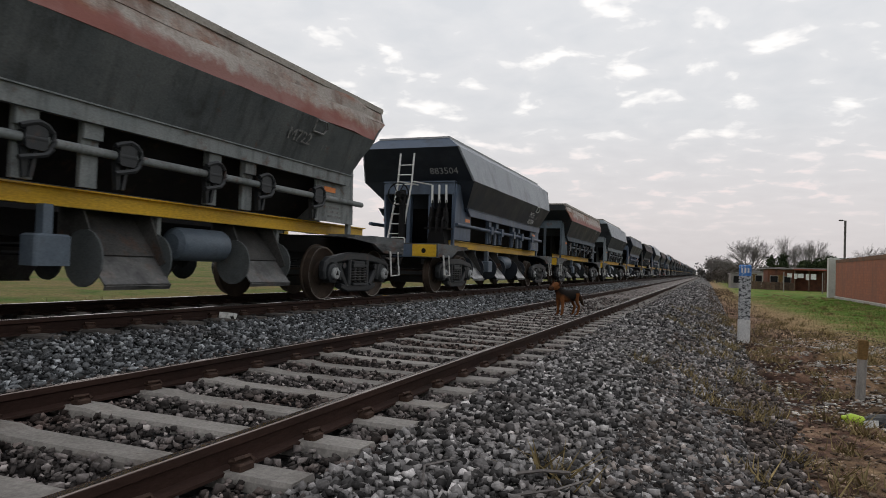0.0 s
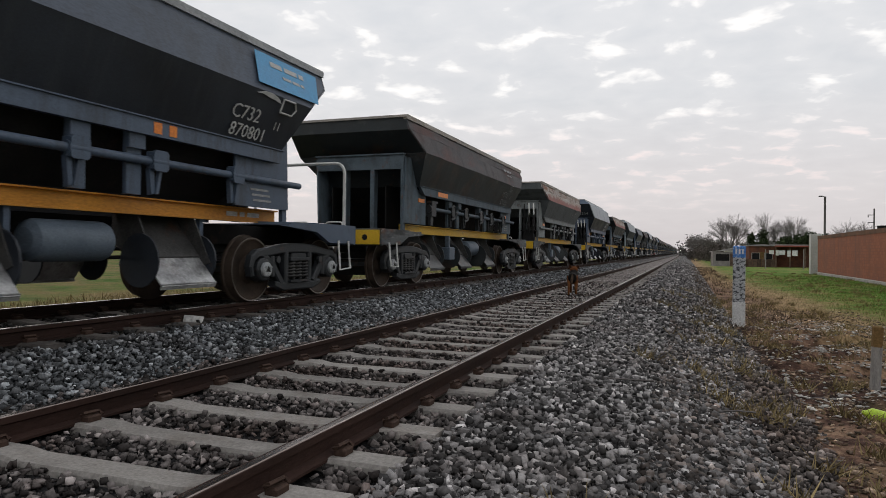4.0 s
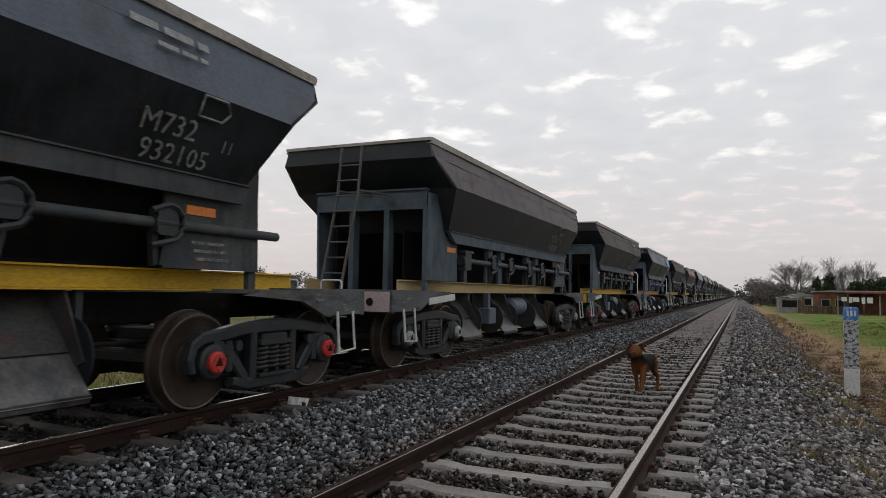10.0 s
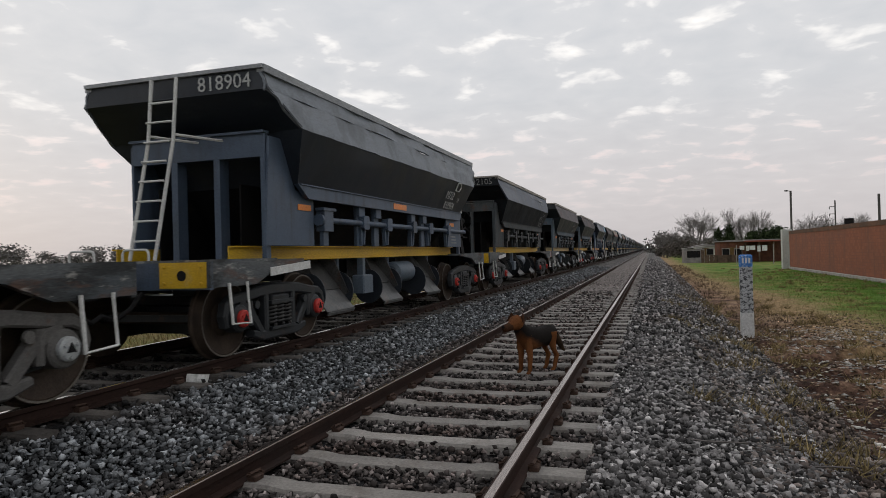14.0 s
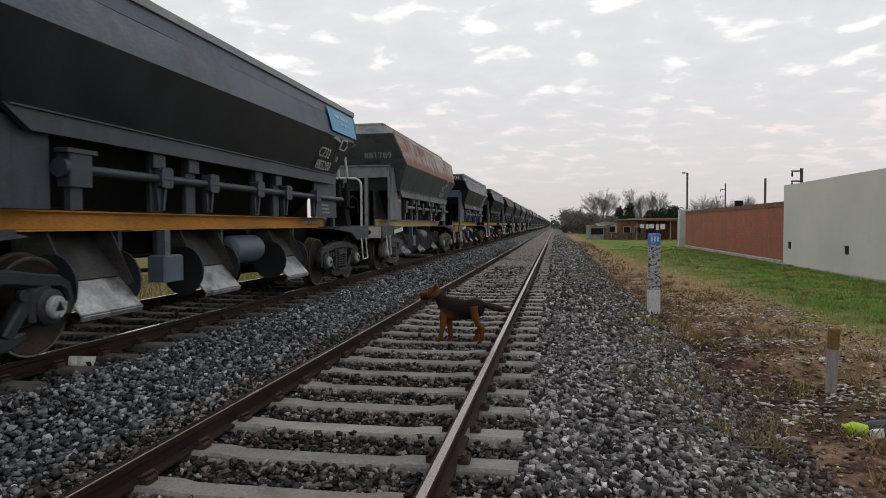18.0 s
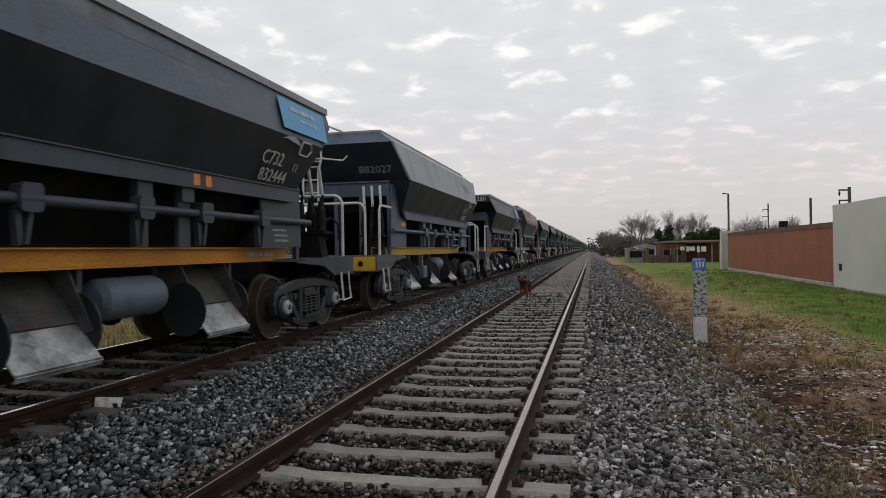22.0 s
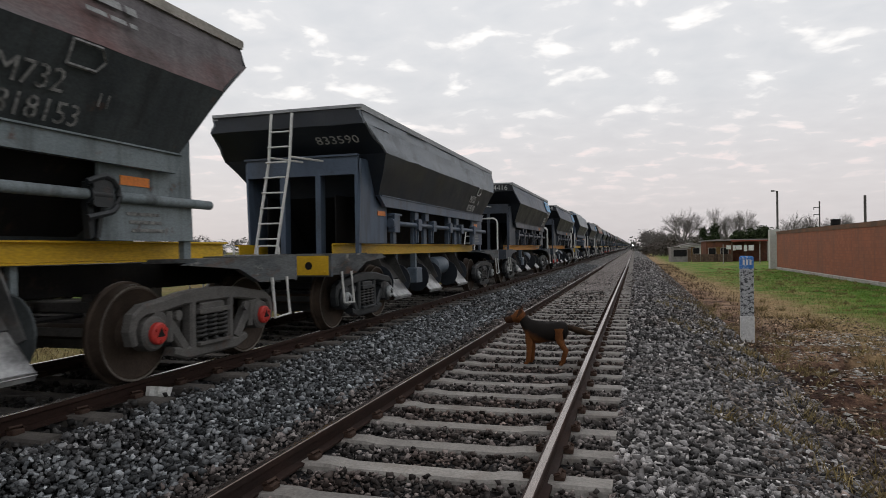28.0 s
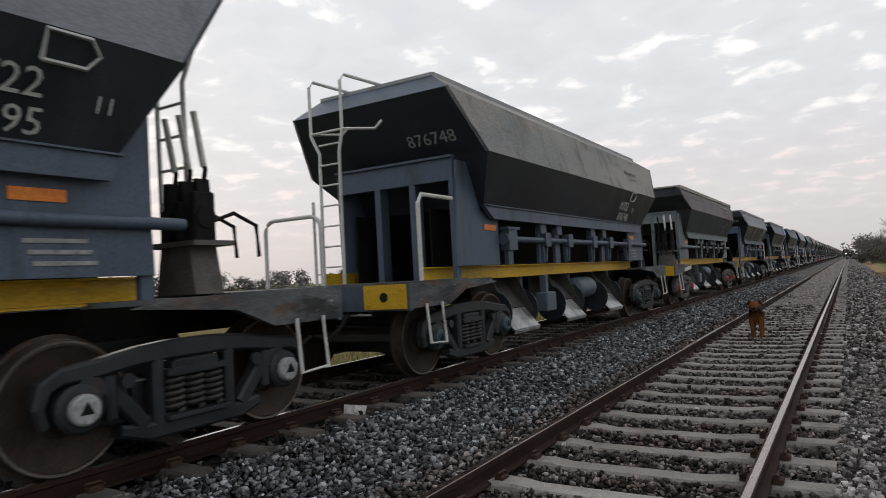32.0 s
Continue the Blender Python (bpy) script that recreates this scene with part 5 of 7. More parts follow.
def sleepers(t, y0, n, depth, M_TIE):
    r = random.Random(5)
    for k in range(n):
        part("sleeper", sleeper_shape, M_TIE, t, "", "sleeper", m=pose(r.uniform(-0.012, 0.012), SL_OFF + (y0 + k) * SL_PITCH + r.uniform(-0.012, 0.012), depth + r.uniform(-0.006, 0.006), 0, 0, r.uniform(-0.5, 0.5)))
    far = Shape()
    for k in range(y0 + n, y0 + n + 500):
        y = SL_OFF + k * SL_PITCH
        far.box(-1.3, 1.3, y - 0.09, y + 0.09, depth - 0.1, depth)
    tagged(part("far_sleepers", far, M_TIE, t, "concrete sleepers in the distance"), kind="stuff")
    clips = Shape()
    for k in range(y0, y0 + 90):
        y = SL_OFF + k * SL_PITCH
        for s in (-1, 1):
            for o in (-0.1, 0.1):
                x = s * GAUGE + o
                clips.box(x - 0.035, x + 0.035, y - 0.05, y + 0.05, depth, depth + 0.035, 0.008)
                clips.tube([(x - 0.03, y - 0.05, depth + 0.04), (x, y - 0.06, depth + 0.055), (x, y + 0.05, depth + 0.05), (x + 0.03, y + 0.055, depth + 0.03)], 0.012, 5)
    tagged(part("rail_clips", clips, M_CLIP, t, "rusty spring clips beside the rails"), kind="stuff")


near_track = track("near_track", 0, 0, M_HEAD, "empty track with rusty rails on pale concrete sleepers")
# further off grit has settled over the sleepers between the near rails
cover_x, cover_y = np.linspace(-0.79, 0.79, 9), np.concatenate([np.arange(25, 70, 0.2), np.arange(70, 420, 5)])
tagged(grid_mesh("grit_cover", cover_x, cover_y, lambda X, Y: -0.126 + wave(X, Y, 0.009, 1.5) - 0.03 * (np.abs(X) > 0.72) - 0.028 * np.clip((34 - Y) / 9, 0, 1) * (0.5 + 0.5 * np.sin(Y * 0.9)), surface("pale_settled_grit", (0.145, 0.125, 0.116), (0.20, 0.176, 0.163), 1.2, 0.9, 0, 0.5, 40, cells=26.0)), "pale grit settled over the sleepers", "grit", kind="structure")
far_track = track("far_track", XT, ZT, M_HEADB, "track with polished rails under the goods train")

# ---- the train ----
A, R = "flat", "round"
Y, O, C = M_YELLOW, M_ORANGE, M_CREAM
F1, F2 = M_FRAME, M_FRAME2
WAGONS = [
    # centre, then the kind, paint, upper panels, sill, caps, numbers, turned, ladder, rails, brake stands, company panel, seed, dents
    (133.9, (A, "dark", "dark", Y, M_CAPW, "", ("M732", ""), True, "straight", False, (), "", 31, 0.02, F1, "dark rusty ballast hopper wagon with worn yellow sill")),
    (121.2, (R, "black", "dark", Y, M_CAPW, "", ("M732", ""), False, "hooped", False, (), "", 32, 0.02, F1, "near-black ballast hopper wagon with yellow sill")),
    (108.5, (A, "navy", "navy", O, M_CAPW, "", ("C732", ""), False, "straight", True, (), "blue", 33, 0.01, F1, "navy grey ballast hopper wagon with orange sill")),
    (95.7, (A, "dark", "dark", Y, M_CAPR, "", ("M732", ""), True, "straight", False, (), "", 34, 0.02, F1, "dark rusty ballast hopper wagon with worn yellow sill")),
    (83.0, (R, "navy", "pale", Y, M_CAPW, "", ("M722", ""), True, "hooped", True, (), "", 35, 0.015, F1, "navy ballast hopper wagon with pale dusty top")),
    (70.3, (A, "black", "dark", Y, M_CAPW, "", ("M732", ""), False, "straight", False, (), "", 36, 0.02, F1, "near-black ballast hopper wagon with yellow sill")),
    (57.6, (A, "navy", "navy", Y, M_CAPW, "", ("M732", ""), False, "straight", False, (), "", 37, 0.015, F1, "navy grey ballast hopper wagon with yellow sill")),
    (44.9, (R, "grey", "pale", Y, M_CAPW, "", ("M722", ""), True, "hooped", False, (), "", 38, 0.02, F1, "grey ballast hopper wagon with pale dusty top")),
    (32.2, (A, "dark", "rust", Y, M_CAPW, "", ("M732", ""), False, "", False, (), "", 39, 0.02, F1, "brown rusted ballast hopper wagon with yellow sill")),
    (19.45, (R, "navy", "pale", Y, M_CAPW, "883504", ("M722", "883504"), True, "straight", False, (-1,), "", 41, 0.012, F1, "navy grey ballast hopper wagon with round top and ladder")),
    (5.97, (A, "ash", "rust", Y, M_CAPW, "", ("M722", ""), True, "hooped", False, (-1,), "", 1, 0.045, F1, "grey ballast hopper wagon with rusted dented top")),
    (-7.0, (A, "dark", "dark", Y, M_CAPW, "", ("M732", "831833"), True, "", False, (), "bars", 2, 0.02, F1, "very dark ballast hopper wagon with red stained top")),
    (-19.7, (A, "navy", "navy", O, M_CAPW, "870801", ("C732", "870801"), False, "straight", True, (), "blue", 4, 0.008, F1, "navy grey ballast hopper wagon with orange sill and white rails")),
    (-32.3, (A, "dark", "dark", Y, M_CAPR, "", ("M732", "836675"), False, "straight", False, (1,), "bars", 3, 0.03, F1, "dark dented ballast hopper wagon with yellow sill")),
    (-44.6, (A, "dark", "mauve", C, M_CAPW, "", ("M732", "818036"), False, "straight", False, (1,), "", 5, 0.022, F1, "dirty ballast hopper wagon with red stained upper panels")),
    (-57.0, (A, "black", "navy", Y, M_CAPR, "932105", ("M732", "932105"), True, "straight", False, (), "bars", 6, 0.014, F1, "black ballast hopper wagon with grey top and red axle caps")),
    (-69.4, (A, "navy", "slate", Y, M_CAPR, "818904", ("M732", "818904"), False, "straight", False, (1,), "", 7, 0.05, F1, "navy ballast hopper wagon with dented pale top")),
    (-82.1, (R, "ash", "rust", C, M_CAPW, "881789", ("M722", "881789"), False, "hooped", False, (), "", 8, 0.02, F2, "grey ballast hopper wagon with rusted round top and cream sill")),
    (-95.0, (A, "ink", "navy", O, M_CAPW, "883280", ("C732", "883280"), False, "straight", True, (1,), "blue", 10, 0.006, F1, "navy ballast hopper wagon with orange sill and blue panel")),
    (-108.1, (R, "navy", "pale", Y, M_CAPW, "882027", ("M722", "882027"), False, "hooped", True, (-1,), "bars", 12, 0.008, F1, "navy ballast hopper wagon with round pale top and levers")),
    (-121.1, (A, "ink", "navy", O, M_CAPR, "832444", ("C732", "832444"), False, "straight", True, (1,), "blue", 14, 0.005, F1, "navy ballast hopper wagon with orange sill and red axle caps")),
    (-133.9, (A, "ink", "navy", O, M_CAPW, "834416", ("C732", "834416"), True, "straight", True, (), "blue", 16, 0.006, F1, "navy ballast hopper wagon with orange sill and white axle caps")),
    (-146.75, (A, "navy", "slate", Y, M_CAPW, "833590", ("M732", "833590"), False, "straight", False, (), "", 9, 0.05, F1, "navy ballast hopper wagon with dented grey top panel")),
    (-159.4, (A, "grey", "mauve", Y, M_CAPR, "", ("M732", "818153"), True, "", False, (-1,), "bars", 11, 0.02, F2, "scuffed grey ballast hopper wagon with dull red top")),
    (-172.2, (R, "navy", "dust", Y, M_CAPW, "876748", ("M722", "876748"), False, "hooped", True, (1,), "bars", 18, 0.012, F1, "navy ballast hopper wagon with round dusty top")),
    (-185.0, (R, "navy", "slate", Y, M_CAPW, "", ("M722", "195"), False, "hooped", True, (1,), "", 20, 0.012, F1, "navy ballast hopper wagon with yellow sill and levers")),
]
TRAIN, WHEELS = [], []
for centre, spec in WAGONS:
    wagon, sets = hopper_wagon(spec, True)
    TRAIN.append((wagon, centre))
    WHEELS += sets
far_specs = [WAGONS[k][1] for k in (0, 1, 2, 5, 6, 8)]
for k in range(24):
    wagon, sets = hopper_wagon(far_specs[(k * 5 + k // 3) % 6], False)
    TRAIN.append((wagon, 146.6 + 12.72 * k))

# a locomotive waits far down the near track with its headlamp lit
M_LAMP = bpy.data.materials.new("lit_headlamp")
M_LAMP.use_nodes = True
M_LAMP.node_tree.nodes["Principled BSDF"].inputs["Emission Color"].default_value = (1, 0.96, 0.88, 1)
M_LAMP.node_tree.nodes["Principled BSDF"].inputs["Emission Strength"].default_value = 25.0
loco = tagged(new("locomotive"), "distant locomotive with a lit headlamp on the near track", "locomotive")
loco.location = (0, 430, 0)
part("cab", lambda: Shape().prism([(-1.4, 1.0), (1.4, 1.0), (1.4, 3.2), (1.0, 3.9), (-1.0, 3.9), (-1.4, 3.2)], "y", 0, 14), PAINT["grey"], loco, "", "lococab")
part("nose", lambda: Shape().box(-1.0, 1.0, -1.6, 0.0, 1.0, 2.4, 0.1), PANEL["grey"], loco, "", "loconose")
part("windscreen", lambda: Shape().box(-1.1, 1.1, -0.02, 0.0, 2.5, 3.2), M_DARK, loco, "dark windscreen", "locowin")
part("headlamp", lambda: Shape().lathe([(-1.66, 0.45), (-1.6, 0.5)], "y", 14, (0, 0, 2.1)), M_LAMP, loco, "bright headlamp", "locolamp")
part("bogie", lambda: Shape().box(-1.1, 1.1, 0.5, 4.0, 0.0, 1.0, 0.05).box(-1.1, 1.1, 9.5, 13.0, 0.0, 1.0, 0.05), M_DARK, loco, "", "locobogie")

# ---- right of the line: post, stake, walls ----
M_POST = surface("whitewashed_concrete", (0.50, 0.50, 0.50), (0.62, 0.62, 0.61), 5.0, 0.8, 0, 0.15, 40, [((0.2, 0.19, 0.18), 9.0, 0.6, 0.72, 0.5)])
M_POSTD = surface("flaking_painted_concrete", (0.33, 0.34, 0.35), (0.45, 0.46, 0.47), 7.0, 0.85, 0, 0.2, 40, [((0.02, 0.02, 0.025), 11.0, 0.50, 0.56, 0.9)], stretch=(1, 1, 1.6))
M_POSTB = surface("blue_painted_concrete", (0.05, 0.15, 0.40), (0.08, 0.21, 0.50), 8.0, 0.7, 0, 0.1, 40, [((0.5, 0.52, 0.55), 16.0, 0.56, 0.62, 0.7)])
post = tagged(new("distance_post"), "white concrete line post with blue top and flaking black marks", "post")
post.location = (3.85, 18.0, -0.86)
part("shaft", lambda: Shape().box(-0.135, 0.135, -0.09, 0.09, 0.62, 1.72, 0.02), M_POSTD, post, "flaking painted middle", "pshaft")
part("foot", lambda: Shape().box(-0.14, 0.14, -0.095, 0.095, 0.0, 0.64, 0.012), M_POST, post, "whitewashed lower part", "pfoot")
part("head", lambda: Shape().box(-0.14, 0.14, -0.095, 0.095, 1.70, 1.98, 0.03), M_POSTB, post, "blue painted head", "phead")
for k in range(3):
    part("mark", lambda: Shape().box(-0.02, 0.02, -0.1, -0.094, -0.06, 0.06), M_WHITE, post, "", "pmark", m=pose(-0.07 + 0.07 * k, 0, 1.84))
M_STAKE = surface("grey_weathered_wood", (0.20, 0.19, 0.18), (0.30, 0.28, 0.26), 5.0, 0.9, 0, 0.3, 40, stretch=(4, 4, 0.6))
M_STAKET = surface("brown_stained_wood", (0.12, 0.075, 0.03), (0.18, 0.11, 0.045), 5.0, 0.9, 0, 0.3, 40)
stake = tagged(new("stake"), "short grey stake with a brown stained top", "stake")
stake.location = (4.9, 10.42, -0.86)
part("lower", lambda: Shape().prism([(-0.05, -0.05), (0.05, -0.055), (0.055, 0.05), (-0.05, 0.05)], "z", 0, 0.66), M_STAKE, stake, "", "st1", m=pose(0, 0, 0, 0, 2, 0))
part("upper", lambda: Shape().box(-0.055, 0.055, -0.055, 0.055, 0.64, 0.90, 0.012), M_STAKET, stake, "brown stained end", "st2", m=pose(0, 0, 0, 0, 2, 0))
M_BAG = surface("lime_green_plastic", (0.36, 0.52, 0.03), (0.45, 0.60, 0.06), 6.0, 0.4, 0, 0.1, 30)
bag = tagged(part("plastic_bottle", lambda: Shape().lathe([(-0.13, 0.06), (-0.11, 0.085), (0.05, 0.088), (0.09, 0.06), (0.13, 0.03), (0.16, 0.03)], "y", 14), M_BAG, None, "", None, True, pose(4.55, 8.85, -0.76, 8, 0, 70) @ Matrix.Scale(0.8, 4)), "crushed lime green plastic bottle on the earth", "bottle")
M_SACK = surface("black_rubbish_plastic", (0.008, 0.009, 0.009), (0.02, 0.021, 0.022), 5.0, 0.5, 0, 0.8, 12)
tagged(part("rubbish_sack", lambda: body_of([((0, -0.26, 0.03), 0.05, 0.03), ((0.02, -0.2, 0.06), 0.16, 0.07), ((0, -0.05, 0.08), 0.2, 0.11), ((-0.03, 0.1, 0.07), 0.15, 0.09), ((0, 0.2, 0.05), 0.07, 0.05), ((0, 0.27, 0.06), 0.02, 0.02)]), M_SACK, None, "", None, False, pose(4.83, 8.95, -0.86, 0, 0, 65)), "torn black rubbish sack beside the bottle", "rubbish")
M_PAPER = surface("crumpled_white_carton", (0.55, 0.55, 0.53), (0.68, 0.68, 0.66), 6.0, 0.7, 0, 0.2, 30, [((0.12, 0.35, 0.3), 9.0, 0.6, 0.66, 0.6)])
for at in (pose(-2.8, 7.0, 0.045, 0, 0, 12), pose(4.72, 8.78, -0.82, 0, 0, 50)):
    tagged(part("carton", lambda: Shape().sheet((-0.1, -0.06, 0), (0.1, -0.06, 0.01), (0.11, -0.03, 0.09), (-0.09, -0.04, 0.1), 0.09, 5, 4, panel_bend(3, 0.012)), M_PAPER, None, "", None, False, at), "crumpled white drinks carton thrown down beside the line", "carton")


def brick_material():
    m = bpy.data.materials.new("red_hollow_brick")
    m.use_nodes = True
    nt = m.node_tree
    b = nt.nodes["Principled BSDF"]
    tc = nt.nodes.new("ShaderNodeTexCoord")
    sep = nt.nodes.new("ShaderNodeSeparateXYZ")
    comb = nt.nodes.new("ShaderNodeCombineXYZ")
    link(nt, tc.outputs["Object"], sep.inputs[0])
    link(nt, math_node(nt, "ADD", sep.outputs[1], sep.outputs[0]), comb.inputs[0])
    link(nt, sep.outputs[2], comb.inputs[1])
    br = nt.nodes.new("ShaderNodeTexBrick")
    link(nt, comb.outputs[0], br.inputs[0])
    br.inputs["Color1"].default_value = (0.20, 0.062, 0.028, 1)
    br.inputs["Color2"].default_value = (0.245, 0.080, 0.037, 1)
    br.inputs["Mortar"].default_value = (0.175, 0.062, 0.034, 1)
    br.inputs["Scale"].default_value = 1.0
    br.inputs["Brick Width"].default_value, br.inputs["Row Height"].default_value, br.inputs["Mortar Size"].default_value = 0.33, 0.19, 0.012
    n = node(nt, "ShaderNodeTexNoise", Scale=0.5, Detail=7.0, Roughness=0.6)
    link(nt, tc.outputs["Object"], n.inputs["Vector"])
    col = mix(nt, ramp(nt, n.outputs[0], [(0.45, (0, 0, 0)), (0.7, (0.6,) * 3)]), br.outputs[0], (0.14, 0.062, 0.04))
    drip = nt.nodes.new("ShaderNodeMapping")
    drip.inputs["Scale"].default_value = (1.0, 1.6, 0.22)
    link(nt, tc.outputs["Object"], drip.inputs[0])
    run = node(nt, "ShaderNodeTexNoise", Scale=1.5, Detail=6.0, Roughness=0.65)
    link(nt, drip.outputs[0], run.inputs["Vector"])
    col = mix(nt, ramp(nt, run.outputs[0], [(0.5, (0, 0, 0)), (0.68, (0.55,) * 3)]), col, (0.10, 0.05, 0.036))
    link(nt, col, b.inputs["Base Color"])
    b.inputs["Roughness"].default_value = 0.9
    bn = nt.nodes.new("ShaderNodeBump")
    bn.inputs["Strength"].default_value = 0.4
    link(nt, br.outputs["Fac"], bn.inputs["Height"])
    bn.invert = True
    link(nt, bn.outputs[0], b.inputs["Normal"])
    return m


M_BRICK = brick_material()
M_PLASTER = surface("pale_grey_render", (0.40, 0.41, 0.38), (0.47, 0.475, 0.445), 0.35, 0.85, 0, 0.08, 20, [((0.32, 0.33, 0.30), 0.7, 0.55, 0.7, 0.5)])
M_CONC = surface("stained_concrete", (0.28, 0.27, 0.25), (0.36, 0.35, 0.33), 2.0, 0.9, 0, 0.2, 30, [((0.08, 0.075, 0.07), 1.6, 0.5, 0.7, 0.6)])
M_ROOF = surface("weathered_sheet_roof", (0.20, 0.19, 0.18), (0.28, 0.26, 0.25), 2.0, 0.7, 0, 0.1, 30)
M_HEDGE = surface("dark_evergreen_leaves", (0.018, 0.028, 0.012), (0.04, 0.055, 0.022), 3.0, 0.8, 0, 0.0, 30, island=0.4)
# far trees lightened and greyed: distance haze put into the colour
M_FARWOOD = surface("hazy_far_trees", (0.115, 0.11, 0.105), (0.175, 0.166, 0.158), 0.1, 0.9, 0, 0.0, 30, island=0.25)
# grey bark made paler, with the haze over the bare trees mixed in
M_BARK = surface("bare_grey_twigs", (0.115, 0.105, 0.10), (0.17, 0.155, 0.148), 3.0, 0.9, 0, 0.0, 30)
WX = 13.5
brick_wall = tagged(new("brick_wall"), "long red brick boundary wall with stained top", "wall", kind="structure")
bw = part("wall_face", lambda: Shape().box(WX, WX + 0.2, 39.3, 66.3, -0.62, 2.24), M_BRICK, brick_wall, "", "bw1")
part("coping", lambda: Shape().box(WX - 0.03, WX + 0.23, 39.3, 66.3, 2.24, 2.52), surface("blackened_brick_top", (0.09, 0.06, 0.045), (0.16, 0.09, 0.06), 1.2, 0.9, 0, 0.3, 20), brick_wall, "blackened upper courses", "bw2")
part("footing", lambda: Shape().box(WX - 0.12, WX + 0.25, 39.2, 66.4, -0.95, -0.62, 0.03), M_CONC, brick_wall, "pale concrete footing", "bw3")
white_wall = tagged(new("rendered_wall"), "tall pale grey rendered wall of a shed", "wall", kind="structure")
part("wall_face", lambda: Shape().box(WX - 0.05, WX + 0.25, 5.0, 39.2, -0.9, 3.36), M_PLASTER, white_wall, "", "ww1")
part("upper_wall", lambda: Shape().box(WX + 0.02, WX + 8, 5.0, 27.0, 3.36, 4.9), M_PLASTER, white_wall, "", "ww2")
part("end_wall", lambda: Shape().box(WX + 0.25, WX + 12, 38.9, 39.2, -0.9, 3.36), M_PLASTER, white_wall, "", "ww4")
part("footing", lambda: Shape().box(WX - 0.14, WX + 0.1, 5.0, 39.2, -0.95, -0.74, 0.02), M_CONC, white_wall, "mossy footing", "ww3")
# near-black plates on the solid wall give the shade of small openings
for y in (38.2, 31.4):
    part("opening", lambda: Shape().box(WX - 0.07, WX - 0.045, y - 0.16, y + 0.16, 0.05, 0.36).box(WX - 0.09, WX - 0.045, y - 0.2, y + 0.2, 0.36, 0.40), M_DARK, white_wall, "dark plate for a small shaded wall opening", None)
part("pillar", lambda: Shape().box(WX - 0.5, WX + 0.3, 66.6, 67.4, -0.9, 2.7, 0.02), M_PLASTER, None, "", None)
tagged(bpy.context.scene.objects["pillar"], "pale plastered gate pillar beside the brick wall", "pillar", kind="structure")


def house(x, y, w, d, h, wall, label, roof_h=0.9, turn=0):
    hs = tagged(new("house"), label, "house")
    hs.matrix_basis = pose(x, y, -0.85, 0, 0, turn)
    part("wall", lambda: Shape().box(-w / 2, w / 2, 0, d, 0, h), wall, hs)
    part("roof", lambda: Shape().prism([(-w / 2 - 0.3, h), (w / 2 + 0.3, h), (w / 2 + 0.3, h + 0.12), (0, h + roof_h), (-w / 2 - 0.3, h + 0.12)], "y", -0.3, d + 0.3), M_ROOF, hs, "sheet roof")
    for k in (-1, 1):
        win = part("window", lambda: Shape().box(k * w / 4 - 0.5, k * w / 4 + 0.5, -0.06, 0.0, 0.9, 1.9), M_STAKE, hs, "framed window")
        part("pane", lambda: Shape().box(k * w / 4 - 0.42, k * w / 4 + 0.42, -0.075, -0.06, 0.98, 1.82), M_DARK, win, "dark pane")
    part("door", lambda: Shape().box(-0.45, 0.45, -0.05, 0.0, 0, 2.0), M_STAKET, hs, "plank door")
    return hs


M_BRICKD = surface("old_dark_brick", (0.105, 0.047, 0.032), (0.175, 0.075, 0.048), 1.5, 0.9, 0, 0.2, 20, [((0.06, 0.045, 0.04), 1.0, 0.5, 0.7, 0.6)])
house(12.0, 96, 3.0, 7, 2.75, M_BRICKD, "low red brick house with a flat sheet roof", 0.25)
house(9.6, 108, 2.6, 6, 2.2, M_POST, "small whitewashed house with a low roof", 0.4)
house(21.5, 100, 6, 9, 2.7, M_CONC, "grey concrete house with a flat roof", 0.25)
# an open lean-to along the brick yard wall
M_CHARBOARD = surface("weathered_brown_boards", (0.07, 0.048, 0.036), (0.13, 0.09, 0.066), 3.0, 0.9, 0, 0.2, 40, objects=0.3)
shed = tagged(new("lean_to_shed"), "open lean-to with a flat roof on posts and brick back wall", "shed")
part("roof", lambda: Shape().box(13.3, 18.4, 93.8, 99.2, 1.95, 2.12), M_ROOF, shed, "thin flat sheet roof", None)
part("back_wall", lambda: Shape().box(13.3, 18.4, 99.0, 99.2, -0.9, 1.95), M_BRICKD, shed, "", None)
part("front_beam", lambda: Shape().box(13.25, 18.45, 93.7, 93.8, 1.8, 1.98), surface("red_painted_board", (0.20, 0.06, 0.045), (0.28, 0.09, 0.065), 3.0, 0.8, 0, 0.1, 30), shed, "faded red edge board", None)
for x in (13.4, 15.0, 16.7, 18.3):
    part("post", lambda: Shape().box(-0.07, 0.07, -0.07, 0.07, -0.9, 1.95), M_CHARBOARD, shed, "", "shedpost", m=pose(x, 93.9, 0))
fence = tagged(new("yard_fence"), "low brown board fence of a yard", "fence")
for k in range(9):
    part("board", lambda: Shape().box(-0.26, 0.26, -0.03, 0.03, 0, 1.05, 0.01), M_CHARBOARD, fence, "", "fboard", m=pose(8.9 + k * 0.55, 95.5 + 0.1 * (k % 3), -0.85, 0, 0, 3))
shack = tagged(new("shack"), "small grey sheet-clad shack with an open dark front", "shack")
shack.matrix_basis = pose(7.4, 97, -0.85, 0, 0, 4)
part("wall", lambda: Shape().box(-1.3, 1.3, 0, 2.6, 0, 1.95), M_ROOF, shack, "grey sheet cladding", None)
part("roof", lambda: Shape().prism([(-1.45, 1.95), (1.45, 2.2), (1.45, 2.27), (-1.45, 2.02)], "y", -0.2, 2.8), M_CONC, shack, "sloping sheet roof", None)
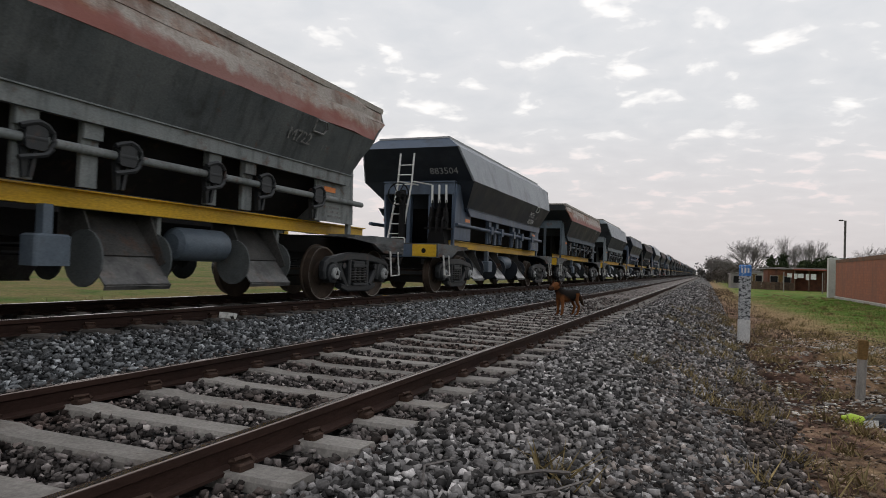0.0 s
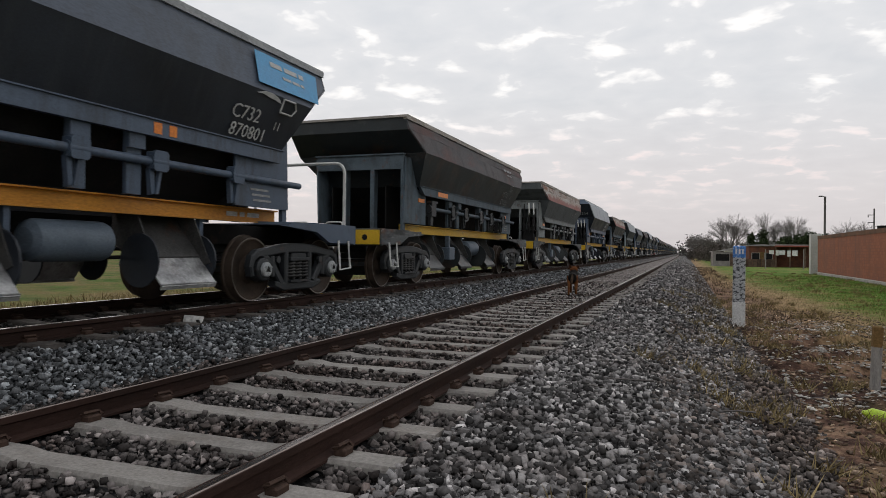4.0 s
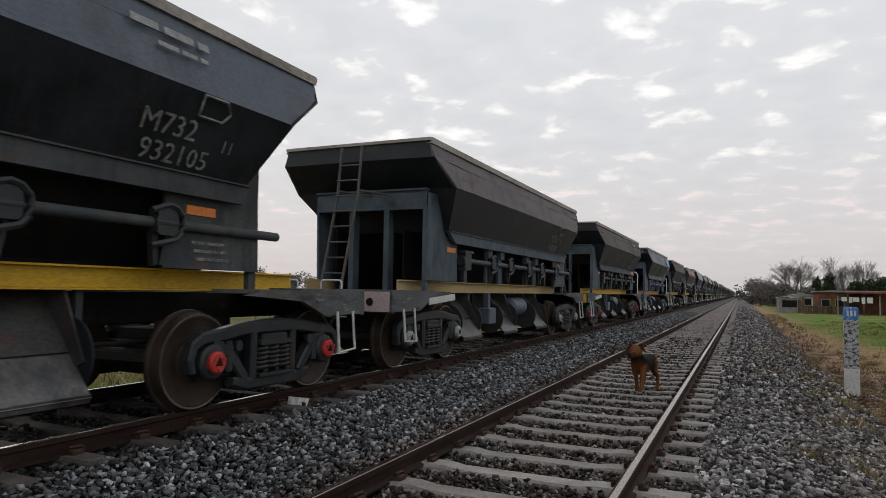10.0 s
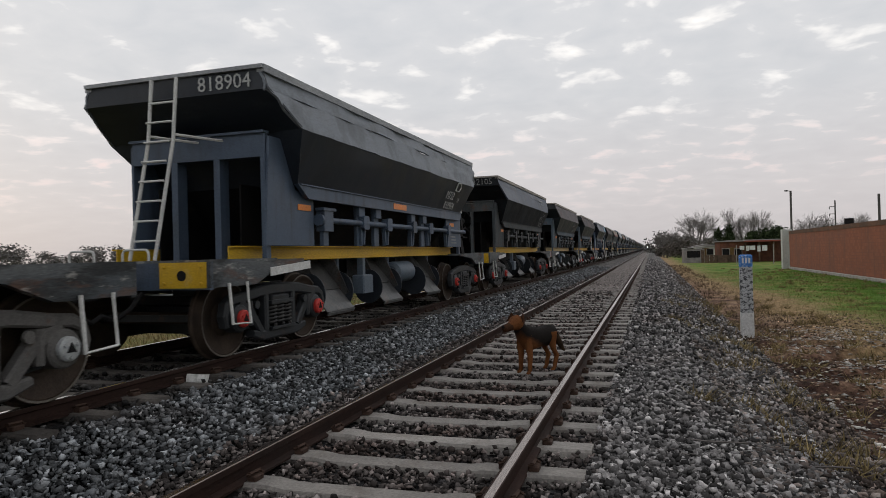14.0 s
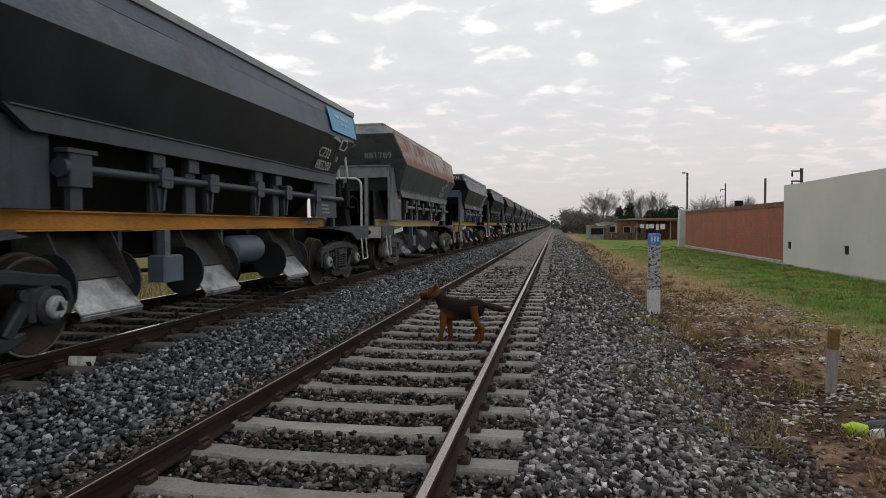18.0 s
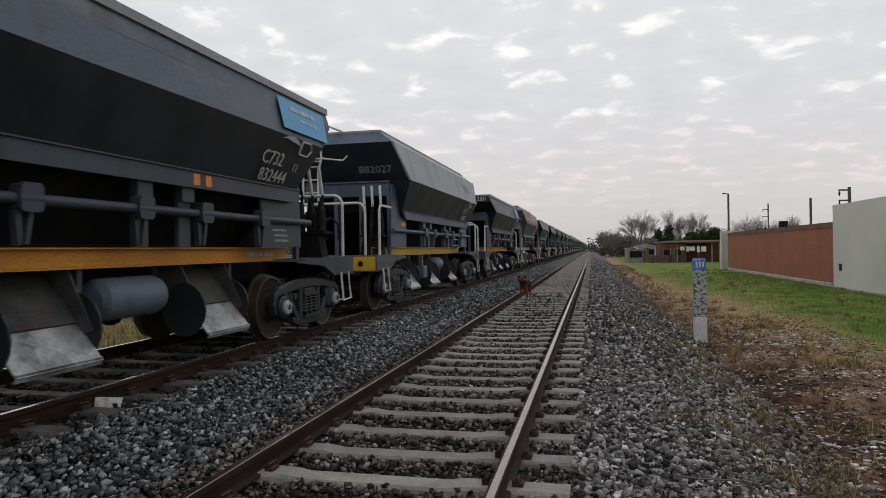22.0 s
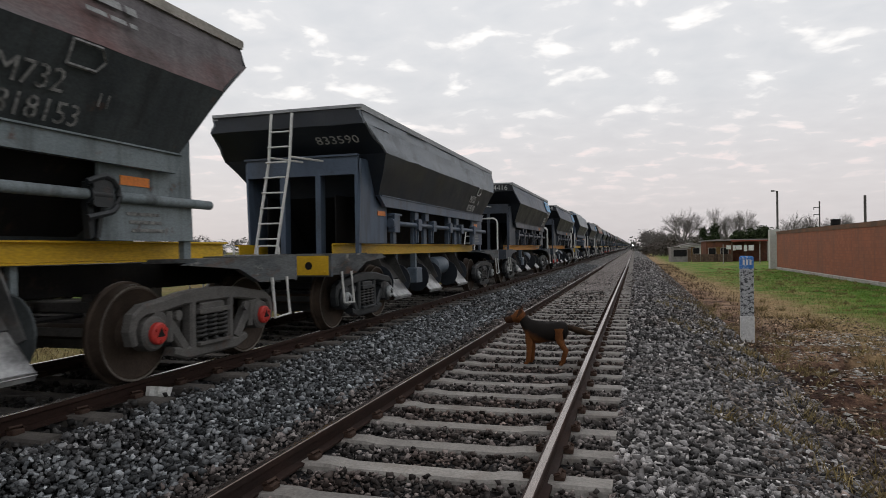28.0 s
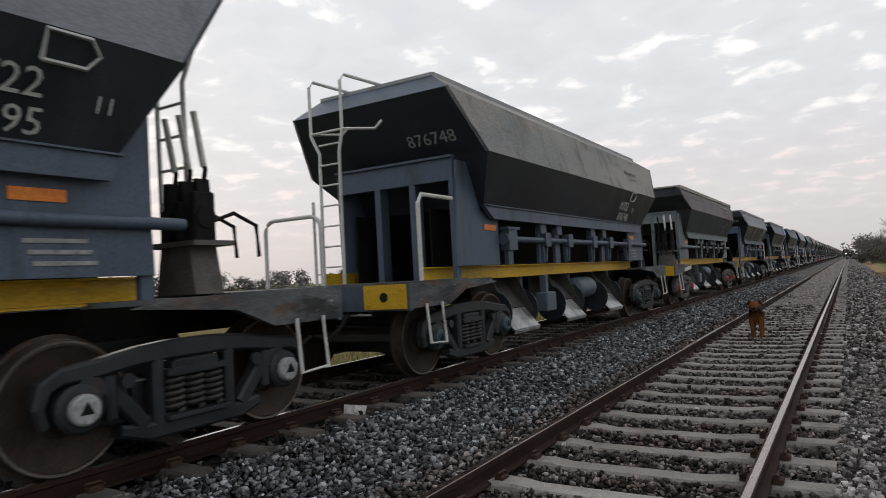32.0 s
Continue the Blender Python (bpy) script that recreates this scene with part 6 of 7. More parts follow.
# near-black plate on the closed wall stands for the shade inside
part("opening", lambda: Shape().box(-0.95, 0.75, -0.03, 0.0, 0.75, 1.65), M_DARK, shack, "dark plate for the shaded open front", None)
part("door", lambda: Shape().box(0.85, 1.25, -0.04, 0.0, 0.0, 1.75), M_CHARBOARD, shack, "plank door", None)
line = tagged(new("clothes_line"), "clothes line strung between two poles", "clothes line")
part("pole", lambda: Shape().tube([(0, 0, 0), (0, 0, 2.3)], 0.05, 8), M_STAKE, line, "", "clp", m=pose(11.3, 85, -0.85))
part("pole", lambda: Shape().tube([(0, 0, 0), (0, 0, 2.3)], 0.05, 8), M_STAKE, line, "", "clp", m=pose(15.2, 85, -0.85))
part("wire", lambda: Shape().tube([(11.3, 85, 1.42), (13.2, 85, 1.3), (15.2, 85, 1.42)], 0.012, 5), M_DARK, line)
for k, (x, w, h) in enumerate(((11.9, 0.5, 0.45), (12.5, 0.3, 0.6), (13.0, 0.62, 0.5), (13.7, 0.34, 0.7), (14.3, 0.55, 0.62))):
    tagged(part("garment", lambda: Shape().sheet((x - w / 2, 85, 1.33 - h), (x + w / 2, 85, 1.33 - h), (x + w / 2, 85, 1.33), (x - w / 2, 85, 1.33), 0.012, 4, 4, panel_bend(k + 50, 0.05)), M_PAPER, None), "white garment pegged on the clothes line", "garment", "laundry on the line")


def pole(x, y, top, arms, name, label, lamp=False, reach=1.05):
    p = tagged(new(name), label, name.replace("_", " "))
    p.location = (x, y, -0.85)
    h = top + 0.85
    part("shaft", lambda: Shape().tube([(0, 0, 0), (0, 0, h)], 0.13, 8), M_POLE, p)
    for z in arms:
        part("crossarm", lambda: Shape().box(-reach, 0.1, -0.05, 0.05, h - z, h - z + 0.13), M_POLE, p)
        part("insulator", lambda: Shape().lathe([(h - z - 0.42, 0.04), (h - z - 0.3, 0.08), (h - z - 0.1, 0.07), (h - z, 0.03)], "z", 8, (-reach + 0.06, 0, 0)), M_DARK, p, "hanging dark insulator")
    if lamp:
        part("arm", lambda: Shape().tube([(0, 0, h - 0.15), (-0.15, 0, h), (-0.4, 0, h + 0.03)], 0.05, 6), M_POLE, p)
        part("lamp_head", lambda: Shape().box(-0.72, -0.3, -0.14, 0.14, h - 0.05, h + 0.11, 0.03), M_POLE, p)
    return p


M_POLE = surface("dark_grey_pole", (0.07, 0.068, 0.066), (0.11, 0.105, 0.10), 2.0, 0.85, 0, 0.1, 30)
pole(19.26, 96.5, 8.3, (), "street_lamp", "tall grey street lamp with a short arm", True)
pole(36.17, 146.6, 9.7, (1.27, 2.67), "utility_pole", "utility pole with two crossarms behind the wall")
pole(24.84, 81.4, 6.45, (), "pole", "bare dark pole rising behind the wall")
pole(22.04, 62.0, 6.02, (0.3, 1.15), "utility_pole", "utility pole with two short crossarms behind the shed", False, 0.8)
tank = tagged(new("water_tank"), "small dark water tank on a roof behind the wall", "water tank")
tank.location = (20.4, 75, -0.85)
part("tank", lambda: Shape().lathe([(3.8, 0.38), (3.84, 0.42), (4.5, 0.42), (4.52, 0.46), (4.6, 0.46), (4.62, 0.2)], "z", 16), M_DARK, tank, "", None, True)
part("stand", lambda: Shape().box(-1.2, 1.2, -1.2, 1.2, 0, 3.8), M_CONC, tank)


# ---- trees ----
def bare_tree_shape(seed, height, form):
    """Stems that fork again and again into fine twigs: a broad dome, or a slim upright crown."""
    r = random.Random(seed)
    trunk, twigs = Shape(), Shape()
    dome = form == "dome"

    def grow(p, d, length, rad, level):
        q = p + d * length
        if level < 4:
            bow = Vector((r.uniform(-1, 1), r.uniform(-1, 1), r.uniform(-0.3, 0.3))) * length * 0.06
            (trunk if level < 2 else twigs).tube([p, p.lerp(q, 0.5) + bow, q], rad, 6 if level < 2 else 4)
        else:
            twigs.tube([p, q], rad, 3)
        if level >= 6:
            return
        for k in range(4 if level < 4 else 3):
            wide = 0.36 if dome else 0.27
            nd = (d + Vector((r.gauss(0, wide), r.gauss(0, wide), r.uniform(-0.1, 0.22)))).normalized()
            start = 1.0 if k == 0 else r.uniform(0.35, 0.95)
            grow(p.lerp(q, start), nd, length * r.uniform(0.66, 0.84), max(rad * 0.5, 0.007), level + 1)
    base = Vector((0, 0, height * 0.16))
    trunk.tube([(0, 0, 0), (0.03, 0, height * 0.09), base], height * 0.022, 8)
    if dome:
        for k in range(5):
            a = 2 * math.pi * (k + r.uniform(-0.3, 0.3)) / 5
            grow(base, Vector((0.62 * math.cos(a), 0.62 * math.sin(a), r.uniform(0.75, 1.1))).normalized(), height * 0.23, height * 0.011, 1)
    else:
        grow(base, Vector((0, 0, 1)), height * 0.28, height * 0.014, 1)
        grow(base + Vector((0, 0, height * 0.2)), Vector((0.05, 0, 1)).normalized(), height * 0.26, height * 0.011, 1)
    return trunk, twigs


BARE = {"dome": [bare_tree_shape(s, 10, "dome") for s in (3, 8)], "slim": [bare_tree_shape(s, 10, "slim") for s in (12, 17, 25)]}
for trunk, twigs in BARE["dome"] + BARE["slim"]:
    top = max(p[2] for p in twigs.v)
    for shape in (trunk, twigs):
        shape.v = [tuple(c * 10 / top for c in p) for p in shape.v]


def bare_tree(k, form, x, y, h, turn):
    t = tagged(new("bare_tree"), "leafless grey tree with a broad dome of fine twigs" if form == "dome" else "slim upright leafless tree with thin twigs", "tree", "bare trees by the line")
    t.matrix_basis = pose(x, y, -0.9, 0, 0, turn) @ Matrix.Scale(h / 10, 4)
    n = k % len(BARE[form])
    trunk, twigs = BARE[form][n]
    part("trunk", lambda: trunk, M_BARK, t, "", f"trunk{form}{n}")
    part("crown", lambda: twigs, M_BARK, t, "bare twigs", f"twigs{form}{n}")


for k, (form, x, y, h) in enumerate((("dome", 12.3, 164, 11.3), ("dome", 6.6, 185, 8.0), ("slim", 19.3, 160, 11.0), ("slim", 21.4, 163, 9.0), ("slim", 22.9, 160, 10.2), ("slim", 24.8, 161, 10.2), ("slim", 26.6, 166, 8.6), ("dome", 32.4, 150, 9.0), ("dome", 40.0, 152, 8.2), ("slim", 37.0, 156, 9.0), ("slim", 4.6, 200, 7.2), ("dome", 9.4, 205, 7.0), ("slim", 3.9, 230, 7.0), ("dome", 47.0, 165, 8.5), ("slim", 44.0, 160, 9.0))):
    bare_tree(k, form, x, y, h, 47 * k)


def leaf_clump(n, seed, rx, ry, rz):
    """Small leaf blades on lobes: uneven outline, gaps between."""
    r = np.random.RandomState(seed)
    lobes = r.uniform(-0.6, 0.6, (9, 3)) * (rx, ry, rz)
    c = lobes[r.randint(0, 9, n)] + np.clip(r.normal(0, 0.2, (n, 3)), -0.42, 0.42) * (rx, ry, rz)
    u, v = r.normal(size=(n, 3)), r.normal(size=(n, 3))
    s = 0.036 * (rx + rz) * (0.6 + r.rand(n, 1))
    u = u / np.linalg.norm(u, axis=1, keepdims=True) * s
    v = v / np.linalg.norm(v, axis=1, keepdims=True) * s
    co = np.stack([c - u, c + v * 0.7, c + u, c - v * 0.7], 1).reshape(-1, 3)
    return co, np.arange(4 * n).reshape(-1, 4)


CLUMPS = {}


def bush(x, y, w, h, seed, name="evergreen_tree", label="dark evergreen tree with a dense rounded crown"):
    t = tagged(new(name), label, "tree", "evergreens")
    t.matrix_basis = pose(x, y, -0.9, 0, 0, 31 * seed) @ Matrix.Diagonal((w / 2, w / 2, h / 2, 1))
    k = seed % 3
    if k not in CLUMPS:
        co, f = leaf_clump(3600, 70 + k, 1.0, 1.0, 1.0)
        ob = mesh_from("crown", co, f, M_HEDGE, smooth=False)
        CLUMPS[k] = ob.data
        bpy.data.objects.remove(ob)
    c = new("crown", CLUMPS[k])
    c.parent = t
    c.location = (0, 0, 1.05)
    part("trunk", lambda: Shape().tube([(0, 0, 0), (0.04, 0, 0.9)], 0.08, 7), M_BARK, t, "", "bushtrunk")


for k, (x, y, w, h) in enumerate(((17.0, 158, 5.2, 6.9), (18.4, 119, 4.2, 4.9), (21.2, 120, 5.0, 5.3), (24.6, 122, 5.6, 5.0), (29.0, 118, 6, 4.9), (33.5, 120, 7, 4.6), (39, 118, 8, 4.6), (45, 112, 8, 4.8), (52, 120, 9, 5.2))):
    bush(x, y, w, h, k)
# thicket brown is lifted to carry the haze in front of it
M_THICKET = surface("brown_winter_thicket", (0.085, 0.074, 0.066), (0.14, 0.122, 0.108), 0.6, 0.9, 0, 0.0, 30, island=0.3)
tc, tf, base = [], [], 0
rk = random.Random(31)
for n in range(14):
    co, f = leaf_clump(900, 300 + n % 5, 1, 1, 1)
    w, h = rk.uniform(2.6, 4.2), rk.uniform(2.4, 4.6)
    tc.append(co * (w / 2, w / 2, h / 2) * 1.15 + (4.0 + n * 0.62 + rk.uniform(-0.5, 0.5), 150 + rk.uniform(-8, 25), h * 0.5 - 0.9))
    tf.append(f + base)
    base += len(co)
tagged(mesh_from("thicket", np.concatenate(tc), np.concatenate(tf), M_THICKET, smooth=False), "brown leafless thicket beside the line", "bushes", kind="stuff")
r = random.Random(9)
woods = []
for k in range(150):
    y = -120 + k * 9 + r.uniform(-4, 4)
    woods.append((-205 - 0.05 * y + r.uniform(-14, 14), y, r.uniform(9, 16), r.uniform(6, 11) * (1.5 if k % 11 == 0 else 1)))
for k in range(60):
    woods.append((4.5 + k * 2.0 + r.uniform(-2, 2) * 0.3 * k, 240 + k * 7 + r.uniform(-10, 10), r.uniform(8, 12), r.uniform(5, 9)))
for k in range(40):
    woods.append((-22 - k * 4, 420 + k * 12 + r.uniform(-10, 10), r.uniform(10, 16), r.uniform(6, 10)))
wc, wf, base = [], [], 0
for n, (x, y, w, h) in enumerate(woods):
    co, f = leaf_clump(700, 200 + n % 23, 1, 1, 1)
    wc.append(co * (w / 2, w / 2, h / 2) * 1.15 + (x, y, h * 0.5 - 0.9))
    wf.append(f + base)
    base += len(co)
tagged(mesh_from("distant_woods", np.concatenate(wc), np.concatenate(wf), M_FARWOOD, smooth=False), "line of trees along the horizon, haze put into their colour", "trees", kind="stuff")


# ---- the dog ----
def dog_material(name, saddle):
    m = surface(name, (0.115, 0.042, 0.015), (0.175, 0.070, 0.026), 6.0, 0.85, 0, 0.3, 90)
    if saddle:
        nt = m.node_tree
        b = nt.nodes["Principled BSDF"]
        src = b.inputs["Base Color"].links[0].from_socket
        tc = nt.nodes.new("ShaderNodeTexCoord")
        sep = nt.nodes.new("ShaderNodeSeparateXYZ")
        link(nt, tc.outputs["Object"], sep.inputs[0])
        n = node(nt, "ShaderNodeTexNoise", Scale=9.0, Detail=4.0)
        link(nt, tc.outputs["Object"], n.inputs["Vector"])
        k = math_node(nt, "ADD", math_node(nt, "SUBTRACT", sep.outputs[2], math_node(nt, "MULTIPLY", sep.outputs[1], 0.45)), math_node(nt, "MULTIPLY", math_node(nt, "SUBTRACT", n.outputs[0], 0.5), 0.12))
        mask = nt.nodes.new("ShaderNodeMapRange")
        mask.inputs[1].default_value, mask.inputs[2].default_value = 0.27, 0.36
        link(nt, k, mask.inputs[0])
        link(nt, mix(nt, mask.outputs[0], src, (0.012, 0.010, 0.009)), b.inputs["Base Color"])
    return m


M_DOG, M_DOGB = dog_material("tan_fur", False), dog_material("tan_and_black_fur", True)
M_DOGT = surface("dark_tail_fur", (0.02, 0.013, 0.009), (0.055, 0.034, 0.02), 9.0, 0.9, 0, 0.3, 90)
M_DOGD = surface("dark_brown_fur", (0.035, 0.016, 0.009), (0.06, 0.027, 0.014), 9.0, 0.9, 0, 0.3, 90)


dog = tagged(new("dog"), "tan dog with a black saddle standing on the sleepers", "dog")
part("torso", lambda: body_of([((0, -0.37, 0.50), 0.05, 0.06), ((0, -0.33, 0.49), 0.115, 0.12), ((0, -0.23, 0.475), 0.135, 0.145), ((0, -0.06, 0.465), 0.13, 0.14), ((0, 0.10, 0.46), 0.145, 0.16), ((0, 0.22, 0.475), 0.145, 0.17), ((0, 0.29, 0.535), 0.13, 0.15), ((0, 0.34, 0.59), 0.11, 0.125), ((0, 0.38, 0.635), 0.09, 0.10), ((0, 0.41, 0.665), 0.06, 0.06)]), M_DOGB, dog, "tan torso with black saddle", "dtorso", True)
head = part("head", lambda: body_of([((0, -0.08, 0.0), 0.05, 0.06), ((0, -0.03, 0.02), 0.085, 0.085), ((0, 0.05, 0.02), 0.08, 0.075), ((0, 0.11, 0.0), 0.05, 0.05), ((0, 0.18, -0.012), 0.042, 0.04), ((0, 0.235, -0.015), 0.035, 0.032), ((0, 0.25, -0.012), 0.015, 0.015)]), M_DOG, dog, "", "dhead", True, pose(0, 0.40, 0.665, -4, 0, 0) @ Matrix.Diagonal((1.3, 1.02, 1.25, 1)))
part("nose", lambda: Shape().lathe([(0.235, 0.012), (0.25, 0.022), (0.262, 0.012)], "y", 10, (0, 0, 0.005)), M_DARK, head, "", "dnose", True)
part("muzzle", lambda: body_of([((0, 0.115, -0.004), 0.05, 0.05), ((0, 0.18, -0.013), 0.045, 0.043), ((0, 0.235, -0.016), 0.038, 0.035), ((0, 0.252, -0.013), 0.018, 0.018)]), M_DOGD, head, "dark muzzle", "dmuzzle", True)
for s in (-1, 1):
    part("ear", lambda: Shape().sheet((s * 0.03, -0.04, 0.075), (s * 0.085, -0.01, 0.05), (s * 0.135, 0.03, 0.02), (s * 0.085, -0.03, 0.125), 0.016, 2, 2), M_DOGD, head, "dark hanging ear", f"dear{s}")
tail = part("tail", lambda: body_of([((0, 0.03, 0.0), 0.03, 0.035), ((0, -0.06, -0.005), 0.036, 0.042), ((0, -0.18, -0.02), 0.042, 0.05), ((0, -0.30, -0.03), 0.036, 0.042), ((0, -0.38, -0.03), 0.02, 0.024), ((0, -0.42, -0.025), 0.006, 0.008)], 10), M_DOGT, dog, "bushy dark tail", "dtail", True, pose(0, -0.36, 0.54))
LEGS = []
for s in (-1, 1):
    for fore in (True, False):
        if fore:
            def leg():
                return body_of_leg([(0, 0, 0.06, 0.065), (0.005, 0, -0.12, 0.06), (0, -0.01, -0.22, 0.046), (0, 0, -0.34, 0.038), (0, 0.005, -0.42, 0.036), (0, 0.03, -0.44, 0.036), (0, 0.04, -0.46, 0.036)])
        else:
            def leg():
                return body_of_leg([(0, 0.02, 0.06, 0.085), (0, 0.03, -0.08, 0.07), (0, 0.0, -0.18, 0.045), (0, -0.07, -0.27, 0.042), (0, -0.04, -0.36, 0.035), (0, -0.02, -0.43, 0.034), (0, 0.01, -0.455, 0.036), (0, 0.02, -0.47, 0.034)])

        def body_of_leg(pts):
            vs, n = [], 10
            for x, y, z, rad in pts:
                vs += [(x + rad * 0.8 * math.cos(2 * math.pi * k / n), y + rad * math.sin(2 * math.pi * k / n), z) for k in range(n)]
            fs = [tuple(range(n)), tuple(range(len(vs) - 1, len(vs) - n - 1, -1))]
            for i in range(len(pts) - 1):
                fs += [(i * n + k, i * n + (k + 1) % n, (i + 1) * n + (k + 1) % n, (i + 1) * n + k) for k in range(n)]
            return Shape().add(vs, fs)
        name = "foreleg" if fore else "hind_leg"
        hip = (s * 0.085, 0.24 if fore else -0.26, 0.46 if fore else 0.47)
        LEGS.append((part(name, leg, M_DOG, dog, "", f"dleg{fore}", True, pose(*hip)), hip, (0 if fore == (s > 0) else 0.5)))


# a smallish animal: about half a metre at the shoulder
SLIGHT = Matrix.Diagonal((0.88, 0.80, 0.88, 1))
done = set()
for ob in dog.children_recursive:
    if ob.data.name not in done:
        ob.data.transform(SLIGHT)
        done.add(ob.data.name)
    ob.location = SLIGHT @ ob.location
LEGS = [(leg, tuple(SLIGHT @ Vector(hip)), phase) for leg, hip, phase in LEGS]


# ---- loose stones, litter, plants ----
M_STONE3 = surface("rust_dusted_granite", (0.092, 0.080, 0.076), (0.172, 0.154, 0.147), 14.0, 0.88, 0, 0.25, 60, [((0.075, 0.047, 0.037), 0.9, 0.47, 0.62, 0.6)], island=0.9)
# dark granite copy, its colour holding the shade beneath the wagons
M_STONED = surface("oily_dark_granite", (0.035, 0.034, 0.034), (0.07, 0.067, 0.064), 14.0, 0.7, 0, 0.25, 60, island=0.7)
scatter("ballast_stones", 32000, bed_place(-1.4, 1.4, 1.2, 16), (0.024, 0.064), M_STONE3, "rust stained stones between the rails", 1)
scatter("ballast_stones", 15000, bed_place(-1.4, 1.4, 16, 42), (0.04, 0.085), M_STONE3, "rust stained stones along the track", 8)
scatter("ballast_stones", 22000, bed_place(-2.6, -1.3, 1.2, 16), (0.026, 0.07), M_STONE, "crushed blue grey stones between the two tracks", 9)
scatter("ballast_stones", 17000, bed_place(-2.6, -1.3, 16, 55), (0.045, 0.09), M_STONE, "crushed blue grey stones between the two tracks", 2)
M_STONES = surface("pale_grey_granite", (0.118, 0.113, 0.111), (0.235, 0.222, 0.218), 14.0, 0.65, 0, 0.25, 60, [((0.095, 0.066, 0.054), 0.8, 0.5, 0.68, 0.5)], island=1.0)
scatter("shoulder_stones", 50000, bed_place(1.3, 3.3, 0.8, 11), (0.022, 0.072), M_STONES, "loose grey stones on the ballast shoulder", 3)
scatter("shoulder_stones", 15000, bed_place(2.4, 3.95, 0.8, 14), (0.03, 0.08), M_STONE2, "dusty brown stones on the lower shoulder", 10)
scatter("shoulder_stones", 26000, bed_place(1.3, 3.8, 11, 48, 1.4), (0.04, 0.09), M_STONES, "grey stones on the ballast shoulder", 4)
scatter("shoulder_stones", 7000, bed_place(1.3, 3.8, 46, 95, 1.3), (0.07, 0.13), M_STONES, "grey stones on the shoulder farther off", 24)
scatter("ballast_stones", 11000, bed_place(-5.4, -2.5, 2.5, 22), (0.04, 0.08), M_STONED, "stones under the train, coloured dark for its shade", 5)


def earth_place(x0, x1, y0, y1):
    def place(r, n):
        x = x0 + (x1 - x0) * r.rand(n) ** 1.4
        y = y0 + (y1 - y0) * r.rand(n)
        return np.stack([x, y, ground_z(x, y)], -1)
    return place


def patch_place(x0, x1, y0, y1, patches):
    def place(r, n):
        cx, cy = x0 + (x1 - x0) * r.rand(patches), y0 + (y1 - y0) * r.rand(patches)
        k = r.randint(0, patches, n)
        x, y = np.maximum(cx[k] + r.normal(0, 0.45, n), x0), cy[k] + r.normal(0, 0.25, n)
        return np.stack([x, y, ground_z(x, y)], -1)
    return place


M_CHIP = surface("dry_leaves_and_chips", (0.12, 0.084, 0.06), (0.30, 0.225, 0.165), 20.0, 0.9, 0, 0.1, 40, island=0.85)
scatter("earth_litter", 11000, earth_place(3.3, 7.5, 4, 24), (0.02, 0.085), M_CHIP, "dry leaves, clods and chips strewn on the earth", 6, 0.45, 0.1, "litter")
scatter("pale_chips", 3600, patch_place(4.0, 7.0, 8.5, 20, 46), (0.015, 0.10), surface("pale_rubble", (0.36, 0.34, 0.31), (0.5, 0.48, 0.45), 20.0, 0.9, 0, 0.1, 40, island=0.4), "pale rubble and paper scraps on the earth", 7, 0.35, 0.1, "litter")


def blades(name, n, place, h, material, label, seed, lean=0.5):
    r = np.random.RandomState(seed)
    p = place(r, n)
    n = len(p)
    hh = (h[0] + (h[1] - h[0]) * r.rand(n))[:, None]
    a = r.rand(n) * 6.28
    side = np.stack([np.cos(a), np.sin(a), np.zeros(n)], -1)
    tip = p + np.stack([r.normal(0, lean, n), r.normal(0, lean, n), np.ones(n)], -1) * hh
    w = 0.06 * hh
    co = np.stack([p - side * w, p + side * w, tip], 1).reshape(-1, 3)
    return tagged(mesh_from(name, co, np.arange(3 * n).reshape(-1, 3), material, smooth=False), label, "grass", kind="stuff")


M_GRASS = surface("grass_blades", (0.05, 0.122, 0.013), (0.13, 0.195, 0.034), 0.7, 0.8, 0, 0, 30, [((0.24, 0.19, 0.08), 0.8, 0.56, 0.68, 0.6)], island=0.35)
M_STRAW = surface("dry_grass_blades", (0.16, 0.125, 0.06), (0.26, 0.20, 0.10), 1.2, 0.9, 0, 0, 30, island=0.4)


def grass_place(x0, x1, y0, y1, clump=0):
    def place(r, n):
        x, y = x0 + (x1 - x0) * r.rand(n) ** (0.6 if x0 == 7.0 else 1.0), y0 + (y1 - y0) * r.rand(n) ** 1.3
        if clump:
            cx, cy = x0 + (x1 - x0) * r.rand(clump), y0 + (y1 - y0) * r.rand(clump)
            k = r.randint(0, clump, n)
            x, y = cx[k] + r.normal(0, 0.09, n), cy[k] + r.normal(0, 0.09, n)
        z = np.maximum(ground_z(x, y), ballast_z(x)) if x0 < 4 else ground_z(x, y)
        return np.stack([x, y, z], -1)
    return place


blades("grass", 36000, grass_place(7.0, 13.4, 13, 60), (0.04, 0.11), M_GRASS, "short rough green grass before the walls", 11)
blades("grass", 9000, grass_place(8.0, 13.4, 14, 70, 160), (0.05, 0.16), M_STRAW, "yellowed patches in the grass", 18)
blades("grass", 9000, grass_place(5.4, 9.0, 12, 60), (0.04, 0.12), M_STRAW, "dry yellow grass at the edge of the verge", 12)
blades("weeds", 2600, grass_place(2.2, 3.7, 3.2, 26, 40), (0.05, 0.2), M_STRAW, "dry weeds growing through the stones", 13, 0.8)
blades("weeds", 6000, grass_place(3.4, 6.4, 3, 30, 110), (0.05, 0.2), M_STRAW, "dry tufts on the bare earth", 14, 0.7)
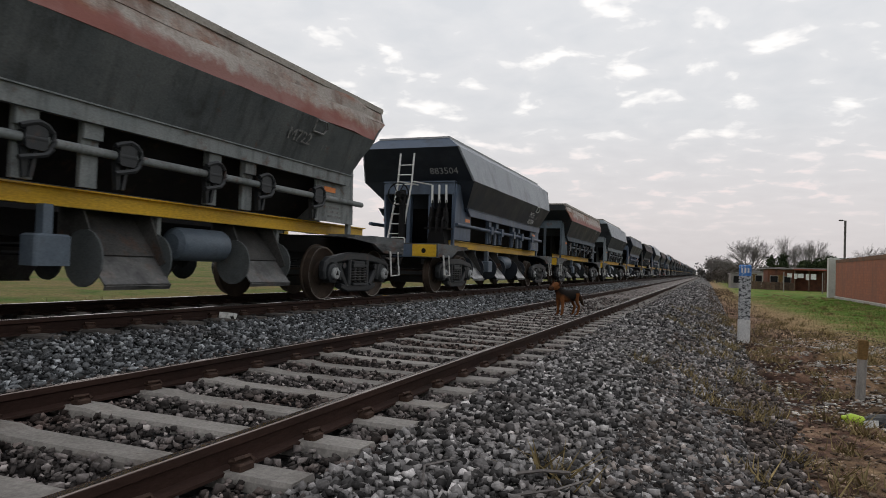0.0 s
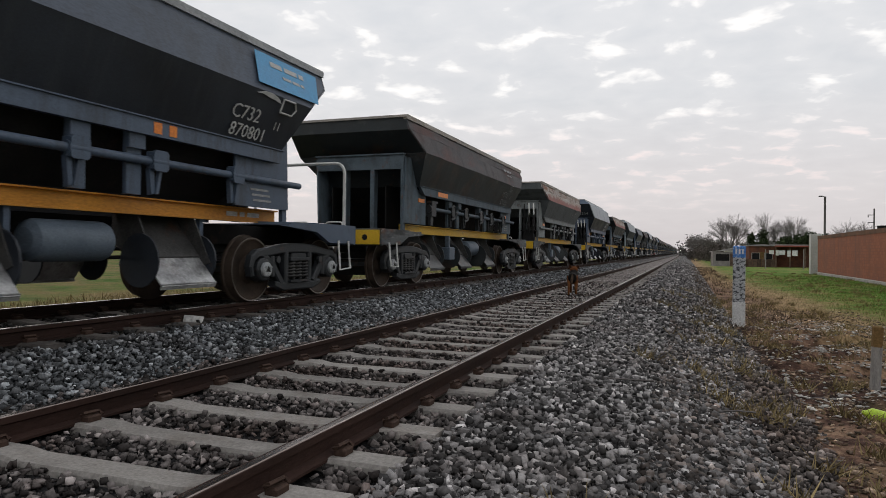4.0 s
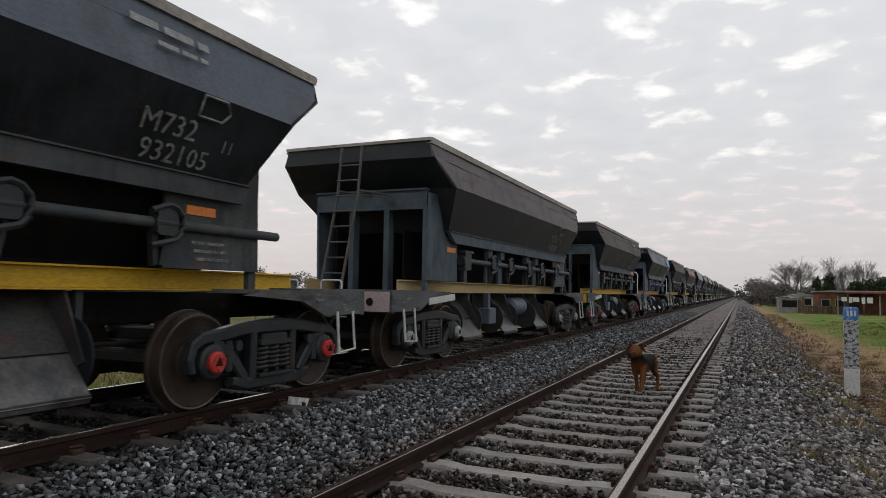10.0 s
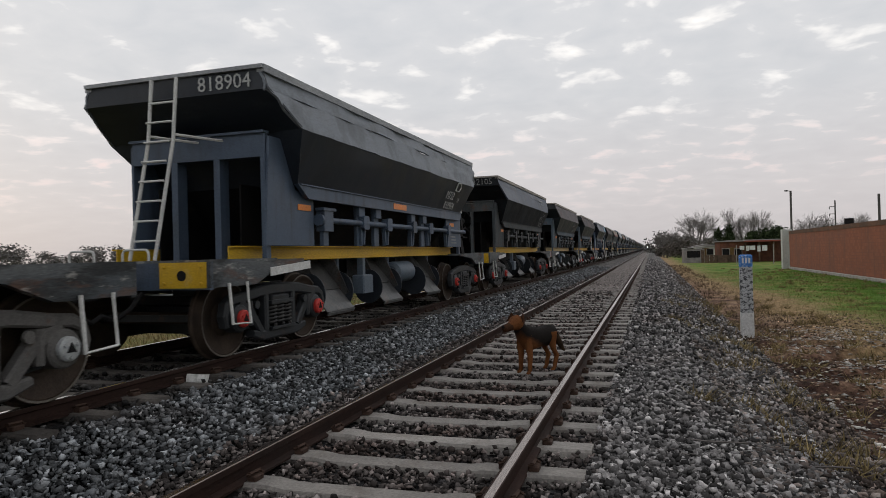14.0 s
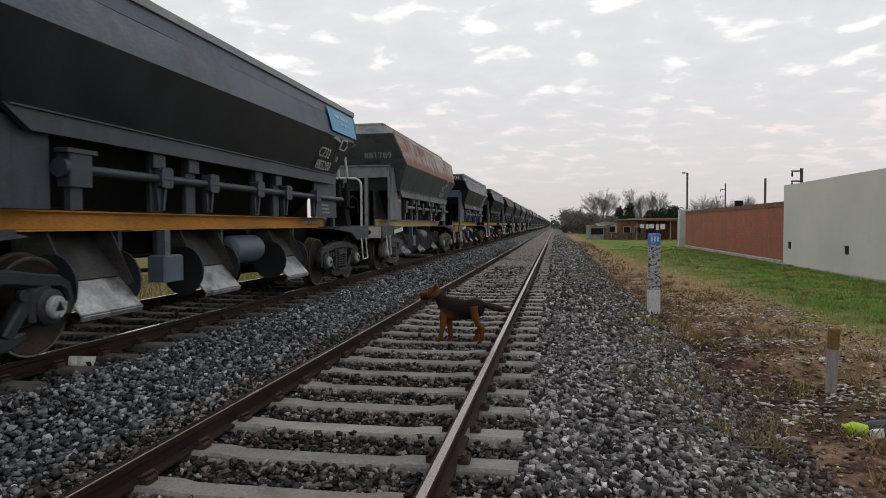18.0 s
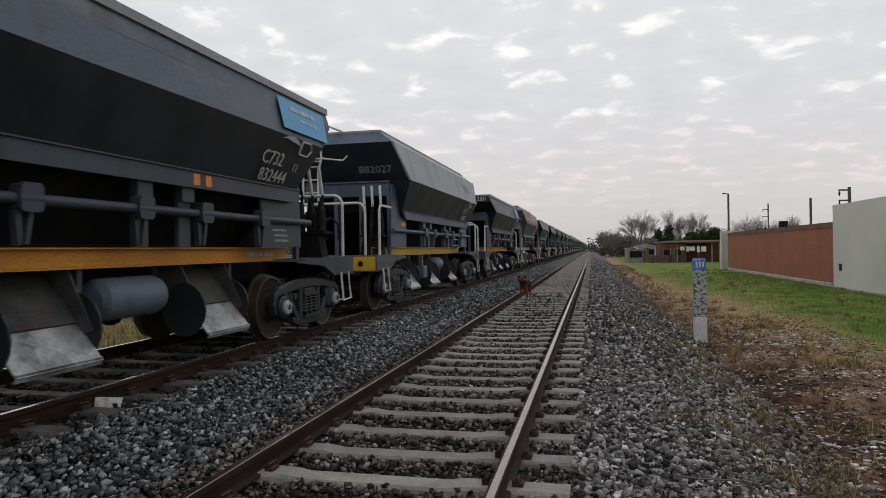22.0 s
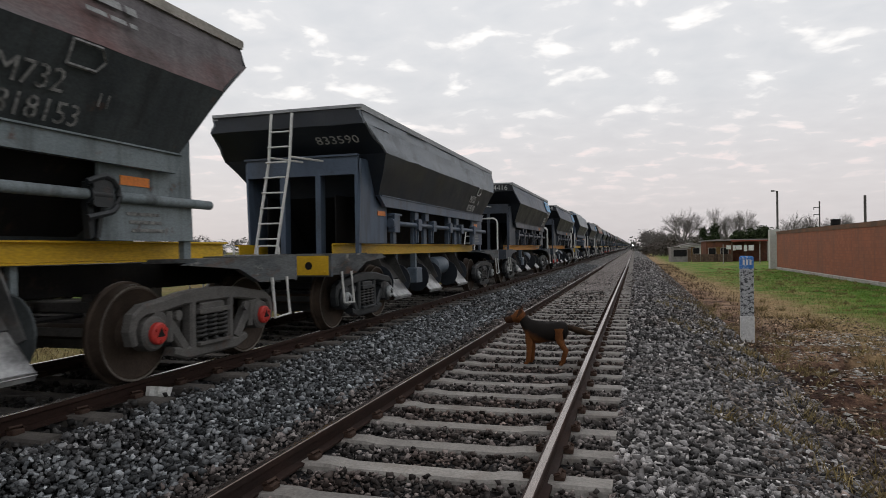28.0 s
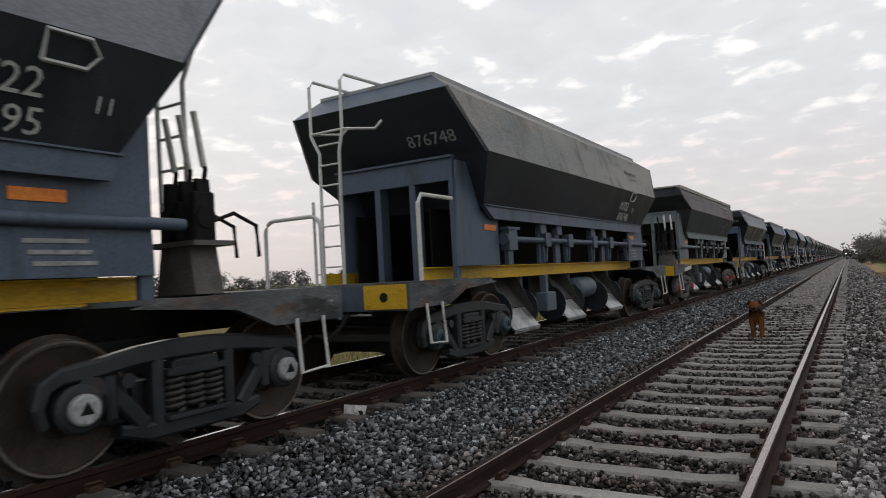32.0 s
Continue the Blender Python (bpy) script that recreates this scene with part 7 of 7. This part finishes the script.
blades("grass", 16000, grass_place(-16, -7.5, 2, 50), (0.08, 0.3), M_STRAW, "long dry grass beyond the train", 15)
M_SCRUB = surface("brown_dead_weeds", (0.08, 0.056, 0.036), (0.17, 0.12, 0.075), 1.2, 0.9, 0, 0, 30, island=0.5)
blades("weeds", 7000, grass_place(3.1, 5.4, 16, 85, 700), (0.05, 0.2), M_SCRUB, "dead brown weeds along the foot of the bank", 19, 0.6)
twigs = Shape()
rt = random.Random(21)
for k in range(90):
    x, y = rt.uniform(1.6, 6.5), rt.uniform(2, 16)
    z = max(float(ballast_z(x)), -0.83) + 0.03
    a, l = rt.uniform(0, 6.28), rt.uniform(0.12, 0.5)
    twigs.tube([(x, y, z), (x + l * 0.5 * math.cos(a), y + l * 0.5 * math.sin(a), z + 0.03), (x + l * math.cos(a + 0.3), y + l * math.sin(a + 0.3), z + rt.uniform(0, 0.05))], rt.uniform(0.004, 0.01), 4)
tagged(part("dry_twigs", twigs, M_BARK), "dry twigs scattered on stones and earth", "twigs", kind="stuff")

# ---- sleepers, laid last ----
sleepers(near_track, -4, 300, -0.13, M_SLEEPER)
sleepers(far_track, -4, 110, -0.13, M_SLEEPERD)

# ---- what moves ----
RUN = [(0, 0.0), (1, 6.05), (2, 12.15), (3, 18.35), (4, 24.5), (5, 30.4), (6, 36.25), (7, 41.98), (8, 47.7), (9, 53.42), (10, 59.15), (11, 64.95), (12, 70.7), (13, 76.45), (14, 82.2), (16, 93.58), (18, 104.95), (20, 116.36), (22, 127.95), (24, 139.5), (26, 151.15), (28, 162.8), (30, 174.35), (32, 185.79)]
DOG = [(0, 0.19, 14.3, 140), (1, 0.19, 14.35, 140), (2, 0.16, 14.5, 138), (2.6, 0.13, 14.7, 110), (3.3, 0.10, 15.4, 45), (4, 0.06, 17.0, 5), (4.5, 0.03, 18.4, 3), (5, -0.01, 20.1, 8), (5.5, -0.14, 21.7, 55), (6, -0.3, 22.2, 85), (6.5, -0.4, 21.5, 140), (7, -0.40, 19.8, 185), (8, 0.0, 16.3, 187), (9, 0.36, 13.1, 183), (9.5, 0.34, 12.2, 180), (10, 0.31, 11.35, 165), (10.8, 0.3, 10.4, 145), (11.5, 0.32, 9.75, 150), (12, 0.37, 9.5, 154), (13, 0.39, 9.25, 138), (14.5, 0.41, 9.15, 148), (16, 0.42, 9.1, 158), (17, 0.43, 9.05, 156), (17.5, 0.44, 9.15, 125), (18, 0.36, 9.7, 85), (18.5, 0.22, 11.2, 15), (19, 0.09, 12.7, 4), (20, -0.13, 18.4, 3), (20.5, -0.35, 21.8, 20), (21, -0.53, 23.8, 80), (21.5, -0.58, 23.4, 125), (22, -0.56, 22.3, 165), (23, -0.29, 18.7, 183), (24, 0.17, 15.6, 188), (25, 0.25, 13.2, 175), (26, 0.26, 11.3, 140), (26.5, 0.28, 10.6, 125), (27, 0.32, 10.2, 148), (27.5, 0.33, 10.15, 130), (28, 0.33, 10.4, 88), (28.5, 0.15, 11.6, 20), (29, 0.02, 13.1, 2), (30, 0.05, 16.3, 3), (30.5, 0.02, 17.9, 30), (31, -0.03, 18.6, 82), (31.5, -0.08, 17.4, 150), (32, -0.1, 15.7, 182)]

# how far the tail hangs below level, in degrees
TAIL = [(0, 55), (4, 30), (6, 10), (8, 50), (10, 60), (13, 50), (16, 60), (17.3, 45), (17.8, 8), (18.6, 5), (20, 20), (22, 40), (24, 55), (26, -20), (26.8, -62), (27.3, -55), (27.9, 5), (29, 20), (31, 10), (32, 50)]
TAIL_ROOT = tuple(tail.location)


def motions():
    times = [t for t, _ in RUN]
    runs = [s for _, s in RUN]
    for wagon, centre in TRAIN:
        walk(wagon, [(t, pose(XT, centre + s, ZT)) for t, s in RUN])
    steps = [k / 10 for k in range(321)]
    turned = [math.degrees(float(np.interp(t, times, runs)) / WHEEL_R) for t in steps]
    for n, (wheelset, dy) in enumerate(WHEELS):
        walk(wheelset, [(t, pose(0, dy, WHEEL_R, -a - 37 * n, 0, 0)) for t, a in zip(steps, turned)])
    walk(dog, [(t, pose(x, y, -0.125, 0, 0, h)) for t, x, y, h in DOG])
    # the legs swing as far as the dog has run
    walk(tail, [(t, pose(*TAIL_ROOT, a, 0, 0)) for t, a in TAIL])
    td = [d[0] for d in DOG]
    way = np.cumsum([0] + [math.hypot(b[1] - a[1], b[2] - a[2]) for a, b in zip(DOG, DOG[1:])])
    for leg, hip, phase in LEGS:
        rows = []
        for k in range(0, 321):
            t = k / 10
            s0, s1 = float(np.interp(t, td, way)), float(np.interp(min(t + 0.1, 32), td, way))
            pace = min(1.0, (s1 - s0) / 0.1 / 1.5)
            rows.append((t, pose(*hip, 26 * pace * math.sin(2 * math.pi * (s0 / 0.95 + phase)), 0, 0)))
        walk(leg, rows)


motions()
